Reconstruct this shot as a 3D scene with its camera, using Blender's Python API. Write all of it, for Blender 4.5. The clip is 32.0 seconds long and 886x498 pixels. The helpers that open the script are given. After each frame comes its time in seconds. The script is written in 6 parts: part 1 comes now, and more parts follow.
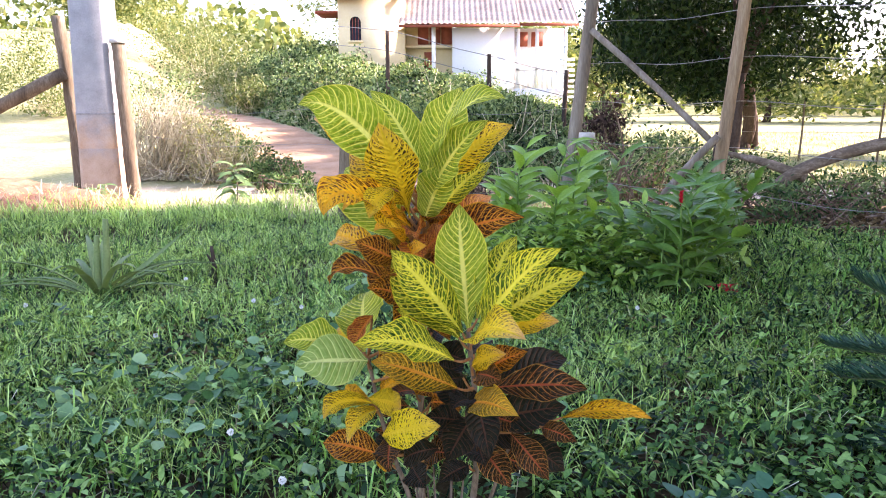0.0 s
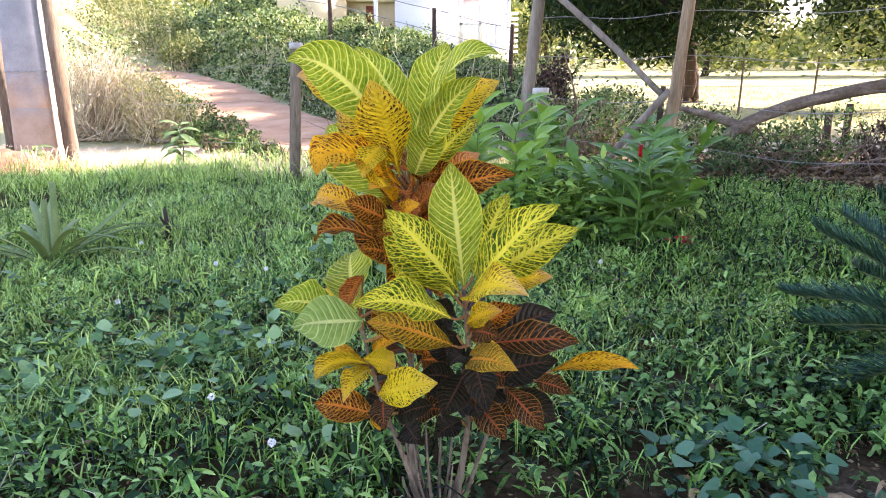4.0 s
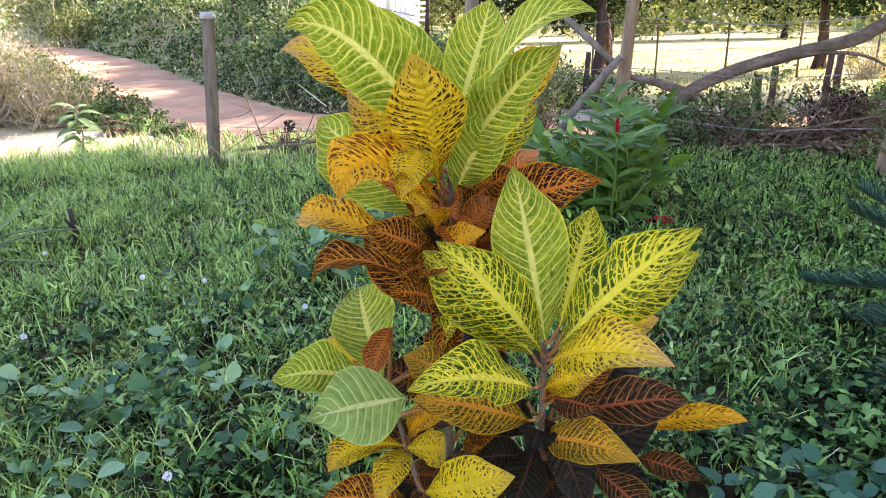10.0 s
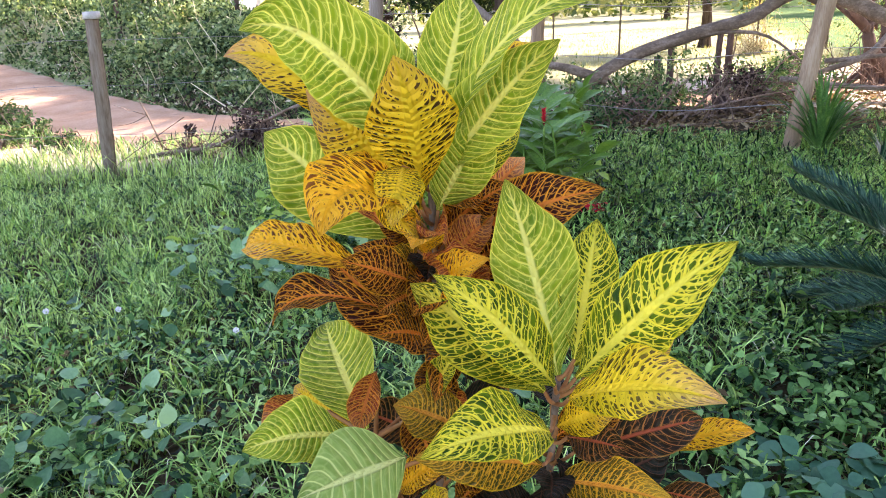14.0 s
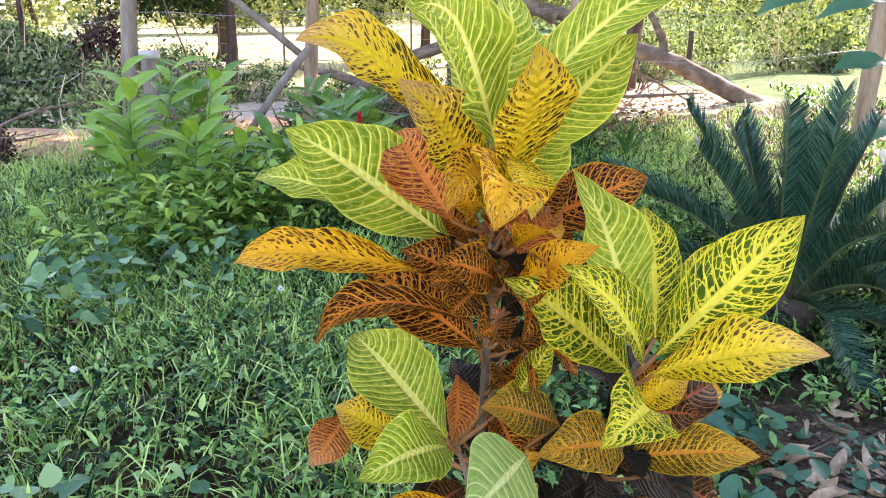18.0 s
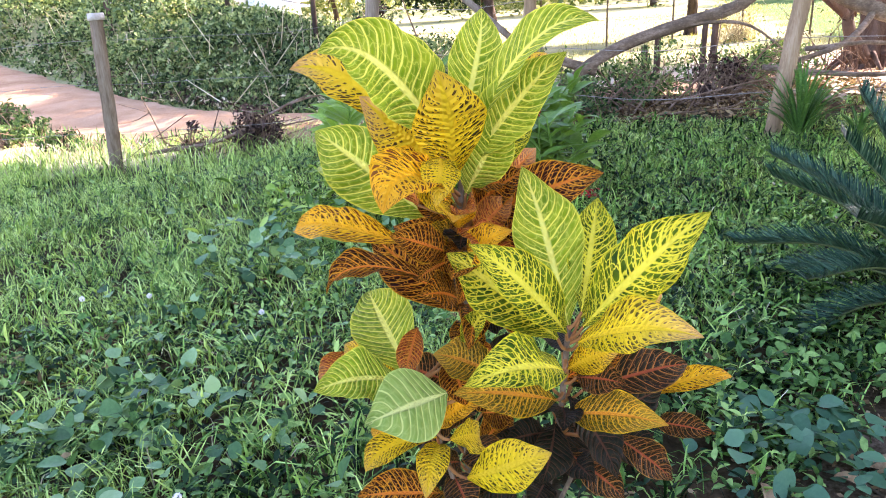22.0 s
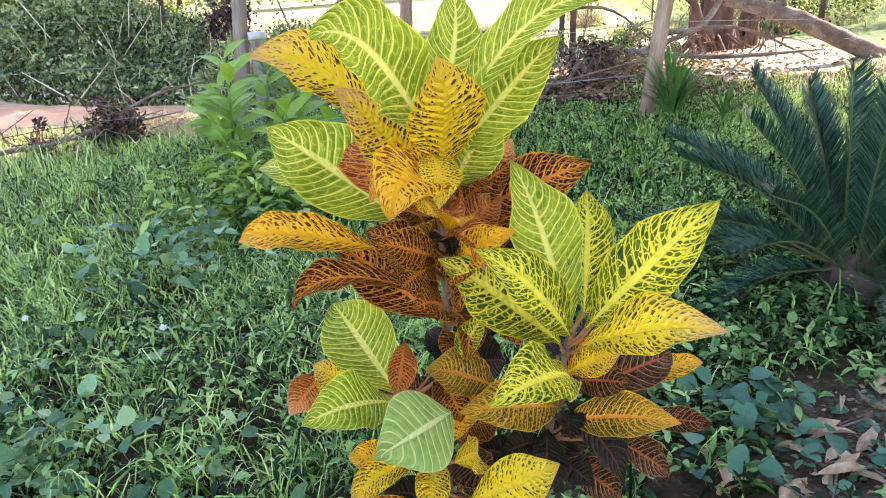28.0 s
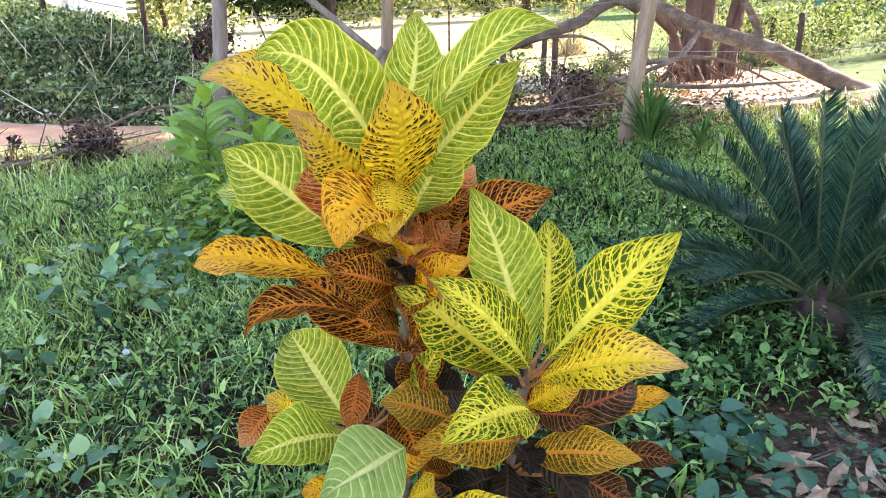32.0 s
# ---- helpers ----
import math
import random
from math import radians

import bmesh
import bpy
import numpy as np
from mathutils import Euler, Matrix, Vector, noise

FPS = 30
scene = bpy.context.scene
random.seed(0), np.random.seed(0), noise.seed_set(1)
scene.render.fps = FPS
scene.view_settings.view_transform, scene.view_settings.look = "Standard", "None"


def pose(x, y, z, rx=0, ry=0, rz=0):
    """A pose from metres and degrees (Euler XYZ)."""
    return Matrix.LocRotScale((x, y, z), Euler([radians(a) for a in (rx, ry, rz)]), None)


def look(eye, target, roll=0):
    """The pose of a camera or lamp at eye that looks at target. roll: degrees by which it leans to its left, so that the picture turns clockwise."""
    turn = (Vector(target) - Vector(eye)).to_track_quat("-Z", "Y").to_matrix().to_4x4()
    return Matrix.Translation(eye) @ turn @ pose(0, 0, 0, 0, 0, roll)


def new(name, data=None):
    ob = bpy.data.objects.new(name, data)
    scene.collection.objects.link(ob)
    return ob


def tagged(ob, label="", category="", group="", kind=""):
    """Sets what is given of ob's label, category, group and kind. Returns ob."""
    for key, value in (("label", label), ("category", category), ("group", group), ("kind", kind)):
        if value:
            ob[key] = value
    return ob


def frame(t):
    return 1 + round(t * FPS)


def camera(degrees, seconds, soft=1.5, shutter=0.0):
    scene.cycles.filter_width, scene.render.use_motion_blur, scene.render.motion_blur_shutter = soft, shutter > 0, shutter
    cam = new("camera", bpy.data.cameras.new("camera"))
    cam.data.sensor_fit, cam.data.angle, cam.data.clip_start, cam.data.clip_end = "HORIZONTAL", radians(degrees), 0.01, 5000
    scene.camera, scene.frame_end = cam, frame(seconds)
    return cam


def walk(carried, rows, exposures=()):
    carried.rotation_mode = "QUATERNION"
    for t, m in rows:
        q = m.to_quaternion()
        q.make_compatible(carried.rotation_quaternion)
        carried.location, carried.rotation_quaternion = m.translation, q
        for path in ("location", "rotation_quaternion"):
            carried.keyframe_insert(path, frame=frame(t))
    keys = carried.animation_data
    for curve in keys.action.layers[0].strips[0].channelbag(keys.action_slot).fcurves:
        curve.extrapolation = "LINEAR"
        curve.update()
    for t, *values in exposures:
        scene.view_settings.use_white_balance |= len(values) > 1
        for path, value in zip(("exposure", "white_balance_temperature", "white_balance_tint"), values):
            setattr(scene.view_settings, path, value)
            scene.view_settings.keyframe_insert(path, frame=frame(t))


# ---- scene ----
cam = camera(61.7, 32.0, soft=1.0)
PATH = [
    (0, (0.022, 0.012, 1.155), (0.011, 1.975, 0.769), -0.1),
    (0.5, (-0.009, 0.153, 1.131), (-0.020, 2.100, 0.672), 0.6),
    (1, (-0.025, 0.253, 1.119), (-0.008, 2.190, 0.623), 0.2),
    (1.5, (-0.031, 0.309, 1.113), (-0.004, 2.239, 0.589), -1.0),
    (2, (-0.038, 0.327, 1.136), (0.014, 2.265, 0.643), -1.3),
    (2.5, (-0.050, 0.303, 1.148), (0.072, 2.245, 0.686), -1.3),
    (4.5, (-0.121, -0.020, 1.166), (0.032, 1.907, 0.652), 0.3),
    (5, (-0.191, 0.053, 1.178), (0.064, 1.965, 0.650), 0.1),
    (5.5, (-0.266, 0.088, 1.177), (0.061, 1.986, 0.637), 0.3),
    (6, (-0.289, 0.088, 1.178), (0.039, 1.987, 0.644), 0.2),
    (6.5, (-0.294, 0.090, 1.178), (0.038, 1.990, 0.652), -0.8),
    (7, (-0.292, 0.090, 1.179), (0.070, 1.987, 0.657), -0.4),
    (7.5, (-0.297, 0.095, 1.178), (0.064, 1.994, 0.663), -1.2),
    (8, (-0.295, 0.110, 1.173), (0.032, 2.012, 0.647), -0.7),
    (8.5, (-0.243, 0.169, 1.161), (0.047, 2.080, 0.649), -0.4),
    (9, (-0.230, 0.249, 1.151), (0.058, 2.154, 0.614), -1.1),
    (9.5, (-0.264, 0.415, 1.180), (0.090, 2.328, 0.717), -2.0),
    (10, (-0.277, 0.523, 1.150), (0.084, 2.404, 0.574), -1.3),
    (10.5, (-0.267, 0.603, 1.150), (0.168, 2.459, 0.546), -1.8),
    (11, (-0.294, 0.605, 1.161), (0.125, 2.489, 0.640), -2.1),
    (11.5, (-0.318, 0.546, 1.165), (0.097, 2.431, 0.640), -1.4),
    (12, (-0.336, 0.532, 1.174), (0.141, 2.403, 0.655), -2.0),
    (12.5, (-0.345, 0.584, 1.168), (0.195, 2.430, 0.621), -3.1),
    (13, (-0.345, 0.636, 1.158), (0.250, 2.453, 0.570), -2.8),
    (13.5, (-0.346, 0.688, 1.162), (0.238, 2.501, 0.552), -3.4),
    (15.5, (-0.444, 0.728, 1.150), (0.328, 2.480, 0.572), -1.7),
    (16, (-0.536, 0.739, 1.161), (0.400, 2.404, 0.566), -2.8),
    (16.5, (-0.639, 0.828, 1.156), (0.494, 2.351, 0.527), -1.8),
    (17, (-0.713, 0.913, 1.155), (0.519, 2.352, 0.516), -0.7),
    (17.5, (-0.735, 0.957, 1.157), (0.499, 2.407, 0.546), -1.1),
    (18, (-0.751, 0.969, 1.150), (0.481, 2.422, 0.540), -0.5),
    (18.5, (-0.753, 0.952, 1.148), (0.472, 2.394, 0.500), -1.1),
    (19, (-0.754, 0.932, 1.148), (0.456, 2.388, 0.501), -3.1),
    (19.5, (-0.740, 0.928, 1.153), (0.466, 2.381, 0.496), -3.5),
    (20, (-0.729, 0.907, 1.150), (0.464, 2.364, 0.476), -3.2),
    (20.5, (-0.664, 0.840, 1.161), (0.439, 2.370, 0.495), -4.0),
    (21, (-0.560, 0.694, 1.183), (0.236, 2.413, 0.543), -4.3),
    (21.5, (-0.499, 0.576, 1.201), (0.159, 2.334, 0.510), -4.5),
    (22, (-0.479, 0.524, 1.208), (0.136, 2.319, 0.575), -4.1),
    (22.5, (-0.460, 0.517, 1.229), (0.141, 2.331, 0.637), -3.3),
    (23, (-0.467, 0.537, 1.233), (0.194, 2.306, 0.577), -3.0),
    (23.5, (-0.475, 0.576, 1.233), (0.390, 2.270, 0.613), -2.4),
    (24, (-0.490, 0.570, 1.231), (0.403, 2.257, 0.633), -3.2),
    (24.5, (-0.474, 0.493, 1.239), (0.239, 2.269, 0.660), -2.3),
    (26.5, (-0.599, 0.682, 1.220), (0.352, 2.327, 0.594), -2.5),
    (27, (-0.612, 0.707, 1.218), (0.357, 2.330, 0.567), -3.1),
    (27.5, (-0.622, 0.724, 1.199), (0.319, 2.339, 0.489), -3.2),
    (28, (-0.609, 0.712, 1.210), (0.327, 2.340, 0.522), -3.8),
    (28.5, (-0.568, 0.631, 1.224), (0.214, 2.358, 0.588), -3.3),
    (29, (-0.505, 0.534, 1.225), (0.151, 2.325, 0.625), -3.3),
    (29.5, (-0.458, 0.489, 1.205), (0.225, 2.261, 0.575), -3.8),
    (30, (-0.480, 0.547, 1.199), (0.252, 2.304, 0.584), -4.0),
    (30.5, (-0.511, 0.655, 1.198), (0.274, 2.383, 0.565), -4.3),
    (31, (-0.545, 0.702, 1.192), (0.348, 2.372, 0.548), -3.9),
    (31.5, (-0.558, 0.711, 1.203), (0.372, 2.368, 0.576), -2.3),
    (32, (-0.560, 0.719, 1.203), (0.429, 2.340, 0.574), -2.6),
]
EXPOSURE = [(0, 2.52), (1, 2.36), (2, 2.47), (5, 2.57), (7, 2.64), (9, 2.57), (10, 2.40), (11, 2.60), (12, 2.52), (13, 2.57), (16, 2.66), (18, 2.78), (21, 2.88), (24, 2.77), (27, 2.70), (28, 2.78), (30, 2.86), (32, 2.77)]
walk(cam, [(t, look(eye, target, roll)) for t, eye, target, roll in PATH], [(t, e, 6650, 36) for t, e in EXPOSURE])

# ---------------------------------------------------------------- light
SUN_TO = Vector((0.86, 0.16, 0.50)).normalized()
world = bpy.data.worlds.new("sky")
scene.world = world
world.use_nodes = True
wn = world.node_tree.nodes
sky = wn.new("ShaderNodeTexSky")
sky.sky_type = "NISHITA"
sky.sun_disc = False
sky.sun_elevation = math.asin(SUN_TO.z)
sky.sun_rotation = math.atan2(SUN_TO.x, SUN_TO.y)
world.node_tree.links.new(sky.outputs["Color"], wn["Background"].inputs["Color"])
wn["Background"].inputs["Strength"].default_value = 0.15
sun = new("sun", bpy.data.lights.new("sun", "SUN"))
sun.data.energy = 4.6
sun.data.angle = radians(0.5)
sun.data.color = (1.0, 0.94, 0.84)
sun.matrix_world = look(SUN_TO * 40, (0, 0, 0))

# ---------------------------------------------------------------- helpers
RNG = np.random.default_rng(7)


def ss(a, b, x):
    t = np.clip((np.asarray(x, float) - a) / (b - a), 0, 1)
    return t * t * (3 - 2 * t)


def tri_mesh(name, verts, tris, material, uv=None, smooth=False):
    """A mesh from arrays of corners and triangles."""
    me = bpy.data.meshes.new(name)
    verts, tris = np.asarray(verts, np.float32).reshape(-1, 3), np.asarray(tris, np.int32).reshape(-1, 3)
    me.vertices.add(len(verts))
    me.vertices.foreach_set("co", verts.ravel())
    me.loops.add(tris.size)
    me.loops.foreach_set("vertex_index", tris.ravel())
    me.polygons.add(len(tris))
    me.polygons.foreach_set("loop_start", np.arange(0, tris.size, 3, dtype=np.int32))
    if smooth:
        me.polygons.foreach_set("use_smooth", np.ones(len(tris), bool))
    if uv is not None:
        layer = me.uv_layers.new(name="leaf")
        layer.data.foreach_set("uv", np.asarray(uv, np.float32)[tris.ravel()].ravel())
    me.materials.append(material)
    me.update(calc_edges=True)
    return me


def grid_tris(n, m, start=0):
    """Triangles of a grid of n rows with m corners each."""
    i, j = np.meshgrid(np.arange(n - 1), np.arange(m - 1), indexing="ij")
    a = (start + i * m + j).ravel()
    return np.concatenate([np.stack([a, a + 1, a + m + 1], 1), np.stack([a, a + m + 1, a + m], 1)])


def part(name, me, parent=None, label=""):
    ob = new(name, me)
    if parent is not None:
        ob.parent = parent
    if label:
        ob["label"] = label
    return ob


def fine(name, me, parent, label=""):
    """A joined part of bits too small to pick apart."""
    return tagged(part(name, me, parent, label), kind="stuff")


def thing(name, label, category, place=(0, 0, 0), group="", kind=""):
    ob = new(name)
    ob.location = place
    ob.empty_display_size = 0.1
    return tagged(ob, label, category, group, kind)


def join(pieces):
    """Corner and triangle arrays (and uv, where given) laid into one."""
    vs, ts, us, n = [], [], [], 0
    for p in pieces:
        vs.append(np.asarray(p[0], float))
        ts.append(np.asarray(p[1]) + n)
        if len(p) > 2:
            us.append(p[2])
        n += len(vs[-1])
    return (np.concatenate(vs), np.concatenate(ts), np.concatenate(us)) if us else (np.concatenate(vs), np.concatenate(ts))


def frame_of(axis, hint):
    axis = axis / (np.linalg.norm(axis) + 1e-9)
    side = np.cross(axis, hint)
    if np.linalg.norm(side) < 1e-4:
        side = np.cross(axis, (0.3, 0.9, 0.1))
    side /= np.linalg.norm(side)
    return axis, side, np.cross(side, axis)


def smooth_line(points, n):
    """A line through the points, rounded, with n corners."""
    p = np.asarray(points, float)
    if len(p) < 3:
        return p[0] + np.linspace(0, 1, n)[:, None] * (p[-1] - p[0])
    q = np.concatenate([[2 * p[0] - p[1]], p, [2 * p[-1] - p[-2]]])
    out = []
    for t in np.linspace(0, len(p) - 1 - 1e-6, n):
        i, f = int(t), t - int(t)
        a, b, c, d = q[i : i + 4]
        out.append(0.5 * (2 * b + (c - a) * f + (2 * a - 5 * b + 4 * c - d) * f * f + (3 * b - a - 3 * c + d) * f**3))
    return np.array(out)


def tube(points, radii, n=8, rough=0.0, corners=10):
    """A tapered limb along a rounded line, closed at both ends."""
    p = smooth_line(points, corners)
    r = np.interp(np.linspace(0, 1, corners), np.linspace(0, 1, len(radii)), radii)
    rings = []
    for k in range(corners):
        ax = p[min(k + 1, corners - 1)] - p[max(k - 1, 0)]
        _, s, u = frame_of(ax, np.array((0.21, 0.13, 0.97)) if abs(ax[2]) < 0.9 * np.linalg.norm(ax) else np.array((0, 1, 0.0)))
        a = np.linspace(0, 2 * np.pi, n, endpoint=False)
        rr = r[k] * (1 + rough * RNG.normal(size=n))
        rings.append(p[k] + rr[:, None] * (np.cos(a)[:, None] * s + np.sin(a)[:, None] * u))
    v = np.concatenate(rings + [p[:1], p[-1:]])
    t = []
    for k in range(corners - 1):
        for j in range(n):
            a, b = k * n + j, k * n + (j + 1) % n
            t += [(a, b, b + n), (a, b + n, a + n)]
    for j in range(n):
        t += [(corners * n, (j + 1) % n, j), (corners * n + 1, (corners - 1) * n + j, (corners - 1) * n + (j + 1) % n)]
    return v, np.array(t)


def box(x0, y0, z0, x1, y1, z1):
    v = np.array([(x, y, z) for x in (x0, x1) for y in (y0, y1) for z in (z0, z1)], float)
    q = [(0, 1, 3, 2), (4, 6, 7, 5), (0, 4, 5, 1), (2, 3, 7, 6), (0, 2, 6, 4), (1, 5, 7, 3)]
    return v, np.array([t for a, b, c, d in q for t in ((a, b, c), (a, c, d))])


def blade(base, tip, width, face, arch=0.06, fold=0.15, wave=0.0, mid=None, long=12, across=7, belly=0.5, sharp=1.0, curl=0.0, seed=0, hook=0.0):
    """A leaf blade from base to tip. face: which way its upper side looks; arch: its rise over the chord; fold: how far its halves lift; hook: how far its tip bends down."""
    b, t = np.asarray(base, float), np.asarray(tip, float)
    length = np.linalg.norm(t - b)
    _, _, up = frame_of(t - b, np.asarray(face, float))
    up = -up if up @ np.asarray(face) < 0 else up
    m = np.asarray(mid, float) if mid is not None else (b + t) / 2 + up * arch * length
    c = 2 * m - (b + t) / 2
    s = np.linspace(0, 1, long)
    line = (1 - s)[:, None] ** 2 * b + (2 * s * (1 - s))[:, None] * c + (s**2)[:, None] * t
    slope = 2 * (1 - s)[:, None] * (c - b) + 2 * s[:, None] * (t - c)
    e = np.log(0.5) / np.log(belly)
    half = width / 2 * np.sin(np.pi * np.clip(s**e, 0, 1)) ** 0.86 * (1 - 0.25 * sharp * ss(0.6, 1, s))
    half[0], half[-1] = width * 0.03, width * 0.006
    u = np.linspace(-1, 1, across)
    rng = np.random.default_rng(seed)
    ph = rng.uniform(0, 6.28, 2)
    rows, uv = [], []
    for k in range(long):
        ax, side, n = frame_of(slope[k], np.asarray(face, float))
        if n @ np.asarray(face) < 0:
            n, side = -n, -side
        lift = fold * np.abs(u) ** 1.3 + curl * u * s[k]
        ripple = wave * (np.sin(s[k] * 12 + ph[0] + (u > 0) * 2.1) + 0.5 * np.sin(s[k] * 27 + ph[1] + (u > 0) * 1.3)) * np.abs(u) ** 2
        rows.append(line[k] - n * hook * length * max(0.0, s[k] - 0.6) ** 2 * 4 + half[k] * (u[:, None] * side * np.sqrt(np.clip(1 - (fold * 0.8) ** 2, 0.2, 1)) + (lift + ripple)[:, None] * n))
        uv.append(np.stack([u * 0.5 + 0.5, np.full(across, s[k])], 1))
    return np.concatenate(rows), grid_tris(long, across), np.concatenate(uv)


def leaves_at(centres, size, stretch=2.2, flat=0.0, droop=0.0):
    """Small pointed leaves, two triangles each with a fold, at the centres, turned at random."""
    n = len(centres)
    d = RNG.normal(size=(n, 3))
    d[:, 2] = d[:, 2] * (1 - flat) - droop
    d /= np.linalg.norm(d, axis=1)[:, None]
    r = RNG.normal(size=(n, 3))
    r[:, 2] *= 0.35 + 0.65 * (1 - flat)
    s = np.cross(d, r)
    s /= np.linalg.norm(s, axis=1)[:, None] + 1e-9
    k = np.cross(s, d)
    ln = (size * RNG.uniform(0.6, 1.3, n))[:, None]
    a, e = centres - d * ln / 2, centres + d * ln / 2
    m1 = centres + s * ln / stretch / 2 + k * ln * 0.06 - d * ln * 0.06
    m2 = centres - s * ln / stretch / 2 + k * ln * 0.06 - d * ln * 0.06
    v = np.stack([a, m1, e, m2], 1).reshape(-1, 3)
    i = np.arange(n)[:, None] * 4
    return v, np.concatenate([i + [0, 1, 2], i + [0, 2, 3]], 1).reshape(-1, 3)


# ---------------------------------------------------------------- materials
def nodes_of(name):
    m = bpy.data.materials.new(name)
    m.use_nodes = True
    nt = m.node_tree
    return m, nt, nt.nodes["Principled BSDF"], nt.nodes["Material Output"]


def ramp(nt, fac, stops):
    r = nt.nodes.new("ShaderNodeValToRGB")
    el = r.color_ramp.elements
    while len(el) < len(stops):
        el.new(0.5)
    for e, (p, c) in zip(el, stops):
        e.position, e.color = p, (*c, 1)
    nt.links.new(fac, r.inputs["Fac"])
    return r.outputs["Color"]


def math_node(nt, op, a, b=None, clamp=False):
    n = nt.nodes.new("ShaderNodeMath")
    n.operation, n.use_clamp = op, clamp
    for k, v in enumerate((a, b)):
        if v is None:
            continue
        if isinstance(v, (int, float)):
            n.inputs[k].default_value = v
        else:
            nt.links.new(v, n.inputs[k])
    return n.outputs[0]


def mix(nt, fac, a, b, kind="MIX"):
    n = nt.nodes.new("ShaderNodeMix")
    n.data_type, n.blend_type = "RGBA", kind
    for k, v in ((0, fac), (6, a), (7, b)):
        if isinstance(v, (int, float)):
            n.inputs[k].default_value = v
        elif isinstance(v, tuple):
            n.inputs[k].default_value = (*v, 1)
        else:
            nt.links.new(v, n.inputs[k])
    return n.outputs[2]


def noise_tex(nt, scale, detail=4.0, vec=None, rough=0.6):
    n = nt.nodes.new("ShaderNodeTexNoise")
    n.inputs["Scale"].default_value, n.inputs["Detail"].default_value, n.inputs["Roughness"].default_value = scale, detail, rough
    if vec is not None:
        nt.links.new(vec, n.inputs["Vector"])
    return n.outputs["Fac"]


def world_place(nt):
    return nt.nodes.new("ShaderNodeNewGeometry").outputs["Position"]


def surface(name, stops, scale=6.0, fine=60.0, rough=0.85, bump=0.3, stretch=None, distance=0.01):
    """Plain matter: colour by two sizes of noise, with relief."""
    m, nt, b, _ = nodes_of(name)
    vec = world_place(nt)
    if stretch:
        mp = nt.nodes.new("ShaderNodeMapping")
        mp.inputs["Scale"].default_value = stretch
        nt.links.new(vec, mp.inputs["Vector"])
        vec = mp.outputs["Vector"]
    big, small = noise_tex(nt, scale, 5, vec), noise_tex(nt, fine, 4, vec)
    fac = math_node(nt, "ADD", math_node(nt, "MULTIPLY", big, 0.65), math_node(nt, "MULTIPLY", small, 0.35))
    nt.links.new(ramp(nt, fac, stops), b.inputs["Base Color"])
    b.inputs["Roughness"].default_value = rough
    b.inputs["Specular IOR Level"].default_value = 0.08
    bp = nt.nodes.new("ShaderNodeBump")
    bp.inputs["Strength"].default_value, bp.inputs["Distance"].default_value = bump, distance
    nt.links.new(fac, bp.inputs["Height"])
    nt.links.new(bp.outputs["Normal"], b.inputs["Normal"])
    return m


def stained(name, low, high):
    """Grey concrete with a splashed stain of red mud that fades out upwards between two heights."""
    m, nt, b, _ = nodes_of(name)
    pos = world_place(nt)
    grain = math_node(nt, "ADD", math_node(nt, "MULTIPLY", noise_tex(nt, 5, 5, pos), 0.6), math_node(nt, "MULTIPLY", noise_tex(nt, 70, 4, pos), 0.4))
    grey = ramp(nt, grain, [(0.3, (0.20, 0.20, 0.195)), (0.5, (0.285, 0.285, 0.275)), (0.7, (0.38, 0.375, 0.36))])
    mud = ramp(nt, grain, [(0.3, (0.30, 0.19, 0.11)), (0.5, (0.42, 0.28, 0.17)), (0.7, (0.48, 0.36, 0.25))])
    sep = nt.nodes.new("ShaderNodeSeparateXYZ")
    nt.links.new(pos, sep.inputs[0])
    height = math_node(nt, "ADD", sep.outputs[2], math_node(nt, "MULTIPLY", math_node(nt, "SUBTRACT", noise_tex(nt, 4, 5, pos), 0.5), 0.9))
    nt.links.new(mix(nt, math_node(nt, "DIVIDE", math_node(nt, "SUBTRACT", height, low), high - low, True), mud, grey), b.inputs["Base Color"])
    b.inputs["Roughness"].default_value = 0.92
    bp = nt.nodes.new("ShaderNodeBump")
    bp.inputs["Strength"].default_value, bp.inputs["Distance"].default_value = 0.35, 0.004
    nt.links.new(grain, bp.inputs["Height"])
    nt.links.new(bp.outputs["Normal"], b.inputs["Normal"])
    return m


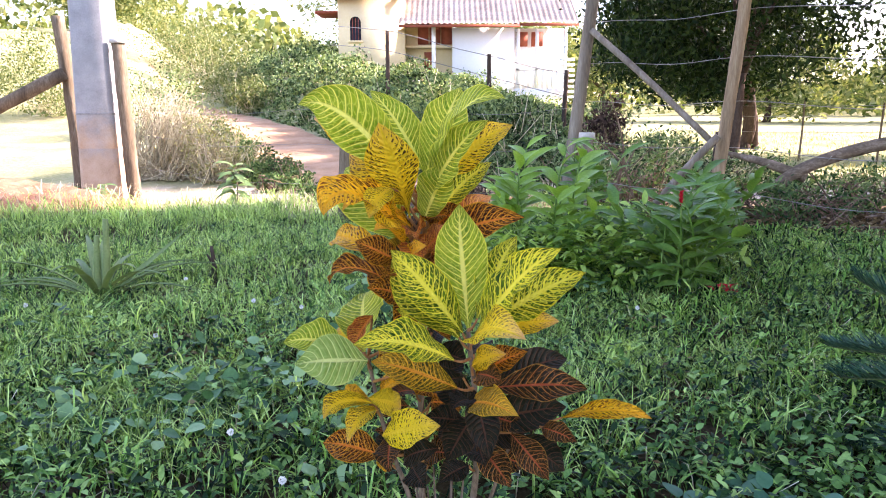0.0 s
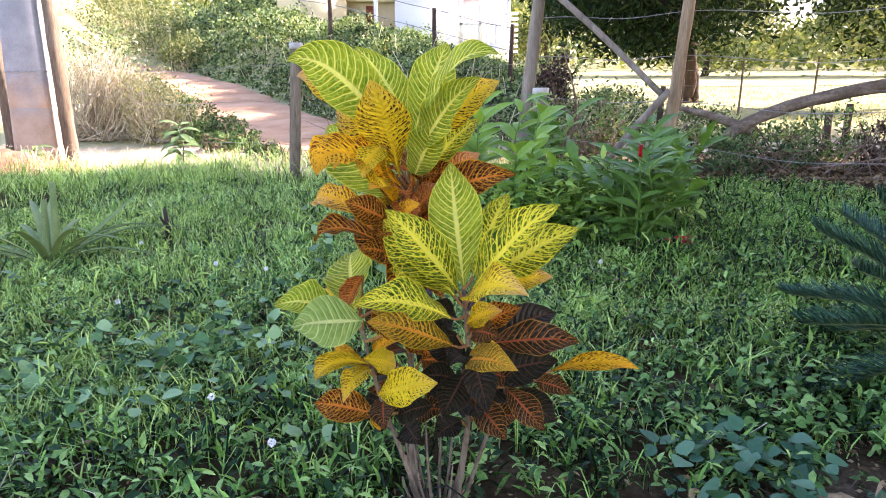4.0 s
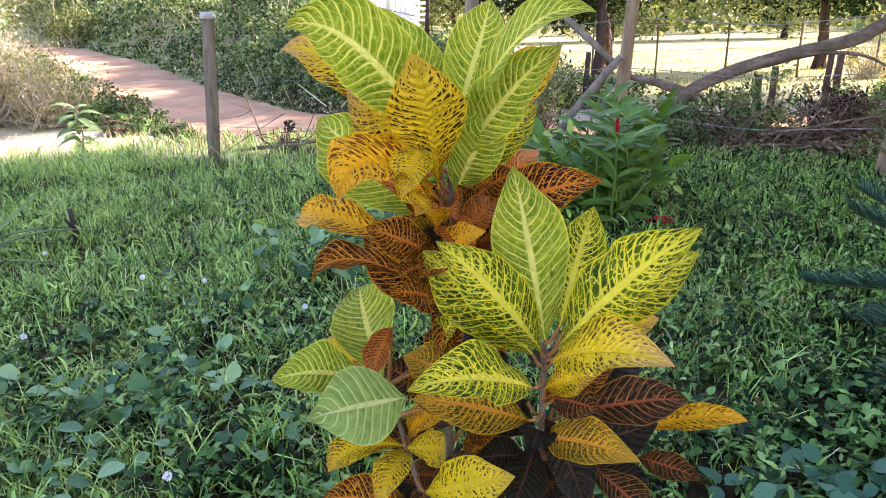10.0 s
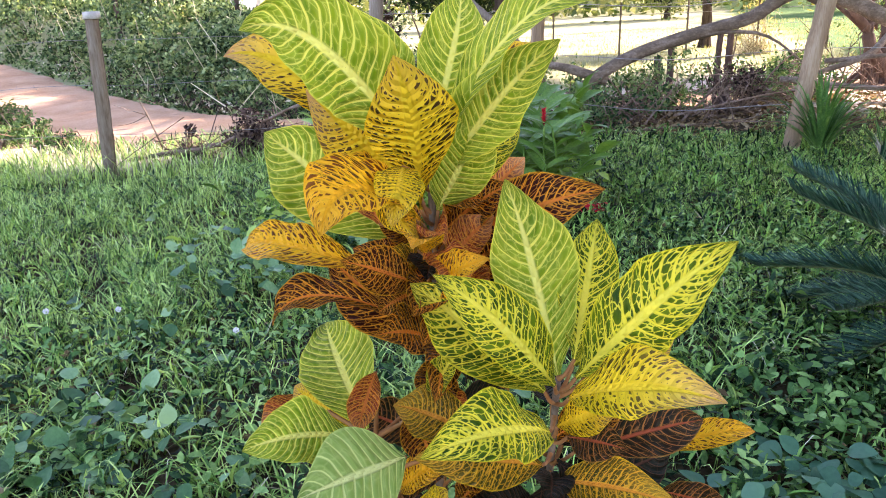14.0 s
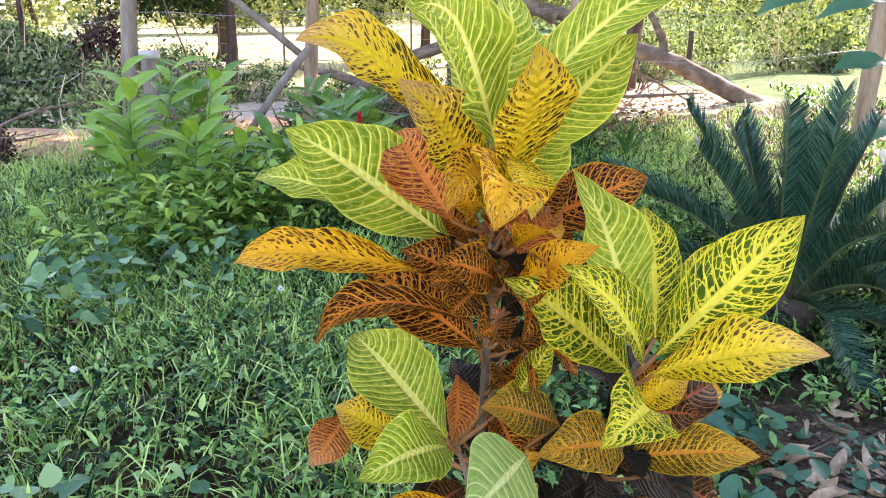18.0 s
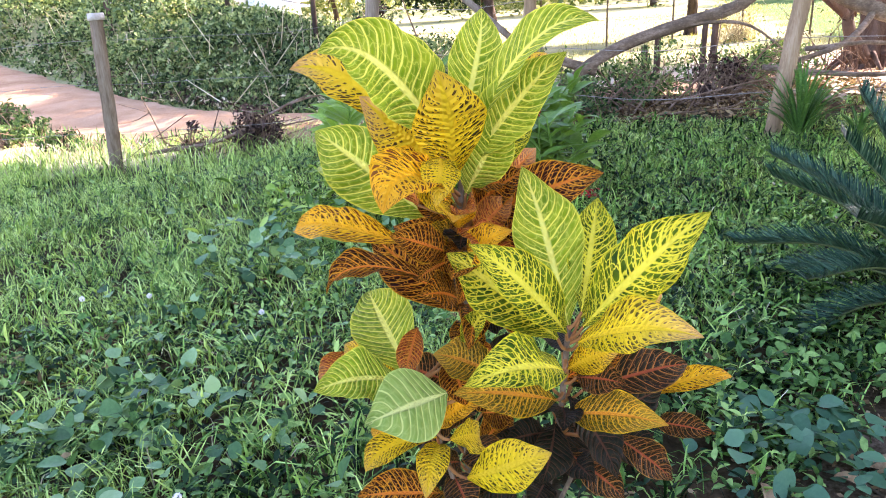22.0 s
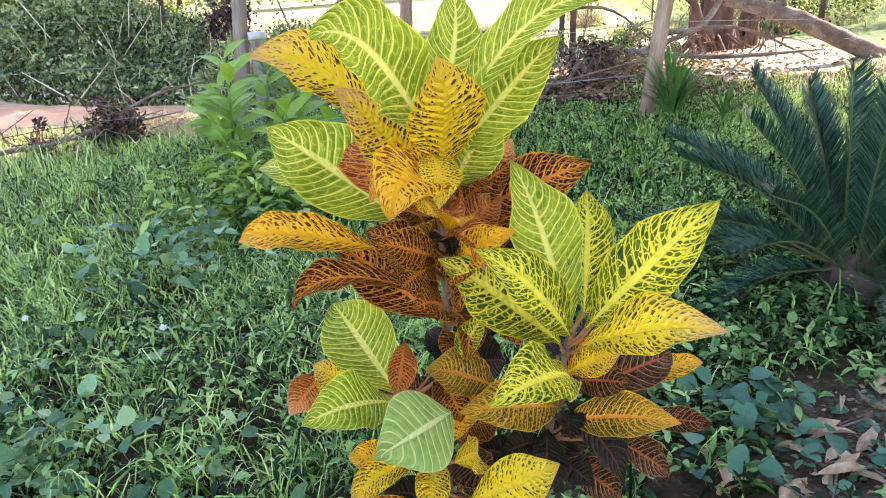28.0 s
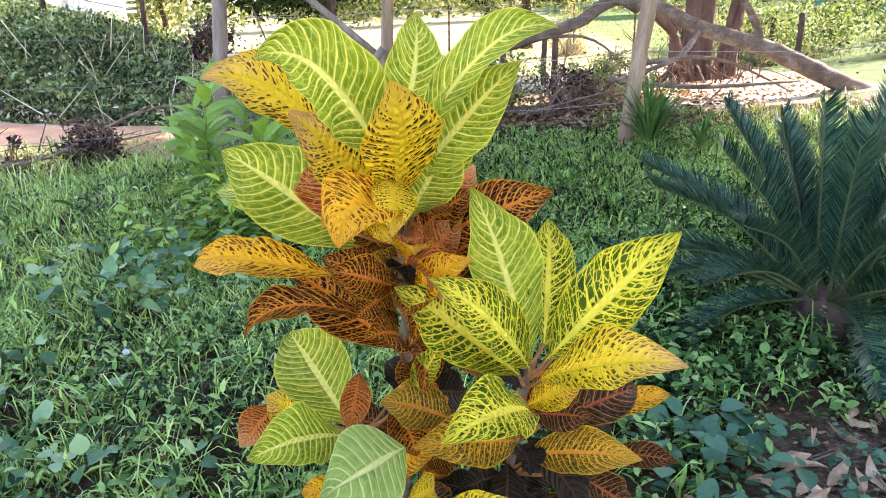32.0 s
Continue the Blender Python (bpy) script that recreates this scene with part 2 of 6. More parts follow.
def foliage(name, stops, rough=0.45, through_light=0.3, patch=0.7, gloss=0.05, by_leaf=0.6):
    """Leaves in one mesh: colour by leaf and by patch, and some light through them."""
    m, nt, b, out = nodes_of(name)
    geo = nt.nodes.new("ShaderNodeNewGeometry")
    big = noise_tex(nt, patch, 3, geo.outputs["Position"])
    fac = math_node(nt, "ADD", math_node(nt, "MULTIPLY", geo.outputs["Random Per Island"], by_leaf), math_node(nt, "MULTIPLY", big, 1 - by_leaf))
    fac = math_node(nt, "ADD", fac, math_node(nt, "MULTIPLY", math_node(nt, "SUBTRACT", noise_tex(nt, 90.0, 3, geo.outputs["Position"]), 0.5), 0.30))
    col = ramp(nt, fac, stops)
    nt.links.new(col, b.inputs["Base Color"])
    b.inputs["Roughness"].default_value = rough
    b.inputs["Specular IOR Level"].default_value = gloss
    tl = nt.nodes.new("ShaderNodeBsdfTranslucent")
    nt.links.new(mix(nt, 1.0, col, (1.5, 1.35, 0.5), "MULTIPLY"), tl.inputs["Color"])
    mx = nt.nodes.new("ShaderNodeMixShader")
    mx.inputs[0].default_value = through_light
    nt.links.new(b.outputs[0], mx.inputs[1])
    nt.links.new(tl.outputs[0], mx.inputs[2])
    nt.links.new(mx.outputs[0], out.inputs["Surface"])
    return m


def croton(name, blade_a, blade_b, vein, rib, lateral=0.10, net=0.06, lines=14.0, flood=0.0, patch=0.5, blush=None, halo=0.30, cells=1.6, rib_wide=0.03, small=1.0, stretch=0.19, through_light=0.32):
    """A croton leaf: side veins that leave the midrib at a slant and bend to the tip, and a net of small veins between them.
    lateral, net: half widths of both, in parts of a gap or a cell; small: how strongly the net shows; stretch: cells across to cells along; flood: how far the vein colour spreads from the midrib."""
    m, nt, b, out = nodes_of(name)
    uv = nt.nodes.new("ShaderNodeUVMap")
    uv.uv_map = "leaf"
    sep = nt.nodes.new("ShaderNodeSeparateXYZ")
    nt.links.new(uv.outputs["UV"], sep.inputs[0])
    up = sep.outputs[1]
    rnd = nt.nodes.new("ShaderNodeObjectInfo").outputs["Random"]
    side = math_node(nt, "ABSOLUTE", math_node(nt, "MULTIPLY", math_node(nt, "SUBTRACT", sep.outputs[0], 0.5), 2.0))
    sign = math_node(nt, "MULTIPLY", math_node(nt, "GREATER_THAN", sep.outputs[0], 0.5), 3.37)
    inner = math_node(nt, "SUBTRACT", 1.0, side)
    along = math_node(nt, "SUBTRACT", up, math_node(nt, "ADD", math_node(nt, "MULTIPLY", side, 0.115), math_node(nt, "MULTIPLY", math_node(nt, "POWER", side, 2.5), 0.06)))
    comb = nt.nodes.new("ShaderNodeCombineXYZ")
    nt.links.new(math_node(nt, "MULTIPLY", side, lines * cells * stretch), comb.inputs[0])
    nt.links.new(math_node(nt, "ADD", math_node(nt, "MULTIPLY", along, lines * cells), sign), comb.inputs[1])
    nt.links.new(math_node(nt, "MULTIPLY", rnd, 37.0), comb.inputs[2])
    warp = nt.nodes.new("ShaderNodeTexNoise")
    warp.inputs["Scale"].default_value, warp.inputs["Detail"].default_value = 0.8, 3
    nt.links.new(comb.outputs[0], warp.inputs["Vector"])
    wv = nt.nodes.new("ShaderNodeVectorMath")
    wv.operation = "MULTIPLY_ADD"
    nt.links.new(warp.outputs["Color"], wv.inputs[0])
    wv.inputs[1].default_value = (1.1, 0.8, 0.0)
    nt.links.new(comb.outputs[0], wv.inputs[2])
    vor = nt.nodes.new("ShaderNodeTexVoronoi")
    vor.feature = "DISTANCE_TO_EDGE"
    vor.inputs["Randomness"].default_value = 0.9
    vor.inputs["Scale"].default_value = 1.0
    nt.links.new(wv.outputs[0], vor.inputs["Vector"])
    saw = math_node(nt, "FRACT", math_node(nt, "ADD", math_node(nt, "MULTIPLY", along, lines), math_node(nt, "ADD", sign, math_node(nt, "MULTIPLY", noise_tex(nt, 0.22, 2, comb.outputs[0]), 1.3))))
    gap = math_node(nt, "ABSOLUTE", math_node(nt, "SUBTRACT", saw, 0.5))
    patches = math_node(nt, "SUBTRACT", noise_tex(nt, 0.55, 4, wv.outputs[0]), 0.5)
    spill = math_node(nt, "ADD", math_node(nt, "MULTIPLY", math_node(nt, "POWER", inner, 4.0), flood), math_node(nt, "MULTIPLY", math_node(nt, "POWER", up, 3.0), flood * 0.5))
    wide_l = math_node(nt, "ADD", math_node(nt, "MULTIPLY", lateral, math_node(nt, "ADD", 0.45, math_node(nt, "MULTIPLY", inner, 0.75))), math_node(nt, "MULTIPLY", spill, 0.6))
    wide_n = math_node(nt, "ADD", math_node(nt, "MULTIPLY", net, math_node(nt, "ADD", 1.0, math_node(nt, "MULTIPLY", patches, 2.0 * patch + 1.0))), spill)
    mask_l = math_node(nt, "SUBTRACT", 1.0, math_node(nt, "DIVIDE", math_node(nt, "SUBTRACT", gap, wide_l), 0.06), True)
    mask_n = math_node(nt, "SUBTRACT", 1.0, math_node(nt, "DIVIDE", math_node(nt, "SUBTRACT", vor.outputs["Distance"], wide_n), 0.05), True)
    mask = math_node(nt, "MAXIMUM", mask_l, math_node(nt, "MULTIPLY", mask_n, small))
    ribw = math_node(nt, "ADD", rib_wide * 0.6, math_node(nt, "MULTIPLY", math_node(nt, "SUBTRACT", 1.0, up), rib_wide * 1.8))
    ribm = math_node(nt, "SUBTRACT", 1.0, math_node(nt, "DIVIDE", math_node(nt, "SUBTRACT", side, ribw), 0.05), True)
    tone = noise_tex(nt, 0.35, 3, comb.outputs[0])
    fields = mix(nt, ramp(nt, tone, [(0.35, (0, 0, 0)), (0.65, (1, 1, 1))]), blade_a, blade_b)
    veins = mix(nt, noise_tex(nt, 0.5, 2, comb.outputs[0]), vein, rib)
    near = math_node(nt, "SUBTRACT", 1.0, math_node(nt, "DIVIDE", math_node(nt, "MINIMUM", gap, math_node(nt, "MULTIPLY", vor.outputs["Distance"], 1.4)), 0.30), True)
    col = mix(nt, math_node(nt, "MULTIPLY", near, halo), fields, veins)
    col = mix(nt, mask, col, veins)
    if blush:
        tipward = math_node(nt, "MULTIPLY", math_node(nt, "POWER", up, 5.0), math_node(nt, "ADD", 0.3, rnd), True)
        col = mix(nt, math_node(nt, "MULTIPLY", tipward, 0.75), col, blush)
    rim = math_node(nt, "DIVIDE", math_node(nt, "SUBTRACT", math_node(nt, "ADD", side, math_node(nt, "MULTIPLY", patches, 0.10)), 0.93), 0.06, True)
    col = mix(nt, math_node(nt, "MULTIPLY", rim, 0.7), col, vein)
    col = mix(nt, ribm, col, rib)
    spots = math_node(nt, "GREATER_THAN", noise_tex(nt, 60.0, 2, uv.outputs["UV"]), 0.72)
    col = mix(nt, math_node(nt, "MULTIPLY", spots, 0.4), col, (0.12, 0.06, 0.02))
    nt.links.new(col, b.inputs["Base Color"])
    nt.links.new(math_node(nt, "ADD", 0.33, math_node(nt, "MULTIPLY", tone, 0.18)), b.inputs["Roughness"])
    b.inputs["Specular IOR Level"].default_value = 0.13
    bp = nt.nodes.new("ShaderNodeBump")
    bp.inputs["Strength"].default_value, bp.inputs["Distance"].default_value = 0.75, 0.005
    quilt = math_node(nt, "ADD", math_node(nt, "POWER", math_node(nt, "MULTIPLY", gap, 2.0), 0.6), math_node(nt, "MULTIPLY", vor.outputs["Distance"], 0.5))
    nt.links.new(math_node(nt, "SUBTRACT", quilt, ribm), bp.inputs["Height"])
    nt.links.new(bp.outputs["Normal"], b.inputs["Normal"])
    tl = nt.nodes.new("ShaderNodeBsdfTranslucent")
    nt.links.new(col, tl.inputs["Color"])
    mx = nt.nodes.new("ShaderNodeMixShader")
    mx.inputs[0].default_value = through_light
    nt.links.new(b.outputs[0], mx.inputs[1])
    nt.links.new(tl.outputs[0], mx.inputs[2])
    nt.links.new(mx.outputs[0], out.inputs["Surface"])
    return m


PINK = (0.84, 0.42, 0.20)
CROTON = {
    "G": croton("croton_green", (0.135, 0.240, 0.006), (0.285, 0.380, 0.012), (0.850, 0.775, 0.080), (0.870, 0.810, 0.160), 0.066, 0.004, 18.0, 0.03, 0.6, None, 0.20, 1.3, 0.042, 0.32),
    "L": croton("croton_lime", (0.018, 0.056, 0.003), (0.115, 0.180, 0.004), (0.850, 0.715, 0.020), (0.860, 0.740, 0.070), 0.068, 0.012, 16.0, 0.12, 1.0, None, 0.05, 1.7, 0.060, 0.85),
    "Y": croton("croton_yellow", (0.020, 0.010, 0.001), (0.085, 0.042, 0.002), (0.920, 0.570, 0.005), (0.900, 0.580, 0.018), 0.125, 0.060, 19.0, 0.20, 2.2, PINK, 0.10, 1.9, 0.085, 1.0, 0.15),
    "B": croton("croton_bright", (0.040, 0.030, 0.002), (0.150, 0.100, 0.003), (0.900, 0.640, 0.005), (0.900, 0.610, 0.026), 0.155, 0.078, 18.0, 0.23, 2.4, PINK, 0.20, 1.9, 0.065, 1.0, 0.15),
    "O": croton("croton_orange", (0.052, 0.010, 0.001), (0.200, 0.034, 0.002), (0.910, 0.480, 0.005), (0.880, 0.400, 0.010), 0.125, 0.058, 17.0, 0.20, 1.9, (0.88, 0.42, 0.07), 0.14, 1.9, 0.060, 1.0, 0.15),
    "R": croton("croton_red", (0.110, 0.009, 0.005), (0.430, 0.055, 0.018), (0.900, 0.400, 0.030), (0.830, 0.250, 0.050), 0.085, 0.020, 17.0, 0.08, 1.0, PINK, 0.18, 1.9, 0.050, 0.85, 0.12),
    "M": croton("croton_maroon", (0.014, 0.003, 0.002), (0.066, 0.008, 0.003), (0.880, 0.400, 0.016), (0.800, 0.230, 0.030), 0.054, 0.014, 16.0, 0.05, 1.0, None, 0.05, 1.7, 0.036, 0.75),
    "N": croton("croton_dull_maroon", (0.010, 0.011, 0.004), (0.036, 0.019, 0.007), (0.540, 0.270, 0.045), (0.440, 0.100, 0.036), 0.040, 0.0, 13.0, 0.01, 0.7, None, 0.04, 1.4, 0.028, 0.55),
    "Z": croton("croton_bronze", (0.020, 0.030, 0.004), (0.095, 0.064, 0.005), (0.820, 0.500, 0.012), (0.760, 0.300, 0.030), 0.070, 0.014, 18.0, 0.07, 1.2, (0.85, 0.46, 0.05), 0.07, 1.9, 0.040, 0.8, 0.17),
    "D": croton("croton_dark", (0.007, 0.011, 0.006), (0.018, 0.020, 0.010), (0.130, 0.060, 0.026), (0.120, 0.050, 0.028), 0.026, 0.0, 13.0, 0.0, 0.5, None, 0.03, 1.5, 0.022, 0.4),
    "P": croton("croton_underside", (0.180, 0.300, 0.048), (0.250, 0.370, 0.070), (0.520, 0.620, 0.160), (0.640, 0.700, 0.240), 0.055, 0.0, 11.0, 0.0, 0.3, None, 0.20, 1.3, 0.032, 0.1),
}
STEM = surface("croton_stem", [(0.3, (0.075, 0.052, 0.035)), (0.7, (0.27, 0.205, 0.140))], 40, 160, 0.8, 0.5, (1, 1, 0.3), 0.003)
PETIOLE = surface("petiole", [(0.3, (0.22, 0.085, 0.030)), (0.7, (0.42, 0.20, 0.065))], 30, 90, 0.5, 0.1)
EARTH = surface("red_earth", [(0.3, (0.29, 0.150, 0.078)), (0.5, (0.46, 0.280, 0.155)), (0.75, (0.60, 0.42, 0.27))], 1.2, 30, 0.95, 0.6, None, 0.03)
# Red soil darkened to stand in for the shade over the mound.
RED_SOIL = surface("shaded_red_soil", [(0.3, (0.13, 0.060, 0.035)), (0.5, (0.26, 0.130, 0.078)), (0.72, (0.42, 0.24, 0.155))], 7, 60, 0.95, 0.8, None, 0.02)
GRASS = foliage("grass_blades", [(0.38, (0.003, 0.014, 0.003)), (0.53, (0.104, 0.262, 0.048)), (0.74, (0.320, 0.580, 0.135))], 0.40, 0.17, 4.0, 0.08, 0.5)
# Grass colour lightened to stand in for brighter sky light on the lawn.
LIGHTENED_GRASS = foliage("lightened_grass_blades", [(0.26, (0.05, 0.13, 0.03)), (0.46, (0.35, 0.53, 0.13)), (0.74, (0.60, 0.80, 0.27))], 0.42, 0.22, 4.0, 0.08, 0.5)
WEED = foliage("weed_leaves", [(0.36, (0.010, 0.038, 0.012)), (0.53, (0.080, 0.200, 0.046)), (0.74, (0.300, 0.480, 0.140))], 0.40, 0.17, 4.0, 0.12, 0.5)
CREEPER = foliage("creeper_leaves", [(0.25, (0.034, 0.100, 0.040)), (0.5, (0.090, 0.215, 0.080)), (0.8, (0.250, 0.405, 0.190))], 0.40, 0.2, 3.0, 0.14)
HEART = foliage("heart_leaves", [(0.25, (0.026, 0.080, 0.020)), (0.5, (0.100, 0.245, 0.055)), (0.8, (0.230, 0.430, 0.120))], 0.40, 0.22, 4.0, 0.12, 0.6)
DRY = foliage("dry_stalks", [(0.2, (0.30, 0.25, 0.16)), (0.5, (0.56, 0.50, 0.35)), (0.8, (0.78, 0.73, 0.56))], 0.8, 0.2, 2.0)
HEDGE = foliage("hedge_leaves", [(0.28, (0.016, 0.034, 0.015)), (0.5, (0.125, 0.205, 0.085)), (0.75, (0.360, 0.440, 0.205))], 0.55, 0.25, 1.3, 0.05, 0.45)
ROADSIDE = foliage("roadside_leaves", [(0.26, (0.020, 0.050, 0.020)), (0.5, (0.075, 0.145, 0.055)), (0.75, (0.210, 0.300, 0.120))], 0.5, 0.25, 1.5, 0.05, 0.5)
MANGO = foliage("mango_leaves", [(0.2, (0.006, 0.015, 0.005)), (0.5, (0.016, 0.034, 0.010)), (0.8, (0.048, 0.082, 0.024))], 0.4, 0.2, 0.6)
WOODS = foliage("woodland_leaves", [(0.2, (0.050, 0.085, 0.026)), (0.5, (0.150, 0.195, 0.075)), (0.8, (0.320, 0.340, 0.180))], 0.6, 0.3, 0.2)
GINGER = foliage("ginger_leaves", [(0.25, (0.018, 0.062, 0.013)), (0.5, (0.090, 0.205, 0.036)), (0.8, (0.290, 0.460, 0.110))], 0.33, 0.3, 5.0, 0.25, 0.7)
# Paler, yellower variant of the ginger leaf colour.
PALE_GINGER = foliage("pale_ginger_leaves", [(0.25, (0.050, 0.130, 0.020)), (0.5, (0.190, 0.350, 0.052)), (0.8, (0.420, 0.600, 0.150))], 0.35, 0.3, 5.0, 0.2, 0.7)
YELLOWING = foliage("yellowing_leaves", [(0.2, (0.12, 0.14, 0.05)), (0.5, (0.32, 0.32, 0.14)), (0.8, (0.58, 0.56, 0.32))], 0.6, 0.3, 2.0)
CYCAD = foliage("cycad_leaflets", [(0.25, (0.006, 0.030, 0.018)), (0.5, (0.026, 0.085, 0.050)), (0.8, (0.090, 0.185, 0.110))], 0.34, 0.18, 3.0, 0.16)
BROAD = foliage("broad_leaves", [(0.25, (0.030, 0.100, 0.055)), (0.5, (0.060, 0.170, 0.090)), (0.8, (0.110, 0.250, 0.130))], 0.40, 0.25, 4.0, 0.20, 0.5)
RACHIS = surface("frond_rib", [(0.3, (0.05, 0.08, 0.03)), (0.7, (0.13, 0.16, 0.06))], 20, 80, 0.5, 0.1)
SPIKY = foliage("spiky_leaves", [(0.25, (0.05, 0.10, 0.035)), (0.5, (0.15, 0.22, 0.08)), (0.8, (0.32, 0.38, 0.16))], 0.45, 0.15, 3.0, 0.1)
RED = surface("red_bracts", [(0.3, (0.40, 0.01, 0.02)), (0.7, (0.62, 0.03, 0.04))], 40, 120, 0.5, 0.2)
POST = surface("weathered_post", [(0.28, (0.040, 0.032, 0.024)), (0.5, (0.160, 0.120, 0.078)), (0.72, (0.31, 0.265, 0.20))], 9, 90, 0.9, 0.7, (1, 1, 0.12), 0.006)
CURLED = surface("dry_leaf", [(0.3, (0.20, 0.125, 0.060)), (0.5, (0.42, 0.29, 0.155)), (0.7, (0.64, 0.50, 0.30))], 14, 90, 0.8, 0.4, None, 0.003)
POLE = surface("debarked_pole", [(0.25, (0.105, 0.068, 0.040)), (0.5, (0.305, 0.210, 0.125)), (0.75, (0.53, 0.41, 0.275))], 13, 110, 0.9, 0.8, (1, 1, 0.12), 0.006)
BARK = surface("bark", [(0.2, (0.030, 0.020, 0.015)), (0.5, (0.080, 0.056, 0.042)), (0.8, (0.16, 0.12, 0.095))], 8, 60, 0.95, 1.0, (1, 1, 0.4), 0.015)
TWIG = surface("dry_twig", [(0.25, (0.065, 0.042, 0.028)), (0.5, (0.185, 0.125, 0.080)), (0.75, (0.40, 0.31, 0.27))], 12, 80, 0.9, 0.5, None, 0.004)
PROP = surface("bleached_pole", [(0.28, (0.085, 0.066, 0.048)), (0.5, (0.215, 0.175, 0.130)), (0.72, (0.38, 0.325, 0.255))], 9, 90, 0.9, 0.6, (1, 1, 0.12), 0.006)
TRUNK = surface("red_bark", [(0.2, (0.045, 0.027, 0.019)), (0.5, (0.120, 0.076, 0.053)), (0.8, (0.230, 0.160, 0.118))], 8, 60, 0.95, 1.0, (1, 1, 0.4), 0.015)
LIMB = surface("grey_limb", [(0.25, (0.050, 0.040, 0.033)), (0.5, (0.172, 0.128, 0.088)), (0.72, (0.40, 0.32, 0.25))], 10, 70, 0.9, 0.8, (0.5, 1, 1), 0.008)
MUDDY = stained("muddy_concrete", 0.55, 1.05)
CAP = surface("post_cap", [(0.3, (0.36, 0.33, 0.28)), (0.7, (0.60, 0.57, 0.50))], 20, 90, 0.8, 0.2)
WIRE = surface("wire", [(0.3, (0.15, 0.135, 0.12)), (0.7, (0.36, 0.34, 0.31))], 20, 90, 0.5, 0.1)
WALLS = surface("cream_wall", [(0.3, (0.66, 0.52, 0.28)), (0.7, (0.76, 0.64, 0.40))], 0.8, 12, 0.9, 0.1)
WHITE = surface("white_paint", [(0.3, (0.74, 0.73, 0.70)), (0.7, (0.84, 0.83, 0.80))], 1.0, 12, 0.8, 0.1)
TILE = surface("roof_tile", [(0.3, (0.30, 0.215, 0.17)), (0.5, (0.43, 0.335, 0.275)), (0.8, (0.58, 0.49, 0.42))], 1.5, 10, 0.9, 0.4)
SHUTTER = surface("brown_shutter", [(0.3, (0.20, 0.05, 0.03)), (0.7, (0.34, 0.10, 0.06))], 3, 30, 0.6, 0.2)
BROWN_VINE = foliage("dead_vine", [(0.2, (0.025, 0.016, 0.014)), (0.5, (0.070, 0.045, 0.036)), (0.8, (0.15, 0.10, 0.08))], 0.8, 0.1, 2.0)
DARK_GLASS = surface("dark_window", [(0.3, (0.02, 0.02, 0.025)), (0.7, (0.04, 0.04, 0.05))], 3, 30, 0.2, 0.0)
LITTER = foliage("dead_leaves", [(0.2, (0.06, 0.036, 0.016)), (0.5, (0.19, 0.125, 0.060)), (0.8, (0.40, 0.30, 0.17))], 0.8, 0.1, 4.0)

# ---------------------------------------------------------------- ground
ROAD = np.array([(9.0, 7.9), (3.2, 8.6), (1.0, 9.8), (-0.6, 11.5), (-1.9, 14.6), (-3.3, 18.2), (-5.7, 23.6), (-9.5, 30.5), (-16.0, 40.0), (-30.0, 58.0)])
ROAD_LINE = smooth_line(ROAD, 120)


def road_gap(x, y):
    """Distance from the road's middle, and whether the place is on its far side."""
    p = np.stack([np.ravel(x), np.ravel(y)], 1)
    best, side = np.full(len(p), 1e9), np.zeros(len(p))
    for a, b in zip(ROAD_LINE[:-1], ROAD_LINE[1:]):
        d = b - a
        t = np.clip(((p - a) @ d) / (d @ d), 0, 1)
        off = p - a - t[:, None] * d
        r = np.hypot(off[:, 0], off[:, 1])
        near = r < best
        best[near], side[near] = r[near], (d[0] * off[near, 1] - d[1] * off[near, 0])
    return best.reshape(np.shape(x)), (side < 0).reshape(np.shape(x))


def ground_z(x, y):
    x, y = np.asarray(x, float), np.asarray(y, float)
    z = 0.018 * np.sin(x * 2.1 + 0.7 * y) + 0.014 * np.sin(y * 3.3 - x * 1.2) + 0.01 * np.sin(x * 7 + 1) * np.sin(y * 6)
    z = z + 0.16 * ss(3.0, 4.6, y) * ss(0.2, 1.8, x) * (1 - ss(6.2, 8.0, y))
    z = z - 0.16 * ss(8.0, 9.6, y)
    d, far = road_gap(x, y)
    fade = ss(0.26, -0.06, x / np.maximum(y, 1.0)) * ss(9.0, 11.5, y)
    bank = (1.35 * ss(0.9, 3.1, d) + 0.9 * ss(4, 15, d)) * far * fade
    near_left = 0.25 * ss(1.6, 4.0, d) * (~far) * ss(11, 15, y)
    hill = (0.02 * np.clip(y - 12, 0, 11) + 0.055 * np.clip(y - 18, 0, 30)) * ss(0.06, -0.18, x / np.maximum(y, 1.0)) * ss(10, 13, y)
    return z + bank + near_left + hill + 0.15 * np.clip(y - 23, 0, 26) * ss(-0.31, -0.44, x / np.maximum(y, 1.0)) + 2.5 * ss(60, 200, np.hypot(x, y))


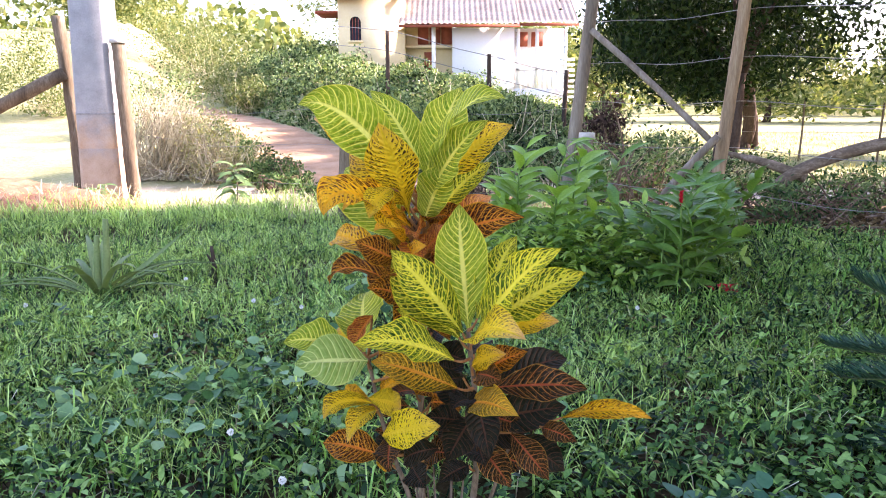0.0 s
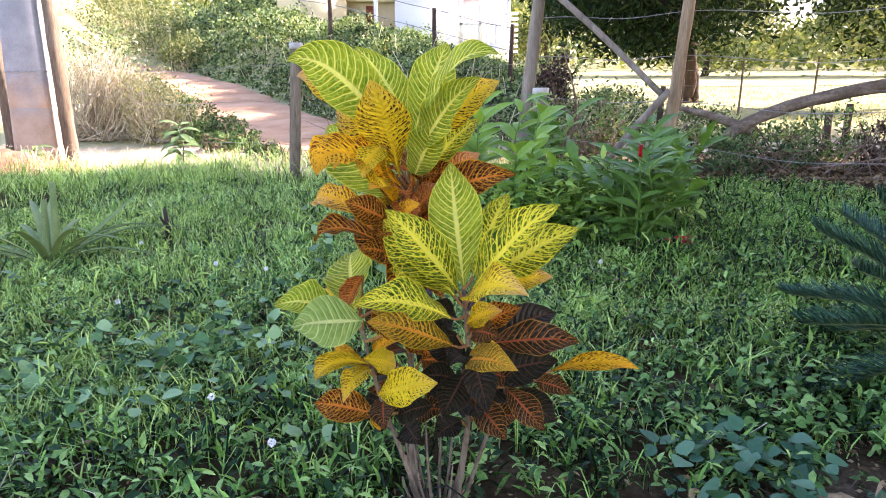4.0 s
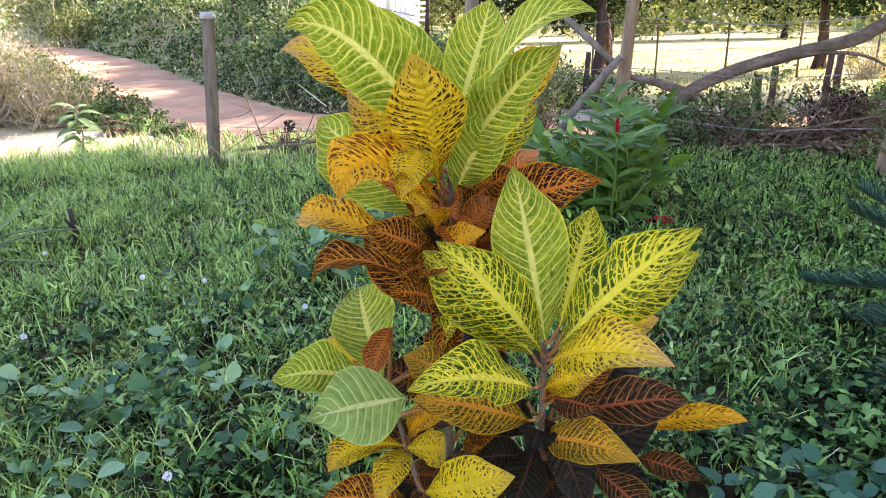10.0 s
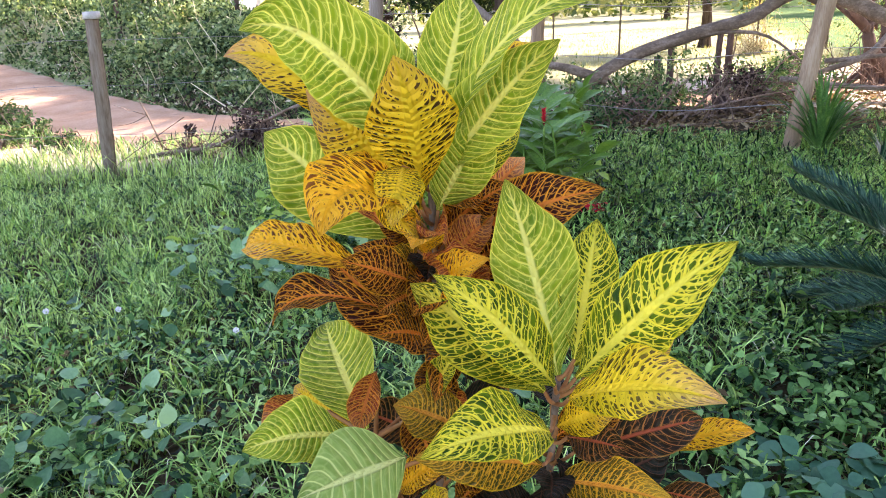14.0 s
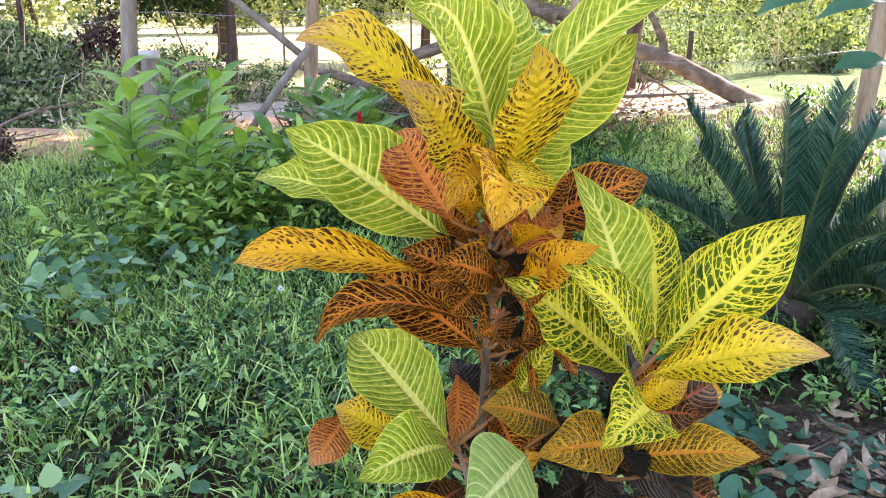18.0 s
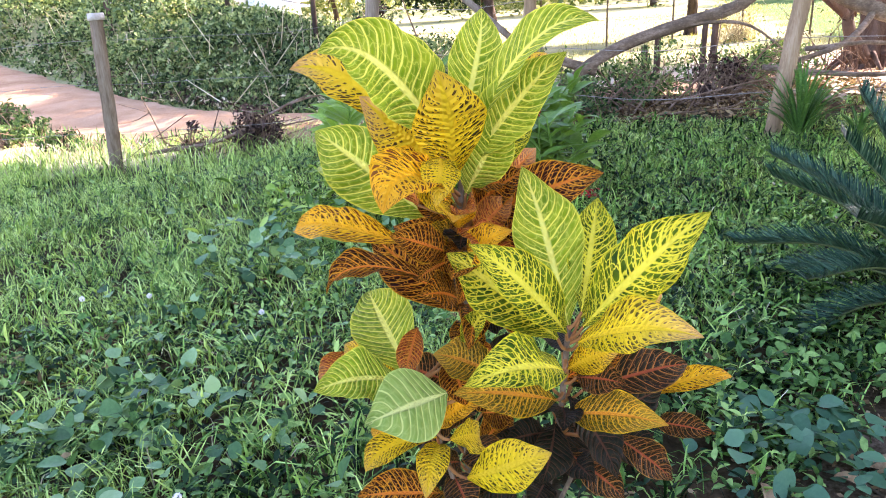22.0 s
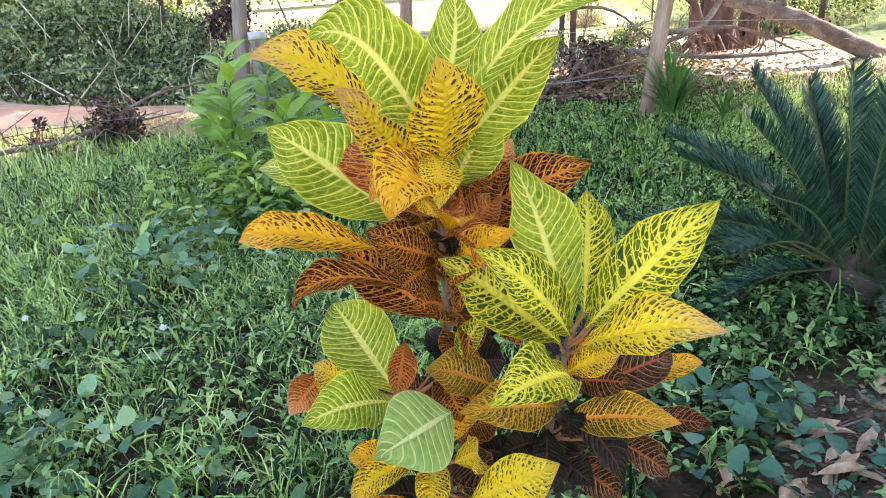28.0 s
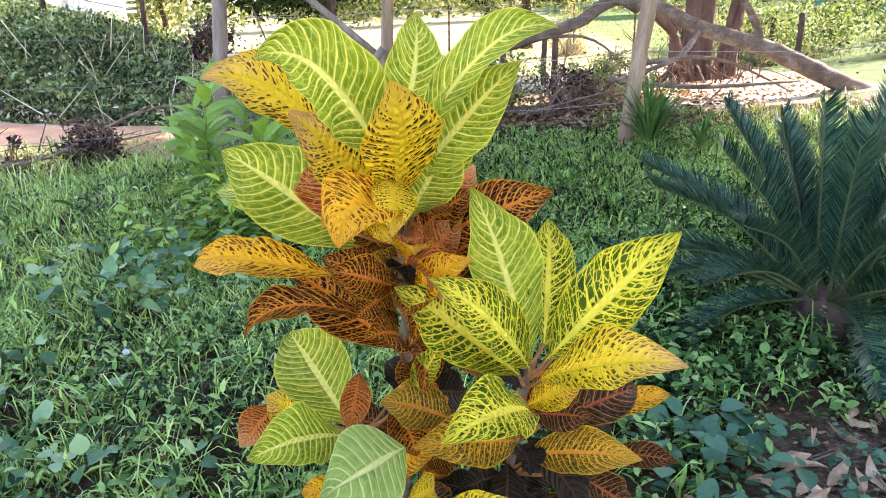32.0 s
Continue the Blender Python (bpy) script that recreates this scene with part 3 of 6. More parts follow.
def build_ground():
    n = 230
    w = np.linspace(-1, 1, n)
    xs = np.sinh(5.2 * w) / np.sinh(5.2) * 400 + 0.5
    ys = np.sinh(5.2 * w) / np.sinh(5.2) * 420 + 4.0
    x, y = np.meshgrid(xs, ys, indexing="ij")
    v = np.stack([x, y, ground_z(x, y)], -1).reshape(-1, 3)
    m, nt, b, _ = nodes_of("ground_cover")
    pos = world_place(nt)
    soil = ramp(nt, math_node(nt, "ADD", math_node(nt, "MULTIPLY", noise_tex(nt, 3.0, 6, pos), 0.6), math_node(nt, "MULTIPLY", noise_tex(nt, 40, 4, pos), 0.4)),
                [(0.3, (0.012, 0.009, 0.005)), (0.5, (0.048, 0.034, 0.017)), (0.7, (0.130, 0.094, 0.052))])
    dry = ramp(nt, math_node(nt, "ADD", math_node(nt, "MULTIPLY", noise_tex(nt, 7.0, 6, pos), 0.5), math_node(nt, "MULTIPLY", noise_tex(nt, 70, 4, pos), 0.5)),
               [(0.35, (0.030, 0.021, 0.012)), (0.5, (0.105, 0.076, 0.046)), (0.65, (0.220, 0.170, 0.115))])
    gap = nt.nodes.new("ShaderNodeVectorMath")
    gap.operation = "DISTANCE"
    nt.links.new(pos, gap.inputs[0])
    gap.inputs[1].default_value = (1.18, 1.50, 0.0)
    open_soil = math_node(nt, "DIVIDE", math_node(nt, "SUBTRACT", 0.62, math_node(nt, "ADD", gap.outputs["Value"], math_node(nt, "MULTIPLY", noise_tex(nt, 5.0, 4, pos), 0.3))), 0.2, True)
    soil = mix(nt, open_soil, soil, dry)
    turf = ramp(nt, math_node(nt, "ADD", math_node(nt, "MULTIPLY", noise_tex(nt, 0.35, 5, pos), 0.6), math_node(nt, "MULTIPLY", noise_tex(nt, 14, 4, pos), 0.4)),
                [(0.3, (0.16, 0.19, 0.07)), (0.5, (0.34, 0.33, 0.16)), (0.7, (0.52, 0.46, 0.28))])
    lawn = ramp(nt, noise_tex(nt, 6.0, 5, pos), [(0.3, (0.030, 0.075, 0.018)), (0.7, (0.110, 0.200, 0.060))])
    sep = nt.nodes.new("ShaderNodeSeparateXYZ")
    nt.links.new(pos, sep.inputs[0])
    green = math_node(nt, "SUBTRACT", math_node(nt, "ADD", sep.outputs[0], math_node(nt, "MULTIPLY", noise_tex(nt, 0.5, 4, pos), 3.0)), math_node(nt, "ADD", math_node(nt, "MULTIPLY", sep.outputs[1], 0.75), 4.0), True)
    turf = mix(nt, math_node(nt, "MULTIPLY", green, 0.9), turf, lawn)
    out_fac = math_node(nt, "DIVIDE", math_node(nt, "SUBTRACT", math_node(nt, "ADD", sep.outputs[1], math_node(nt, "MULTIPLY", noise_tex(nt, 1.5, 3, pos), 1.5)), 8.0), 0.8, True)
    sand = ramp(nt, noise_tex(nt, 9.0, 5, pos), [(0.3, (0.36, 0.295, 0.205)), (0.7, (0.58, 0.51, 0.385))])
    verge = math_node(nt, "DIVIDE", math_node(nt, "SUBTRACT", math_node(nt, "ADD", math_node(nt, "MULTIPLY", noise_tex(nt, 2.2, 4, pos), 1.6), math_node(nt, "SUBTRACT", 12.5, sep.outputs[1])), 1.2), 0.8, True)
    beyond = math_node(nt, "ADD", math_node(nt, "MULTIPLY", sep.outputs[0], 0.34), math_node(nt, "MULTIPLY", sep.outputs[1], 0.94))
    beyond = math_node(nt, "DIVIDE", math_node(nt, "SUBTRACT", math_node(nt, "ADD", beyond, math_node(nt, "MULTIPLY", noise_tex(nt, 1.5, 3, pos), 1.0)), 7.15), 0.5, True)
    sand = mix(nt, math_node(nt, "MULTIPLY", green, 0.9), sand, lawn)
    nt.links.new(mix(nt, math_node(nt, "MAXIMUM", out_fac, math_node(nt, "MULTIPLY", beyond, math_node(nt, "GREATER_THAN", sep.outputs[0], 4.2))), soil, mix(nt, verge, turf, sand)), b.inputs["Base Color"])
    b.inputs["Roughness"].default_value = 0.95
    b.inputs["Specular IOR Level"].default_value = 0.02
    bp = nt.nodes.new("ShaderNodeBump")
    bp.inputs["Strength"].default_value, bp.inputs["Distance"].default_value = 0.8, 0.03
    nt.links.new(noise_tex(nt, 25, 6, pos), bp.inputs["Height"])
    nt.links.new(bp.outputs["Normal"], b.inputs["Normal"])
    tagged(part("ground", tri_mesh("ground", v, grid_tris(n, n), m, smooth=True)), "garden soil and pasture, rising to a roadside bank", "ground", kind="structure")


def build_road():
    line = ROAD_LINE
    rows = []
    for k in range(len(line)):
        d = line[min(k + 1, len(line) - 1)] - line[max(k - 1, 0)]
        d /= np.linalg.norm(d)
        s = np.array((d[1], -d[0]))
        u = np.linspace(-1.45, 0.95, 15)
        w = 1 + 0.08 * np.sin(k * 0.9) + 0.05 * np.sin(k * 2.3)
        p = line[k] + (u * w)[:, None] * s
        z = ground_z(p[:, 0], p[:, 1])
        z = np.minimum(z, ground_z(line[k][0], line[k][1]) + 0.05) + 0.08 - 0.035 * np.exp(-((np.abs(u) - 0.65) / 0.2) ** 2) - 0.08 * ((u < -1.4) | (u > 0.9))
        rows.append(np.column_stack([p, z]))
    tagged(part("road", tri_mesh("road", np.concatenate(rows), grid_tris(len(line), 15)[:, ::-1], EARTH, smooth=True)), "rutted red earth road", "road", kind="structure")


build_ground()
build_road()

# ---------------------------------------------------------------- trees and far vegetation
def crown_points(centre, radii, clumps, each, spread):
    c = RNG.normal(size=(clumps, 3))
    c /= np.linalg.norm(c, axis=1)[:, None]
    c = np.asarray(centre) + c * np.asarray(radii) * (RNG.uniform(0.25, 1.0, clumps) ** 0.6)[:, None]
    p = np.repeat(c, each, 0) + RNG.normal(size=(clumps * each, 3)) * spread
    return p, c


def tree(name, label, foot, forks, centre, radii, clumps, each, spread, leaf, mat, girth=0.25, droop=0.3, low=None, bark=None):
    x, y = foot
    z = float(ground_z(x, y)) - 0.15
    root = thing(name, label, "tree", (x, y, z))
    here = np.array((x, y, z))
    pts, cs = crown_points(centre, radii, clumps, each, spread)
    if low is not None:
        # the crown's underside hangs in uneven swags
        hang = low + 0.22 * girth / (girth + 0.05) * (np.sin(1.9 * pts[:, 0] + pts[:, 1]) + np.sin(4.3 * pts[:, 0] - 2.1 * pts[:, 1])) + 0.2
        keep = (pts[:, 2] > hang) | (RNG.uniform(0, 1, len(pts)) < 0.25)
        pts, hang = pts[keep], hang[keep]
        pts[:, 2] = np.where(pts[:, 2] < hang, hang + RNG.uniform(0, 0.8, len(pts)), pts[:, 2])
    top = np.asarray(forks, float)
    up = np.linspace(0, 1, 9)
    lean = up[:, None] * (top - here) + np.stack([0.12 * np.sin(up * 5), 0.10 * np.sin(up * 4 + 1) - 0.08, 0 * up], 1) * girth * 4
    strands = []
    for k in range(7):
        a = k * 0.9 + up * 2.2 + RNG.normal() * 0.2
        out = girth * (0.55 + 0.9 * np.exp(-up * 9) * RNG.uniform(0.6, 1.4) - 0.2 * up)
        r = girth * RNG.uniform(0.40, 0.60)
        strands.append(tube(lean + np.stack([np.cos(a) * out, np.sin(a) * out, 0 * a], 1), [r, r * 0.95, r * 0.75], 9, 0.09, 26))
    part("trunk", tri_mesh("trunk", *join(strands), bark or BARK), root)
    for c in cs[:: max(1, len(cs) // 9)]:
        mid = (top + c) / 2 + (0, 0, 0.3)
        part("limb", tri_mesh("limb", *tube([top - here, mid - here, c - here], [girth * 0.5, girth * 0.3, 0.02], 7, 0.05, 8), BARK, smooth=True), root)
    fine("crown", tri_mesh("crown", *leaves_at(pts - here, leaf, 2.6, 0.2, droop), mat), root)
    return root


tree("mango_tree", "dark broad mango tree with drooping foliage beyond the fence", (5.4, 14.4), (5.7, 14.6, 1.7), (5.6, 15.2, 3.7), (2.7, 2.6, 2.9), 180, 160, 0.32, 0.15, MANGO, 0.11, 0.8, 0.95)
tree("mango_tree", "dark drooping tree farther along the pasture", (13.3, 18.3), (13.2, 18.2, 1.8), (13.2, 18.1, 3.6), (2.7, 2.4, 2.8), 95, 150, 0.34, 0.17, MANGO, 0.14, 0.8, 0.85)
# Added behind the first mango to keep the sun off the bank.
tree("mango_tree", "dark dense tree added to shade the bank", (8.6, 21.5), (8.5, 21.4, 2.0), (7.0, 21.5, 3.9), (3.0, 3.4, 3.0), 150, 150, 0.36, 0.2, MANGO, 0.22, 0.6, 1.0)
# Crown out of view, sized to keep the sun off the garden.
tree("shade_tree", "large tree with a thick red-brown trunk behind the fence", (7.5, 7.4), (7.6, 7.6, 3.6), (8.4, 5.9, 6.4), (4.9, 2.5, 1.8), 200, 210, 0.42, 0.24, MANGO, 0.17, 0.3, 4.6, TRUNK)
# Unseen tree, added to block the sun over the garden.
tree("shade_tree", "unseen spreading tree added to shade the garden", (11.0, 0.8), (10.6, 1.6, 3.8), (8.0, 3.0, 6.2), (5.2, 4.2, 1.8), 230, 180, 0.45, 0.255, MANGO, 0.30, 0.3, 4.6)
# Crown out of view, a thin slab placed to shade the far lawn.
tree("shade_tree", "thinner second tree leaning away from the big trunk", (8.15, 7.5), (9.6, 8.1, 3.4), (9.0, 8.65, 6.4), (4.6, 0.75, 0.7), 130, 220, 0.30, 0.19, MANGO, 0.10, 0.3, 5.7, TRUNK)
# Unseen tree, added to dim the sky light on the garden's right.
tree("shade_tree", "unseen low tree added to block sky light at the garden's right", (6.4, -1.2), (5.8, -0.2, 2.9), (5.2, 1.6, 4.4), (3.2, 2.8, 1.2), 150, 170, 0.36, 0.215, MANGO, 0.15, 0.3, 2.9)
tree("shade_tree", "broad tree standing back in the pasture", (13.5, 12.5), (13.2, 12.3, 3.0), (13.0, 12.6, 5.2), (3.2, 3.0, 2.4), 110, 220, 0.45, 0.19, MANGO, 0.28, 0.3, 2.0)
# Unseen tree, added to cut sun spots on the ground by the fence.
tree("shade_tree", "unseen tree added to shade the ground by the fence", (12.6, 2.2), (11.4, 4.0, 4.3), (10.2, 6.0, 5.0), (1.9, 2.8, 0.9), 120, 280, 0.40, 0.19, MANGO, 0.3, 0.3, 4.1)
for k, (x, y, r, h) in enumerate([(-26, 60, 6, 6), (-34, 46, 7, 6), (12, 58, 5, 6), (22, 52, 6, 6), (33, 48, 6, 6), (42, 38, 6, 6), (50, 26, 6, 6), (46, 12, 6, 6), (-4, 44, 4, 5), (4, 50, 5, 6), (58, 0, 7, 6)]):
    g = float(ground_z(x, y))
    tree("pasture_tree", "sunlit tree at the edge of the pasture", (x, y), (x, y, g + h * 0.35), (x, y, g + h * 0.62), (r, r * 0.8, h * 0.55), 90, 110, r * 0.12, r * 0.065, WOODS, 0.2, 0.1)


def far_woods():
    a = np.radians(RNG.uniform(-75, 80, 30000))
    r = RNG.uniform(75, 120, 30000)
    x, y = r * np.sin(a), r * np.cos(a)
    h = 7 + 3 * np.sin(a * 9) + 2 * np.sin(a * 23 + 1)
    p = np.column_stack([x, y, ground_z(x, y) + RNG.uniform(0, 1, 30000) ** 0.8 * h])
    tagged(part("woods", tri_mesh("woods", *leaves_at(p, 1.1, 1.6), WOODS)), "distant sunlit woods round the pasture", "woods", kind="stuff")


far_woods()


def bank_bushes():
    """Creepers and shrubs that cover the bank beyond the road."""
    n = 90000
    y = 10.2 + 34 * RNG.uniform(0, 1, n) ** 1.7
    x = RNG.uniform(-0.27, 0.225, n) * y
    d, far = road_gap(x, y)
    keep = far & (d > 0.9) & (d < 12)
    x, y, d = x[keep], y[keep], d[keep]
    lump = 0.5 + 0.3 * np.sin(x * 1.9 + 1.3 * np.sin(y * 0.9)) * np.sin(y * 1.4 + x * 0.6) + 0.2 * np.sin(x * 5.1 + y) * np.sin(y * 4.3 - x)
    h = 0.10 + (0.1 + 1.1 * lump**1.5) * ss(0.9, 2.3, d) * (0.6 + 0.35 * ss(4, 8, d) + 0.35 * ss(-1, -5, x))
    h = h * ss(0.235, 0.13, x / y + 0.03 * np.sin(y * 2.1) + 0.02 * np.sin(x * 5)) * (1 - 0.35 * ss(-0.08, 0.10, x / y)) * (0.55 + 0.9 * np.abs(np.sin(x * 0.83 + 1.7 * np.sin(y * 0.47))))
    z = ground_z(x, y) + h * RNG.uniform(0.0, 1, len(x)) ** 0.5
    pts = np.column_stack([x, y, z])
    # rounded mounds of creeper with dark hollows between them
    pick = RNG.choice(len(x), 1300)
    far_off = 0.6 + 0.03 * y[pick]
    r = RNG.uniform(0.12, 0.52, 1300) ** 1.3 * far_off * ss(0.8, 2.0, d[pick]) * (0.6 + 0.8 * lump[pick])
    u = RNG.normal(size=(1300 * 115, 3))
    u /= np.linalg.norm(u, axis=1)[:, None]
    u[:, 2] = np.abs(u[:, 2]) * 1.1 - 0.15
    heart = np.column_stack([x[pick], y[pick], ground_z(x[pick], y[pick]) + 0.55 * h[pick]])
    mounds = np.repeat(heart, 115, 0) + u * np.repeat(r, 115)[:, None] * RNG.uniform(0.75, 1.08, 1300 * 115)[:, None]
    tagged(part("bank_creepers", tri_mesh("bank_creepers", *leaves_at(mounds, 0.050 + 0.0028 * mounds[:, 1], 1.8, 0.0, 0.2), HEDGE)), "mounds of tangled creeper on the roadside bank", "creepers", kind="stuff")
    tagged(part("bank_shrubs", tri_mesh("bank_shrubs", *leaves_at(pts, 0.042 + 0.0028 * y, 1.7), HEDGE)), "tangled green shrubs and creepers covering the roadside bank", "shrubs", kind="stuff")
    vine = RNG.uniform(0, 1, len(x)) < 0.30 * np.sin(x * 1.7 + 0.6 * y) ** 4
    tagged(part("bank_vines", tri_mesh("bank_vines", *leaves_at(pts[vine] + (0, -0.08, 0.05), 0.09, 3.4, 0.0, 0.8), BROWN_VINE)), "dead brown vines hanging over the bank", "vines", kind="stuff")
    dry = RNG.uniform(0, 1, len(x)) < 0.10 * (0.3 + np.sin(x * 1.1 + 2) ** 2)
    tagged(part("bank_dry_leaves", tri_mesh("bank_dry_leaves", *leaves_at(pts[dry] + (0, -0.05, 0.04), 0.10, 3.0), DRY)), "dry brown creepers hanging on the bank", "creeper", kind="stuff")
    k = RNG.choice(len(x), 300)
    st = []
    for i in k:
        top = pts[i] + (RNG.normal() * 0.3, RNG.normal() * 0.3, 0.25 + 0.3 * RNG.uniform())
        st.append(tube([(x[i], y[i], ground_z(x[i], y[i])), top], [0.012, 0.004], 4, 0, 3))
    tagged(part("bank_stalks", tri_mesh("bank_stalks", *join(st), DRY)), "dry stalks standing among the bank shrubs", "stalks", kind="stuff")


bank_bushes()


def shrub(name, label, centre, radii, n, leaf, mat, stalks=60, flat=0.0):
    x, y = centre
    z = float(ground_z(x, y))
    root = thing(name, label, "shrub", (x, y, z))
    p, c = crown_points((0, 0, radii[2] * 0.8), radii, max(6, n // 60), 60, min(radii) * 0.22)
    p[:, 2] = np.abs(p[:, 2])
    fine("foliage", tri_mesh("foliage", *leaves_at(p, leaf, 2.4, flat), mat), root)
    st = []
    for i in RNG.choice(len(p), stalks):
        b = np.array((RNG.normal() * radii[0] * 0.25, RNG.normal() * radii[1] * 0.25, 0))
        m = (b + p[i]) / 2 + RNG.normal(size=3) * 0.12
        st.append(tube([b, m, p[i]], [0.010, 0.007, 0.003], 4, 0, 5))
    fine("stalk_tangle", tri_mesh("stalk_tangle", *join(st), TWIG if mat in (ROADSIDE, BROWN_VINE) else DRY), root)
    return root


DEAD_TWIGS = []
shrub("dry_shrub", "sun-bleached dry shrub by the road", (-4.75, 12.6), (1.0, 0.7, 0.95), 1500, 0.06, DRY, 620)
shrub("dry_shrub", "sun-bleached yellowing shrub by the road", (-3.75, 12.3), (0.65, 0.6, 0.62), 2600, 0.06, YELLOWING, 260)
for x, y, r, h in [(-1.75, 10.35, 0.30, 0.12), (-2.25, 11.3, 0.36, 0.17), (-2.85, 12.5, 0.42, 0.24), (-3.55, 13.9, 0.46, 0.28), (-4.3, 15.6, 0.50, 0.30), (-5.2, 17.6, 0.55, 0.34), (-6.3, 20.0, 0.60, 0.36), (-2.5, 10.9, 0.32, 0.14), (-3.2, 12.1, 0.36, 0.20)]:
    shrub("roadside_shrub", "low dark green weeds along the road's edge", (x, y), (r, r * 1.1, h), int(3000 * r), 0.065, ROADSIDE, 30)
shrub("roadside_shrub", "tall green shrub across the road", (-7.5, 19.5), (1.3, 1.2, 1.0), 5000, 0.085, HEDGE, 60)
shrub("roadside_shrub", "sunlit bush beyond the road bend", (-12.5, 24.0), (1.8, 1.6, 1.4), 6000, 0.11, WOODS, 60)
shrub("roadside_shrub", "sunlit bush on the far verge", (-16.5, 25.0), (2.4, 1.8, 1.4), 6000, 0.12, WOODS, 60)
for x, y, r, h in [(-11.2, 36.5, 2.2, 2.0), (-9.3, 33.0, 1.2, 1.2), (-14.0, 42.0, 3.0, 2.2), (-7.6, 29.5, 1.0, 0.8)]:
    shrub("roadside_shrub", "leafy bush where the road bends away", (x, y), (r, r * 0.8, h), int(2400 * r), 0.13, WOODS, 40)
for x, y, r, h in [(2.3, 10.6, 0.7, 0.5), (3.1, 11.3, 0.8, 0.45), (3.7, 12.6, 0.9, 0.45), (2.75, 13.0, 0.6, 0.8), (4.6, 12.0, 0.8, 0.35)]:
    shrub("bank_shrub", "low dark green shrub on the bank's end", (x, y), (r, r * 0.7, h), int(2600 * r), 0.08, HEDGE, 60)
shrub("vine_mass", "dark hanging mass of dead vine on the bank", (2.55, 12.2), (0.35, 0.35, 0.8), 1600, 0.10, BROWN_VINE, 160)
for x, y, r, h in [(13.5, 7.6, 1.5, 1.1), (16.5, 8.2, 1.8, 1.3), (14.5, 10.5, 1.3, 0.9), (18.5, 6.8, 1.6, 1.4), (11.8, 9.6, 0.8, 0.6), (20.5, 11.5, 2.2, 1.8), (16.0, 14.0, 1.8, 1.4), (12.4, 6.6, 0.6, 0.45)]:
    shrub("pasture_shrub", "leafy green bush in the pasture", (x, y), (r, r * 0.8, h), int(2600 * r), 0.10, HEDGE, 40)
shrub("dead_brush", "dark dead bush at the road fence", (0.25, 7.55), (0.28, 0.25, 0.34), 900, 0.06, BROWN_VINE, 120)
shrub("dead_brush", "small reddish dead plant at the road fence", (-0.35, 7.8), (0.12, 0.12, 0.22), 260, 0.05, BROWN_VINE, 40)
shrub("fence_weeds", "green weeds tangled with dead twigs under the fence", (3.6, 6.9), (0.8, 0.4, 0.28), 1500, 0.06, ROADSIDE, 60)
shrub("dead_brush", "dry brown creeper against the fence", (2.0, 8.2), (0.7, 0.4, 0.40), 900, 0.07, ROADSIDE, 110)
shrub("fence_weeds", "sparse green weeds beside the fallen limb", (5.0, 6.5), (0.7, 0.35, 0.22), 800, 0.06, ROADSIDE, 50)
shrub("fence_weeds", "low green weeds along the fence", (2.7, 6.5), (0.6, 0.3, 0.20), 1100, 0.06, ROADSIDE, 40)
shrub("dead_brush", "reddish dead fern clump behind the fence", (4.1, 6.0), (0.30, 0.2, 0.24), 700, 0.05, BROWN_VINE, 80)
for x, y, r, h in [(3.1, 6.1, 0.45, 0.22), (4.5, 6.6, 0.6, 0.30), (5.4, 6.9, 0.7, 0.28), (4.2, 7.3, 0.7, 0.34), (5.9, 7.6, 0.8, 0.30), (3.5, 7.8, 0.6, 0.30), (4.9, 8.1, 0.8, 0.30)]:
    shrub("fence_weeds", "low tangle of green weeds among dead twigs", (x, y), (r, r * 0.5, h), int(1000 * r), 0.055, ROADSIDE, 20)
for k in range(16):
    # thin crooked twigs over the bare soil behind the fence
    x, y, a, ln = 3.0 + 0.2 * k + 0.2 * RNG.normal(), 6.0 + 0.35 * RNG.normal(), RNG.uniform(-0.5, 0.5) + 3.14 * (k % 2), RNG.uniform(0.3, 0.7)
    g = float(ground_z(x, y))
    DEAD_TWIGS.append([(x, y, g + 0.03), (x + 0.5 * ln * math.cos(a), y + 0.2 * ln * math.sin(a), g + 0.12 + 0.25 * RNG.uniform()), (x + ln * math.cos(a), y + 0.4 * ln * math.sin(a), g + 0.05 + 0.35 * RNG.uniform())])
for x, y, r, h in [(12.4, 15.4, 0.7, 0.8)]:
    shrub("dry_shrub", "wispy sunlit half-dry bush in the pasture", (x, y), (r, r * 0.7, h), int(900 * r), 0.09, YELLOWING, 120)


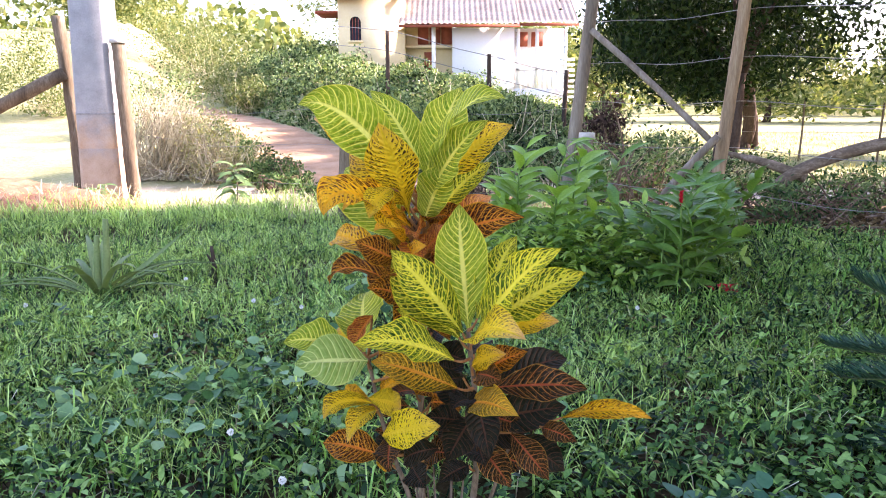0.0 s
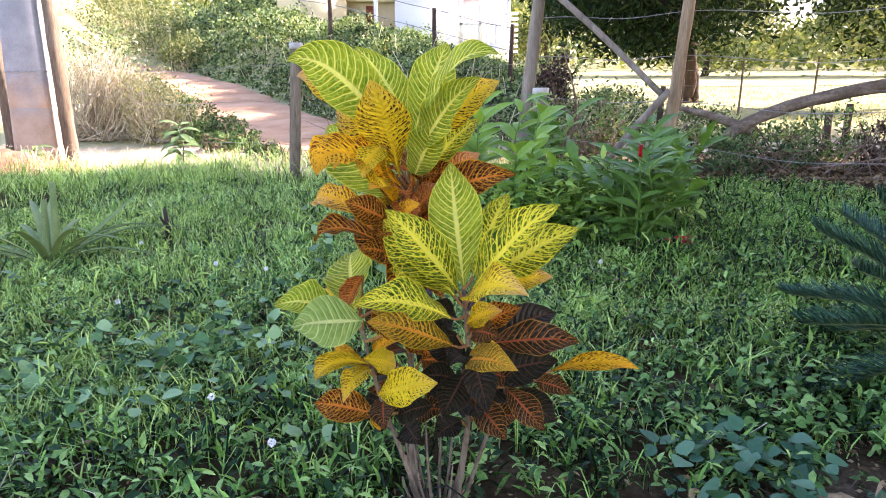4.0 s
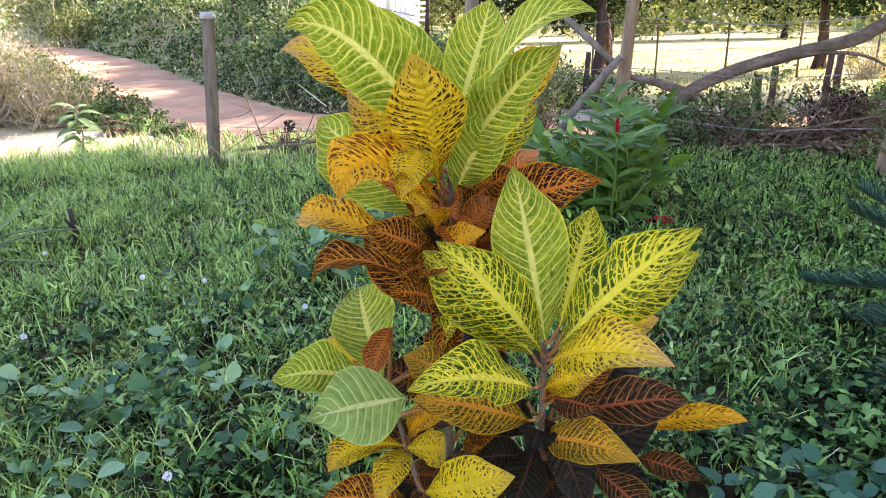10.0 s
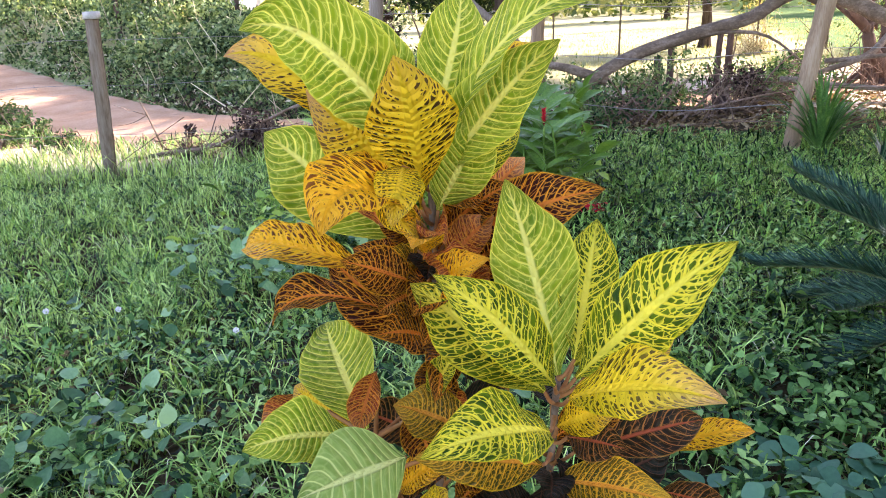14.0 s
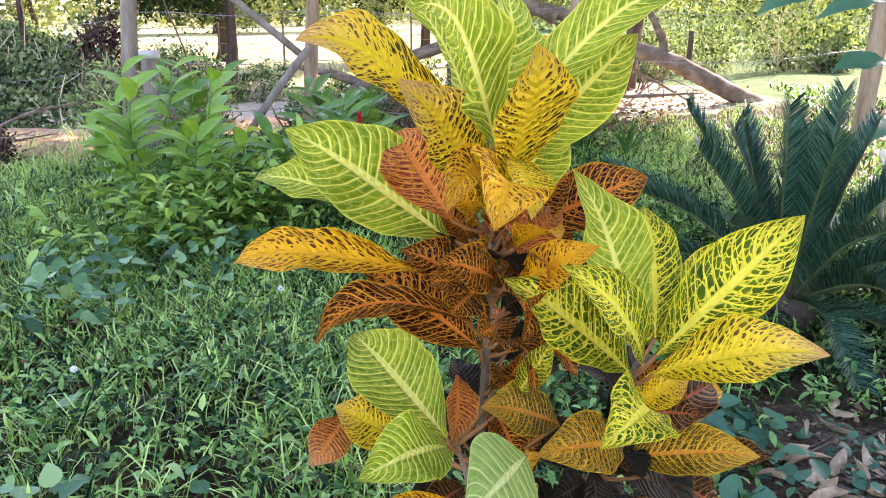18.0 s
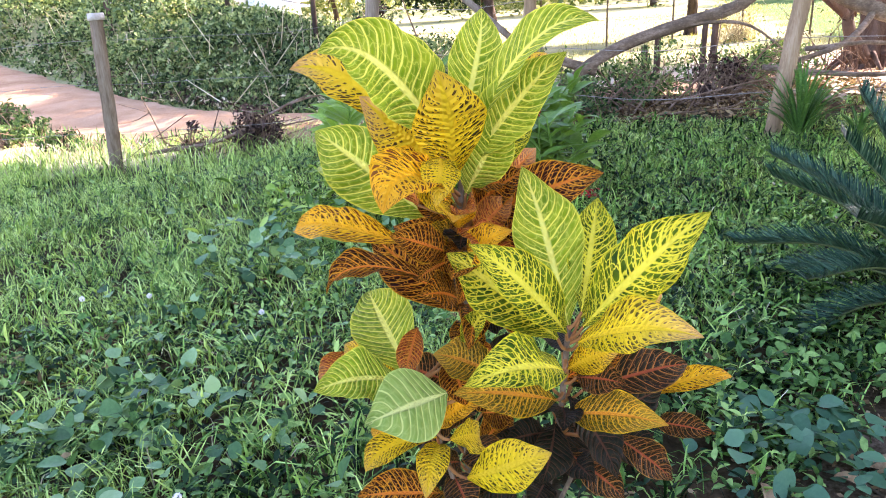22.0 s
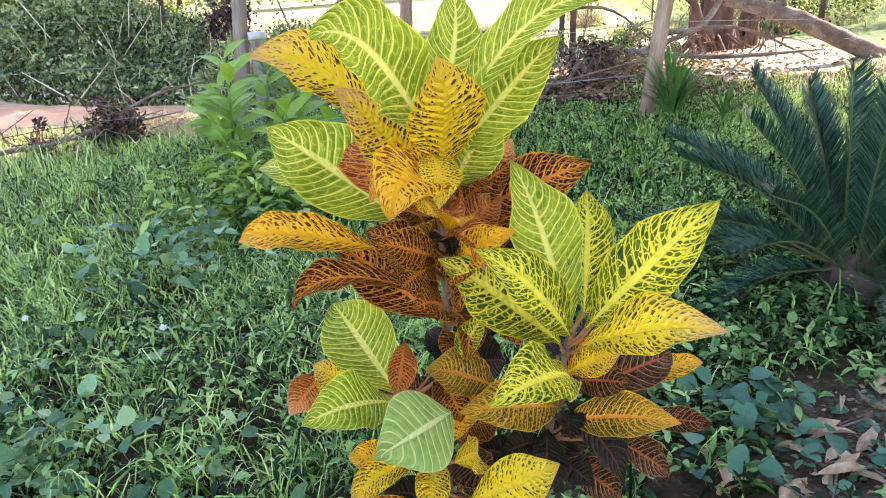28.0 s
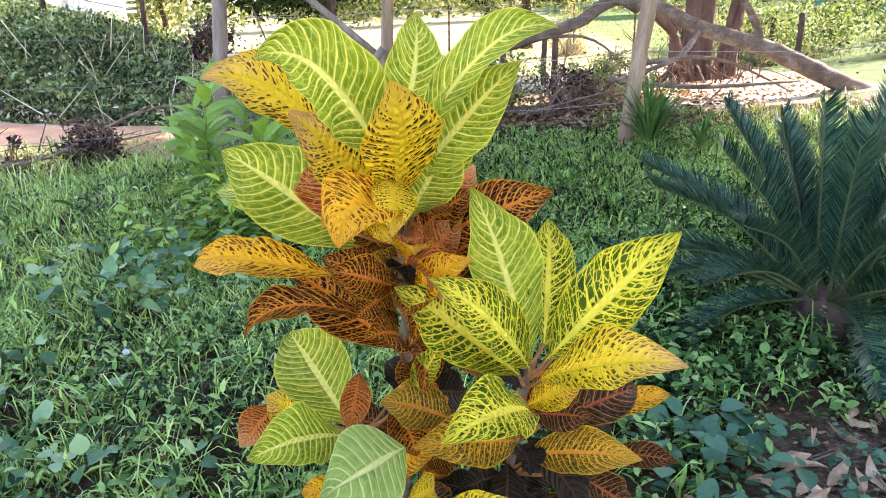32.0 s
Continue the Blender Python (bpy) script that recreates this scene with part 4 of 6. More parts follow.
# ---------------------------------------------------------------- house on the rise
def build_house():
    z0 = 1.0
    root = thing("house", "cream rendered house with a clay-tiled roof on the rise", "house", (0, 32, z0))

    def slab(name, x0, y0, z_a, x1, y1, z_b, mat, label="", parent=None):
        return part(name, tri_mesh(name, *box(x0, y0, z_a, x1, y1, z_b), mat), parent or root, label)

    wall = slab("wall", -4.5, 0.0, 0, -1.75, 5.5, 4.35, WALLS)
    slab("wall", -1.75, 0.9, 0, 0.25, 5.5, 3.9, WALLS)
    slab("wall", 0.25, 0.25, 0, 2.85, 5.5, 3.25, WHITE, "white wall in full sun")
    slab("wall", 2.85, 1.2, 0, 5.05, 5.5, 3.3, WHITE)
    slab("parapet", 2.85, 0.3, 0, 5.05, 0.45, 0.75, WHITE)
    # arched window in the gable
    a = np.linspace(0, np.pi, 9)
    ring = [(-4.00, 0.0), (-3.55, 0.0)] + [(-3.775 + 0.225 * math.cos(t), 0.72 + 0.24 * math.sin(t)) for t in a]
    v = np.array([(x, yy, 2.72 + z) for yy in (-0.04, 0.02) for x, z in ring])
    m = len(ring)
    t = [(0, i, i + 1) for i in range(1, m - 1)] + [(i, (i + 1) % m, (i + 1) % m + m) for i in range(m)] + [(i, (i + 1) % m + m, i + m) for i in range(m)]
    win = part("window", tri_mesh("window", v, t, DARK_GLASS), root, "dark arched window")
    for i in range(3):
        part("bar", tri_mesh("bar", *box(-3.95 + 0.12 * i + 0.05, -0.06, 2.72, -3.93 + 0.12 * i + 0.05, -0.04, 3.6), SHUTTER), win)
    slab("window_sill", -4.08, -0.1, 2.64, -3.47, 0.0, 2.72, WALLS, "", win)
    # recessed porch window and door
    for k in range(3):
        slab("shutter", -1.22 + 0.5 * k, 0.84, 2.62, -0.76 + 0.5 * k, 0.90, 3.5, SHUTTER, "red-brown wooden shutter")
    slab("door", -0.95, 0.84, 1.55, -0.45, 0.9, 2.3, SHUTTER, "brown wooden door")
    slab("ledge", -1.75, 0.5, 2.45, 0.25, 0.9, 2.55, WALLS)
    slab("pillar", -0.62, 0.05, 0.9, -0.45, 0.22, 3.4, WHITE)
    # right porch
    for k in range(2):
        slab("shutter", 3.0 + 0.66 * k, 1.14, 2.55, 3.5 + 0.66 * k, 1.2, 3.15, SHUTTER, "red-brown arched shutter")
    for x in (2.95, 3.75, 4.95):
        slab("pillar", x, 0.32, 0.75, x + 0.14, 0.46, 3.2, WHITE)
    for k in range(9):
        slab("baluster", 3.05 + 0.2 * k, 0.34, 0.75, 3.13 + 0.2 * k, 0.42, 1.5, WHITE)
    slab("handrail", 2.95, 0.32, 1.5, 5.0, 0.44, 1.58, WHITE)
    for k in range(8):
        slab("stair", 4.75, -0.1 - 0.0 * k, 0.35 + 0.22 * k, 5.35, 0.2, 0.45 + 0.22 * k, WHITE)

    def roof(x0, x1, y0, z_a, y1, z_b, name="roof"):
        """A pitched sheet with rounded tile rows that run down it."""
        cols = int((x1 - x0) / 0.055)
        xs = np.linspace(x0, x1, cols)
        ripple = 0.045 * np.abs(np.sin(np.arange(cols) * np.pi / 4))
        rows = []
        for k in range(13):
            f = k / 12
            for dz in ((0.0, 0.018) if 0 < k < 12 else (0.0,)):
                rows.append(np.column_stack([xs, np.full(cols, y0 + f * (y1 - y0)), z_a + f * (z_b - z_a) + ripple + dz]))
        v = np.concatenate(rows)
        top = part(name, tri_mesh(name, v, grid_tris(len(rows), cols), TILE), root)
        part("eave_board", tri_mesh("eave_board", *box(x0, y0 + 0.02, z_a - 0.12, x1, y0 + 0.06, z_a - 0.01), SHUTTER), top)

    roof(-1.95, 3.0, -0.5, 3.32, 3.4, 5.6)
    roof(2.7, 5.5, 0.0, 3.42, 3.4, 5.2)
    roof(-5.6, -1.6, -0.35, 4.42, 3.0, 5.7)
    part("lean_to", tri_mesh("lean_to", *box(-5.5, 0.3, 3.85, -4.45, 2.2, 3.95), SHUTTER), root, "dark lean-to roof")
    return wall


build_house()


# ---------------------------------------------------------------- fences
def post(name, label, foot, head, r0, r1, mat, cap=None, group="fence posts", n=12):
    f = np.array((*foot, float(ground_z(*foot)) - 0.25))
    root = thing(name, label, "post", f, group)
    h = np.asarray(head, float) - f
    part("shaft", tri_mesh("shaft", *tube([(0, 0, 0), h * 0.5 + RNG.normal(size=3) * (0.012, 0.012, 0), h], [r0, (r0 + r1) / 2, r1], n, 0.042, 24), mat, smooth=True), root)
    if cap:
        part("cap", tri_mesh("cap", *tube([h - (0, 0, 0.02), h + (0, 0, 0.035)], [r1 * 1.3, r1 * 1.22], n, 0.02, 3), CAP), root, "pale weathered cap")
    return root


def line_at(foot, head, z):
    f = (z - 0.2) / (head[2] - 0.2)
    return np.array((foot[0] + (head[0] - foot[0]) * f, foot[1] + (head[1] - foot[1]) * f, z))


post("fence_post", "grey round fence post with a pale cap", (-1.03, 7.31), (-0.94, 7.30, 1.27), 0.055, 0.052, POST, True)
post("fence_post", "short grey capped post among ginger leaves", (1.22, 6.72), (1.27, 6.70, 0.86), 0.062, 0.060, PROP, True)
post("fence_pole", "tall grey leaning fence pole", (1.10, 6.94), (1.36, 6.87, 2.5), 0.062, 0.055, PROP)
post("fence_pole", "tall brown debarked fence pole", (2.14, 6.00), (2.36, 5.94, 2.6), 0.052, 0.046, POLE)
post("fence_pole", "tall tan fence pole with a fern at its foot", (3.33, 4.59), (3.80, 4.50, 2.6), 0.057, 0.050, POLE)
post("fence_pole", "tall fence pole beyond the cycad", (6.2, 3.55), (6.3, 3.5, 2.4), 0.08, 0.07, POLE)
post("gate_post", "weathered wooden post tied to the concrete pole", (-4.05, 9.65), (-4.12, 9.65, 1.92), 0.085, 0.08, POST, True)
post("gate_post", "weathered wooden post with a slanting brace", (-4.95, 10.05), (-5.05, 10.05, 2.28), 0.085, 0.08, POST)
for x, y, h in [(5.9, 9.5, 0.55), (6.7, 9.3, 0.7), (5.2, 8.8, 0.5), (8.6, 8.8, 0.8), (9.6, 9.0, 0.8), (10.9, 8.2, 0.8), (7.6, 10.6, 0.8), (4.3, 12.0, 0.7), (12.2, 9.6, 0.8)]:
    post("stake", "short rough stake in the pasture", (x, y), (x + 0.05, y, h), 0.05, 0.045, BARK, None, "pasture stakes", 8)
for x, y, h in [(6.6, 17.4, 1.1), (8.0, 17.0, 1.2), (9.5, 16.5, 1.15), (11.0, 16.0, 1.2), (12.5, 15.4, 1.1), (14.0, 14.8, 1.2), (15.6, 14.0, 1.15)]:
    post("stake", "thin grey stake of the pasture fence", (x, y), (x + 0.04, y, h), 0.026, 0.022, POST, None, "pasture fence stakes", 7)
for x, y, h in [(-1.55, 20.0, 3.0), (1.05, 19.0, 2.35), (2.75, 17.5, 1.9)]:
    post("stake", "thin fence stake on top of the bank", (x, y), (x + 0.02, y, h), 0.06, 0.05, BARK, None, "bank fence stakes", 8)


def brace(name, label, a, b, r, mat):
    a, b = np.array(a, float), np.array(b, float)
    root = thing(name, label, "brace", a)
    part("shaft", tri_mesh("shaft", *tube([(0, 0, 0), (b - a) / 2 + (0, 0, 0.02), b - a], [r, r, r * 0.9], 10, 0.03, 8), mat, smooth=True), root)


brace("brace", "slanting grey brace nailed between two poles", (1.30, 6.80, 1.78), (2.10, 5.93, 0.86), 0.029, PROP)
brace("brace", "short pale prop under the pole", (2.14, 5.88, 0.90), (1.68, 6.09, 0.26), 0.029, PROP)
brace("brace", "slanting grey brace against the gate post", (-4.98, 9.95, 1.55), (-6.6, 9.3, 0.55), 0.085, POST)


def concrete_pole():
    x, y = -4.50, 9.85
    g = float(ground_z(x, y))
    root = thing("utility_pole", "square grey concrete pole, muddy orange near the ground", "pole", (x, y, g))

    def taper(z0, z1, w0, w1):
        c = [(-1, -1), (-0.8, -1.12), (0.8, -1.12), (1, -1), (1, 1), (-1, 1)]
        v = np.array([(a * w, b * w * 0.8, z) for z, w in ((z0, w0), (z1, w1)) for a, b in c])
        t = [q for i in range(6) for q in ((i, (i + 1) % 6, (i + 1) % 6 + 6), (i, (i + 1) % 6 + 6, i + 6))] + [(6, 6 + i, 7 + i) for i in range(1, 5)]
        return v, np.array(t)

    part("shaft", tri_mesh("shaft", *taper(0.75, 7.0, 0.245, 0.16), MUDDY), root)
    part("base", tri_mesh("base", *taper(-0.3, 0.75, 0.262, 0.2455), MUDDY), root, "mud-stained lower part")
    part("wire_band", tri_mesh("wire_band", *taper(1.18, 1.20, 0.2475, 0.2473), WIRE), root)


concrete_pole()


def wire(points, r=0.0029, barbs=True, label="rusty barbed wire strand"):
    p = smooth_line(points, 40)
    p[:, 2] += 0.02 * np.sin(np.linspace(0, 20, 40)) * RNG.uniform(0.2, 0.8)
    root = thing("fence_wire", label, "wire", p[0], "fence wires")
    part("strand", tri_mesh("strand", *tube(p - p[0], [r, r], 5, 0, 40), WIRE), root)
    if barbs:
        bits = []
        for t in np.arange(0.05, 1, 0.035):
            q = p[int(t * 39)] - p[0]
            d = RNG.normal(size=3) * 0.014
            bits.append(tube([q - d, q + d], [r * 0.6, r * 0.6], 3, 0, 2))
        fine("barbs", tri_mesh("barbs", *join(bits), WIRE), root)


for z in (0.45, 0.80, 1.16, 1.50, 1.86, 2.2):
    c, b_, f_, g_ = line_at((1.10, 6.94), (1.36, 6.87, 2.5), z), line_at((2.14, 6.0), (2.36, 5.94, 2.6), z), line_at((3.33, 4.59), (3.8, 4.5, 2.6), z), line_at((6.2, 3.55), (6.3, 3.5, 2.4), z)
    off = np.array((0.02, 0.09, 0))
    wire([c + off, (c + b_) / 2 + off - (0, 0, 0.02), b_ + off, (b_ + f_) / 2 + off - (0, 0, 0.04), f_ + off, (f_ + g_) / 2 + off - (0, 0, 0.05), g_ + off])
for z in (0.35, 0.75, 1.1):
    a_ = line_at((-1.03, 7.31), (-0.94, 7.3, 1.27), z)
    c = line_at((1.10, 6.94), (1.36, 6.87, 2.5), z)
    w_ = np.array((-4.05, 9.65, z))
    off = np.array((0, 0.06, 0))
    wire([w_ + off, (w_ + a_) / 2 - (0, 0, 0.06), a_ + off, (a_ + c) / 2 + off - (0, 0, 0.05), c + off], 0.0018)
for z in (0.5, 0.85, 1.08):
    wire([(5.0, 17.9, z), (8.0, 16.95, z), (11.0, 15.95, z), (15.6, 13.95, z), (19.0, 12.0, z)], 0.005, False, "thin wire of the pasture fence")
for z in (2.6, 3.1):
    wire([(-3.3, 22.0, z + 0.2), (-1.55, 20.0, z - 0.1), (1.05, 19.0, z - 0.8), (2.75, 17.5, z - 1.3)], 0.010, False, "loose wire along the bank")


# ---------------------------------------------------------------- fallen limb
def fallen_limb():
    root = thing("fallen_limb", "long grey fallen tree limb lying across the fence", "tree limb", (3.0, 6.6, 0.25))
    o = np.array((3.0, 6.6, 0.25))
    main = np.array([(2.90, 6.62, 0.36), (3.10, 6.6, 0.545), (3.50, 6.58, 0.715), (4.0, 6.5, 0.845), (4.55, 6.42, 0.96), (4.86, 6.36, 1.12), (5.10, 6.3, 1.165), (5.42, 6.15, 1.06), (5.78, 5.95, 0.86), (6.35, 5.55, 0.62), (6.85, 5.3, 0.36), (7.4, 5.1, 0.12), (8.0, 4.9, -0.05)])
    part("limb", tri_mesh("limb", *tube(main - o, [0.055, 0.055, 0.058, 0.062, 0.075, 0.095, 0.105], 14, 0.05, 60), LIMB, smooth=True), root)
    for a, b, c, r in [((6.3, 5.62, 0.68), (6.2, 5.62, 0.90), (5.85, 5.7, 1.35), 0.055), ((4.0, 6.5, 0.85), (4.6, 6.3, 0.82), (5.0, 6.1, 0.50), 0.018), ((4.75, 5.7, 0.60), (5.7, 5.6, 0.56), (7.2, 5.6, 0.02), 0.022), ((5.9, 6.0, 0.9), (5.2, 5.7, 0.62), (4.2, 5.5, 0.5), 0.035),
                       ((5.15, 6.18, 1.08), (4.9, 6.28, 1.22), (4.55, 6.4, 1.36), 0.075), ((3.2, 6.6, 0.5), (2.9, 6.7, 0.62), (2.6, 6.9, 0.70), 0.05), ((4.2, 5.6, 0.5), (4.9, 5.2, 0.40), (5.9, 4.9, 0.38), 0.025)]:
        part("branch", tri_mesh("branch", *tube(np.array([a, b, c]) - o, [r, r * 0.8, r * 0.4], 8, 0.05, 10), LIMB, smooth=True), root)


fallen_limb()


def brush_heap(x, y, sx, sy, h, n, label, mat=TWIG):
    """A loose tangle of bare dry twigs."""
    z = float(ground_z(x, y))
    root = thing("brush_heap", label, "brush", (x, y, z))
    for k in range(n):
        a = RNG.uniform(0, 6.28)
        p = np.array((RNG.normal() * sx, RNG.normal() * sy, RNG.uniform(0.0, 0.5) * h))
        d = np.array((math.cos(a), math.sin(a) * 0.7, RNG.normal() * 0.5)) * RNG.uniform(0.2, 0.55)
        q = np.array([p - d, p + RNG.normal(size=3) * 0.06 + (0, 0, 0.3 * h * RNG.uniform()), p + d])
        q[:, 2] = np.maximum(q[:, 2], 0.01)
        part("twig", tri_mesh("twig", *tube(q, [RNG.uniform(0.003, 0.006), 0.003, 0.0012], 5, 0.05, 7), mat), root)


brush_heap(4.9, 6.1, 0.5, 0.3, 0.5, 9, "tangle of pale dry twigs under the fallen limb")
brush_heap(3.5, 6.5, 0.5, 0.3, 0.4, 9, "heap of bare dry twigs behind the fence")
brush_heap(5.9, 5.4, 0.6, 0.3, 0.4, 14, "scattered dry twigs on the sunlit soil")
brush_heap(0.2, 7.6, 0.4, 0.2, 0.45, 14, "dark heap of dead twigs at the road fence", BARK)


def twig(points, r, label="dry bare branch lying by the fence", mat=None):
    p = np.array(points, float)
    root = thing("dead_branch", label, "branch", p[0])
    part("stick", tri_mesh("stick", *tube(p - p[0], [r, r * 0.7, r * 0.3], 6, 0.06, 10), mat or TWIG, smooth=True), root)
    for k in range(3):
        i = RNG.integers(1, len(p))
        q = p[i] - p[0]
        e = q + RNG.normal(size=3) * (0.18, 0.1, 0.14) + (0, 0, 0.08)
        part("twig", tri_mesh("twig", *tube([q, (q + e) / 2 + RNG.normal(size=3) * 0.03, e], [r * 0.5, r * 0.3, r * 0.12], 5, 0, 6), mat or TWIG), root)


twig([(-0.7, 7.6, 0.10), (-0.1, 7.5, 0.16), (0.5, 7.4, 0.42), (1.0, 7.3, 0.50)], 0.022)
twig([(-0.9, 7.8, 0.05), (0.0, 7.9, 0.12), (0.8, 7.7, 0.22)], 0.02)
twig([(1.55, 6.9, 0.2), (1.65, 6.9, 0.7), (1.5, 6.9, 1.25)], 0.016)
twig([(1.75, 6.8, 0.25), (1.62, 6.8, 0.6), (1.3, 6.8, 0.9)], 0.014)
twig([(3.2, 5.6, 0.3), (4.2, 5.3, 0.45), (5.4, 5.0, 0.36)], 0.010)
twig([(3.5, 5.9, 0.2), (4.0, 6.0, 0.55), (4.1, 6.0, 0.95)], 0.010)
twig([(4.4, 6.2, 0.2), (4.7, 6.1, 0.6), (5.2, 6.2, 0.7)], 0.010)
twig([(5.0, 5.3, 0.15), (5.6, 5.2, 0.5), (6.1, 5.0, 0.35)], 0.010)
twig([(2.7, 5.6, 0.22), (3.4, 5.2, 0.28), (4.0, 4.9, 0.25)], 0.008)
for line in DEAD_TWIGS:
    twig(line, 0.006, "thin crooked twig over the bare soil")
for k in range(9):
    a = 0.7 * k
    twig([(7.35 + 0.2 * math.cos(a), 7.35 + 0.2 * math.sin(a), 0.30), (7.35 + 0.5 * math.cos(a), 7.3 + 0.45 * math.sin(a), 0.10), (7.35 + 0.80 * math.cos(a), 7.3 + 0.7 * math.sin(a), -0.04)], 0.030, "knotted red-brown root at the big tree's foot", TRUNK)
twig([(7.2, 7.25, 0.25), (6.92, 7.2, 0.50), (6.80, 7.2, 0.75), (6.53, 7.2, 0.98)], 0.10, "thick broken stub beside the big trunk", TRUNK)
for k in range(26):
    # thin dead shoots and suckers round the big tree's foot
    a, x, y = RNG.uniform(-0.9, 0.9), 6.9 + 0.55 * RNG.normal(), 6.9 + 0.25 * RNG.normal()
    h = RNG.uniform(0.25, 0.75)
    twig([(x, y, 0.0), (x + 0.4 * h * math.sin(a) + 0.04, y - 0.03, 0.5 * h), (x + h * math.sin(a), y - 0.06, h)], RNG.uniform(0.008, 0.015), "thin dead shoot at the big tree's foot", TRUNK)
twig([(-0.6, 8.1, 0.05), (-0.7, 8.1, 0.4), (-0.75, 8.1, 0.55)], 0.01)


# ---------------------------------------------------------------- garden plants
def ginger(name, label, foot, stems, height, spread, mat=None, first=0.14, broad=0.29):
    x, y = foot
    z = float(ground_z(x, y))
    root = thing(name, label, "ginger plant", (x, y, z), "ginger plants")
    for s in range(stems):
        a = RNG.uniform(0, 2 * np.pi)
        lean = RNG.uniform(0.1, 1.0) * spread
        b = np.array((RNG.normal() * spread * 0.25, RNG.normal() * spread * 0.25, 0))
        top = b + (math.cos(a) * lean, math.sin(a) * lean, height * RNG.uniform(0.65, 1.0))
        line = smooth_line([b, (b + top) / 2 + (0, 0, 0.06), top], 12)
        part("stem", tri_mesh("stem", *tube(line, [0.008, 0.005], 6, 0, 6), GINGER), root)
        pieces = []
        for k in range(9):
            f = first + (1 - first) * k / 8
            p = line[min(11, int(f * 11))]
            turn = a + (1.3 if k % 2 else -1.3) + RNG.normal() * 0.5
            ln = RNG.uniform(0.17, 0.29)
            up = 0.05 + 0.5 * f * RNG.uniform(0.4, 1.2)
            tip = p + ln * np.array((math.cos(turn) * (1 - up * 0.4), math.sin(turn) * (1 - up * 0.4), up * 0.9))
            pieces.append(blade(p, tip, ln * broad, (RNG.normal() * 0.2, -0.35, 1), 0.10, 0.25, 0.0, None, 8, 5, 0.45, seed=k))
        for v, t, u in pieces:
            part("leaf", tri_mesh("leaf", v, t, mat or GINGER, u, True), root)


ginger("ginger_plant", "leafy dark green ginger clump by the fence", (1.42, 4.4), 17, 0.56, 0.34)
ginger("ginger_plant", "tall green ginger shoots beside the fence", (0.66, 4.75), 6, 0.58, 0.36, PALE_GINGER, 0.35, 0.34)
ginger("ginger_plant", "bright green ginger shoots leaning over the lawn", (0.58, 4.95), 6, 0.84, 0.38, PALE_GINGER, 0.5, 0.34)
ginger("ginger_plant", "low green ginger clump near the fence", (1.95, 5.2), 8, 0.5, 0.34)
ginger("ginger_plant", "bright green ginger leaves round a red flower spike", (1.36, 4.12), 7, 0.46, 0.28)
ginger("ginger_plant", "tall green ginger shoots beside the fence", (1.15, 5.7), 8, 0.75, 0.3)

for x, y, z in [(1.28, 3.98, 0.70)]:
    root = thing("ginger_flower", "red ginger flower spike on its stalk", "flower", (x, y, float(ground_z(x, y))))
    part("stalk", tri_mesh("stalk", *tube([(0.1, 0.15, 0), (0.05, 0.1, 0.3), (0, 0, z - 0.16)], [0.006, 0.005], 6, 0, 8), GINGER), root)
    bits = [blade((0, 0, z - 0.16 + 0.003 * k), (0.022 * math.cos(k * 2.4), 0.022 * math.sin(k * 2.4), z - 0.13 + 0.003 * k), 0.016, (0, 0, 1), 0.2, 0.2, 0, None, 4, 3)[:2] for k in range(24)]
    part("bracts", tri_mesh("bracts", *join(bits), RED), root)


def fallen_flower(x, y):
    o = np.array((x, y, float(ground_z(x, y)) + 0.08))
    root = thing("red_flower", "wilted red flower head lying in the grass", "flower", o)
    for k in range(14):
        a, b = k * 2.4, RNG.normal(size=3) * (0.03, 0.03, 0.015)
        e = b + np.array((math.cos(a) * 0.05, math.sin(a) * 0.05, RNG.uniform(-0.02, 0.03)))
        part("petal", tri_mesh("petal", *blade(b, e, 0.022, (0, 0, 1), 0.2, 0.2, 0.1, None, 6, 5, seed=k)[:2], RED, smooth=True), root)


fallen_flower(1.55, 3.95)
fallen_flower(1.25, 5.2)


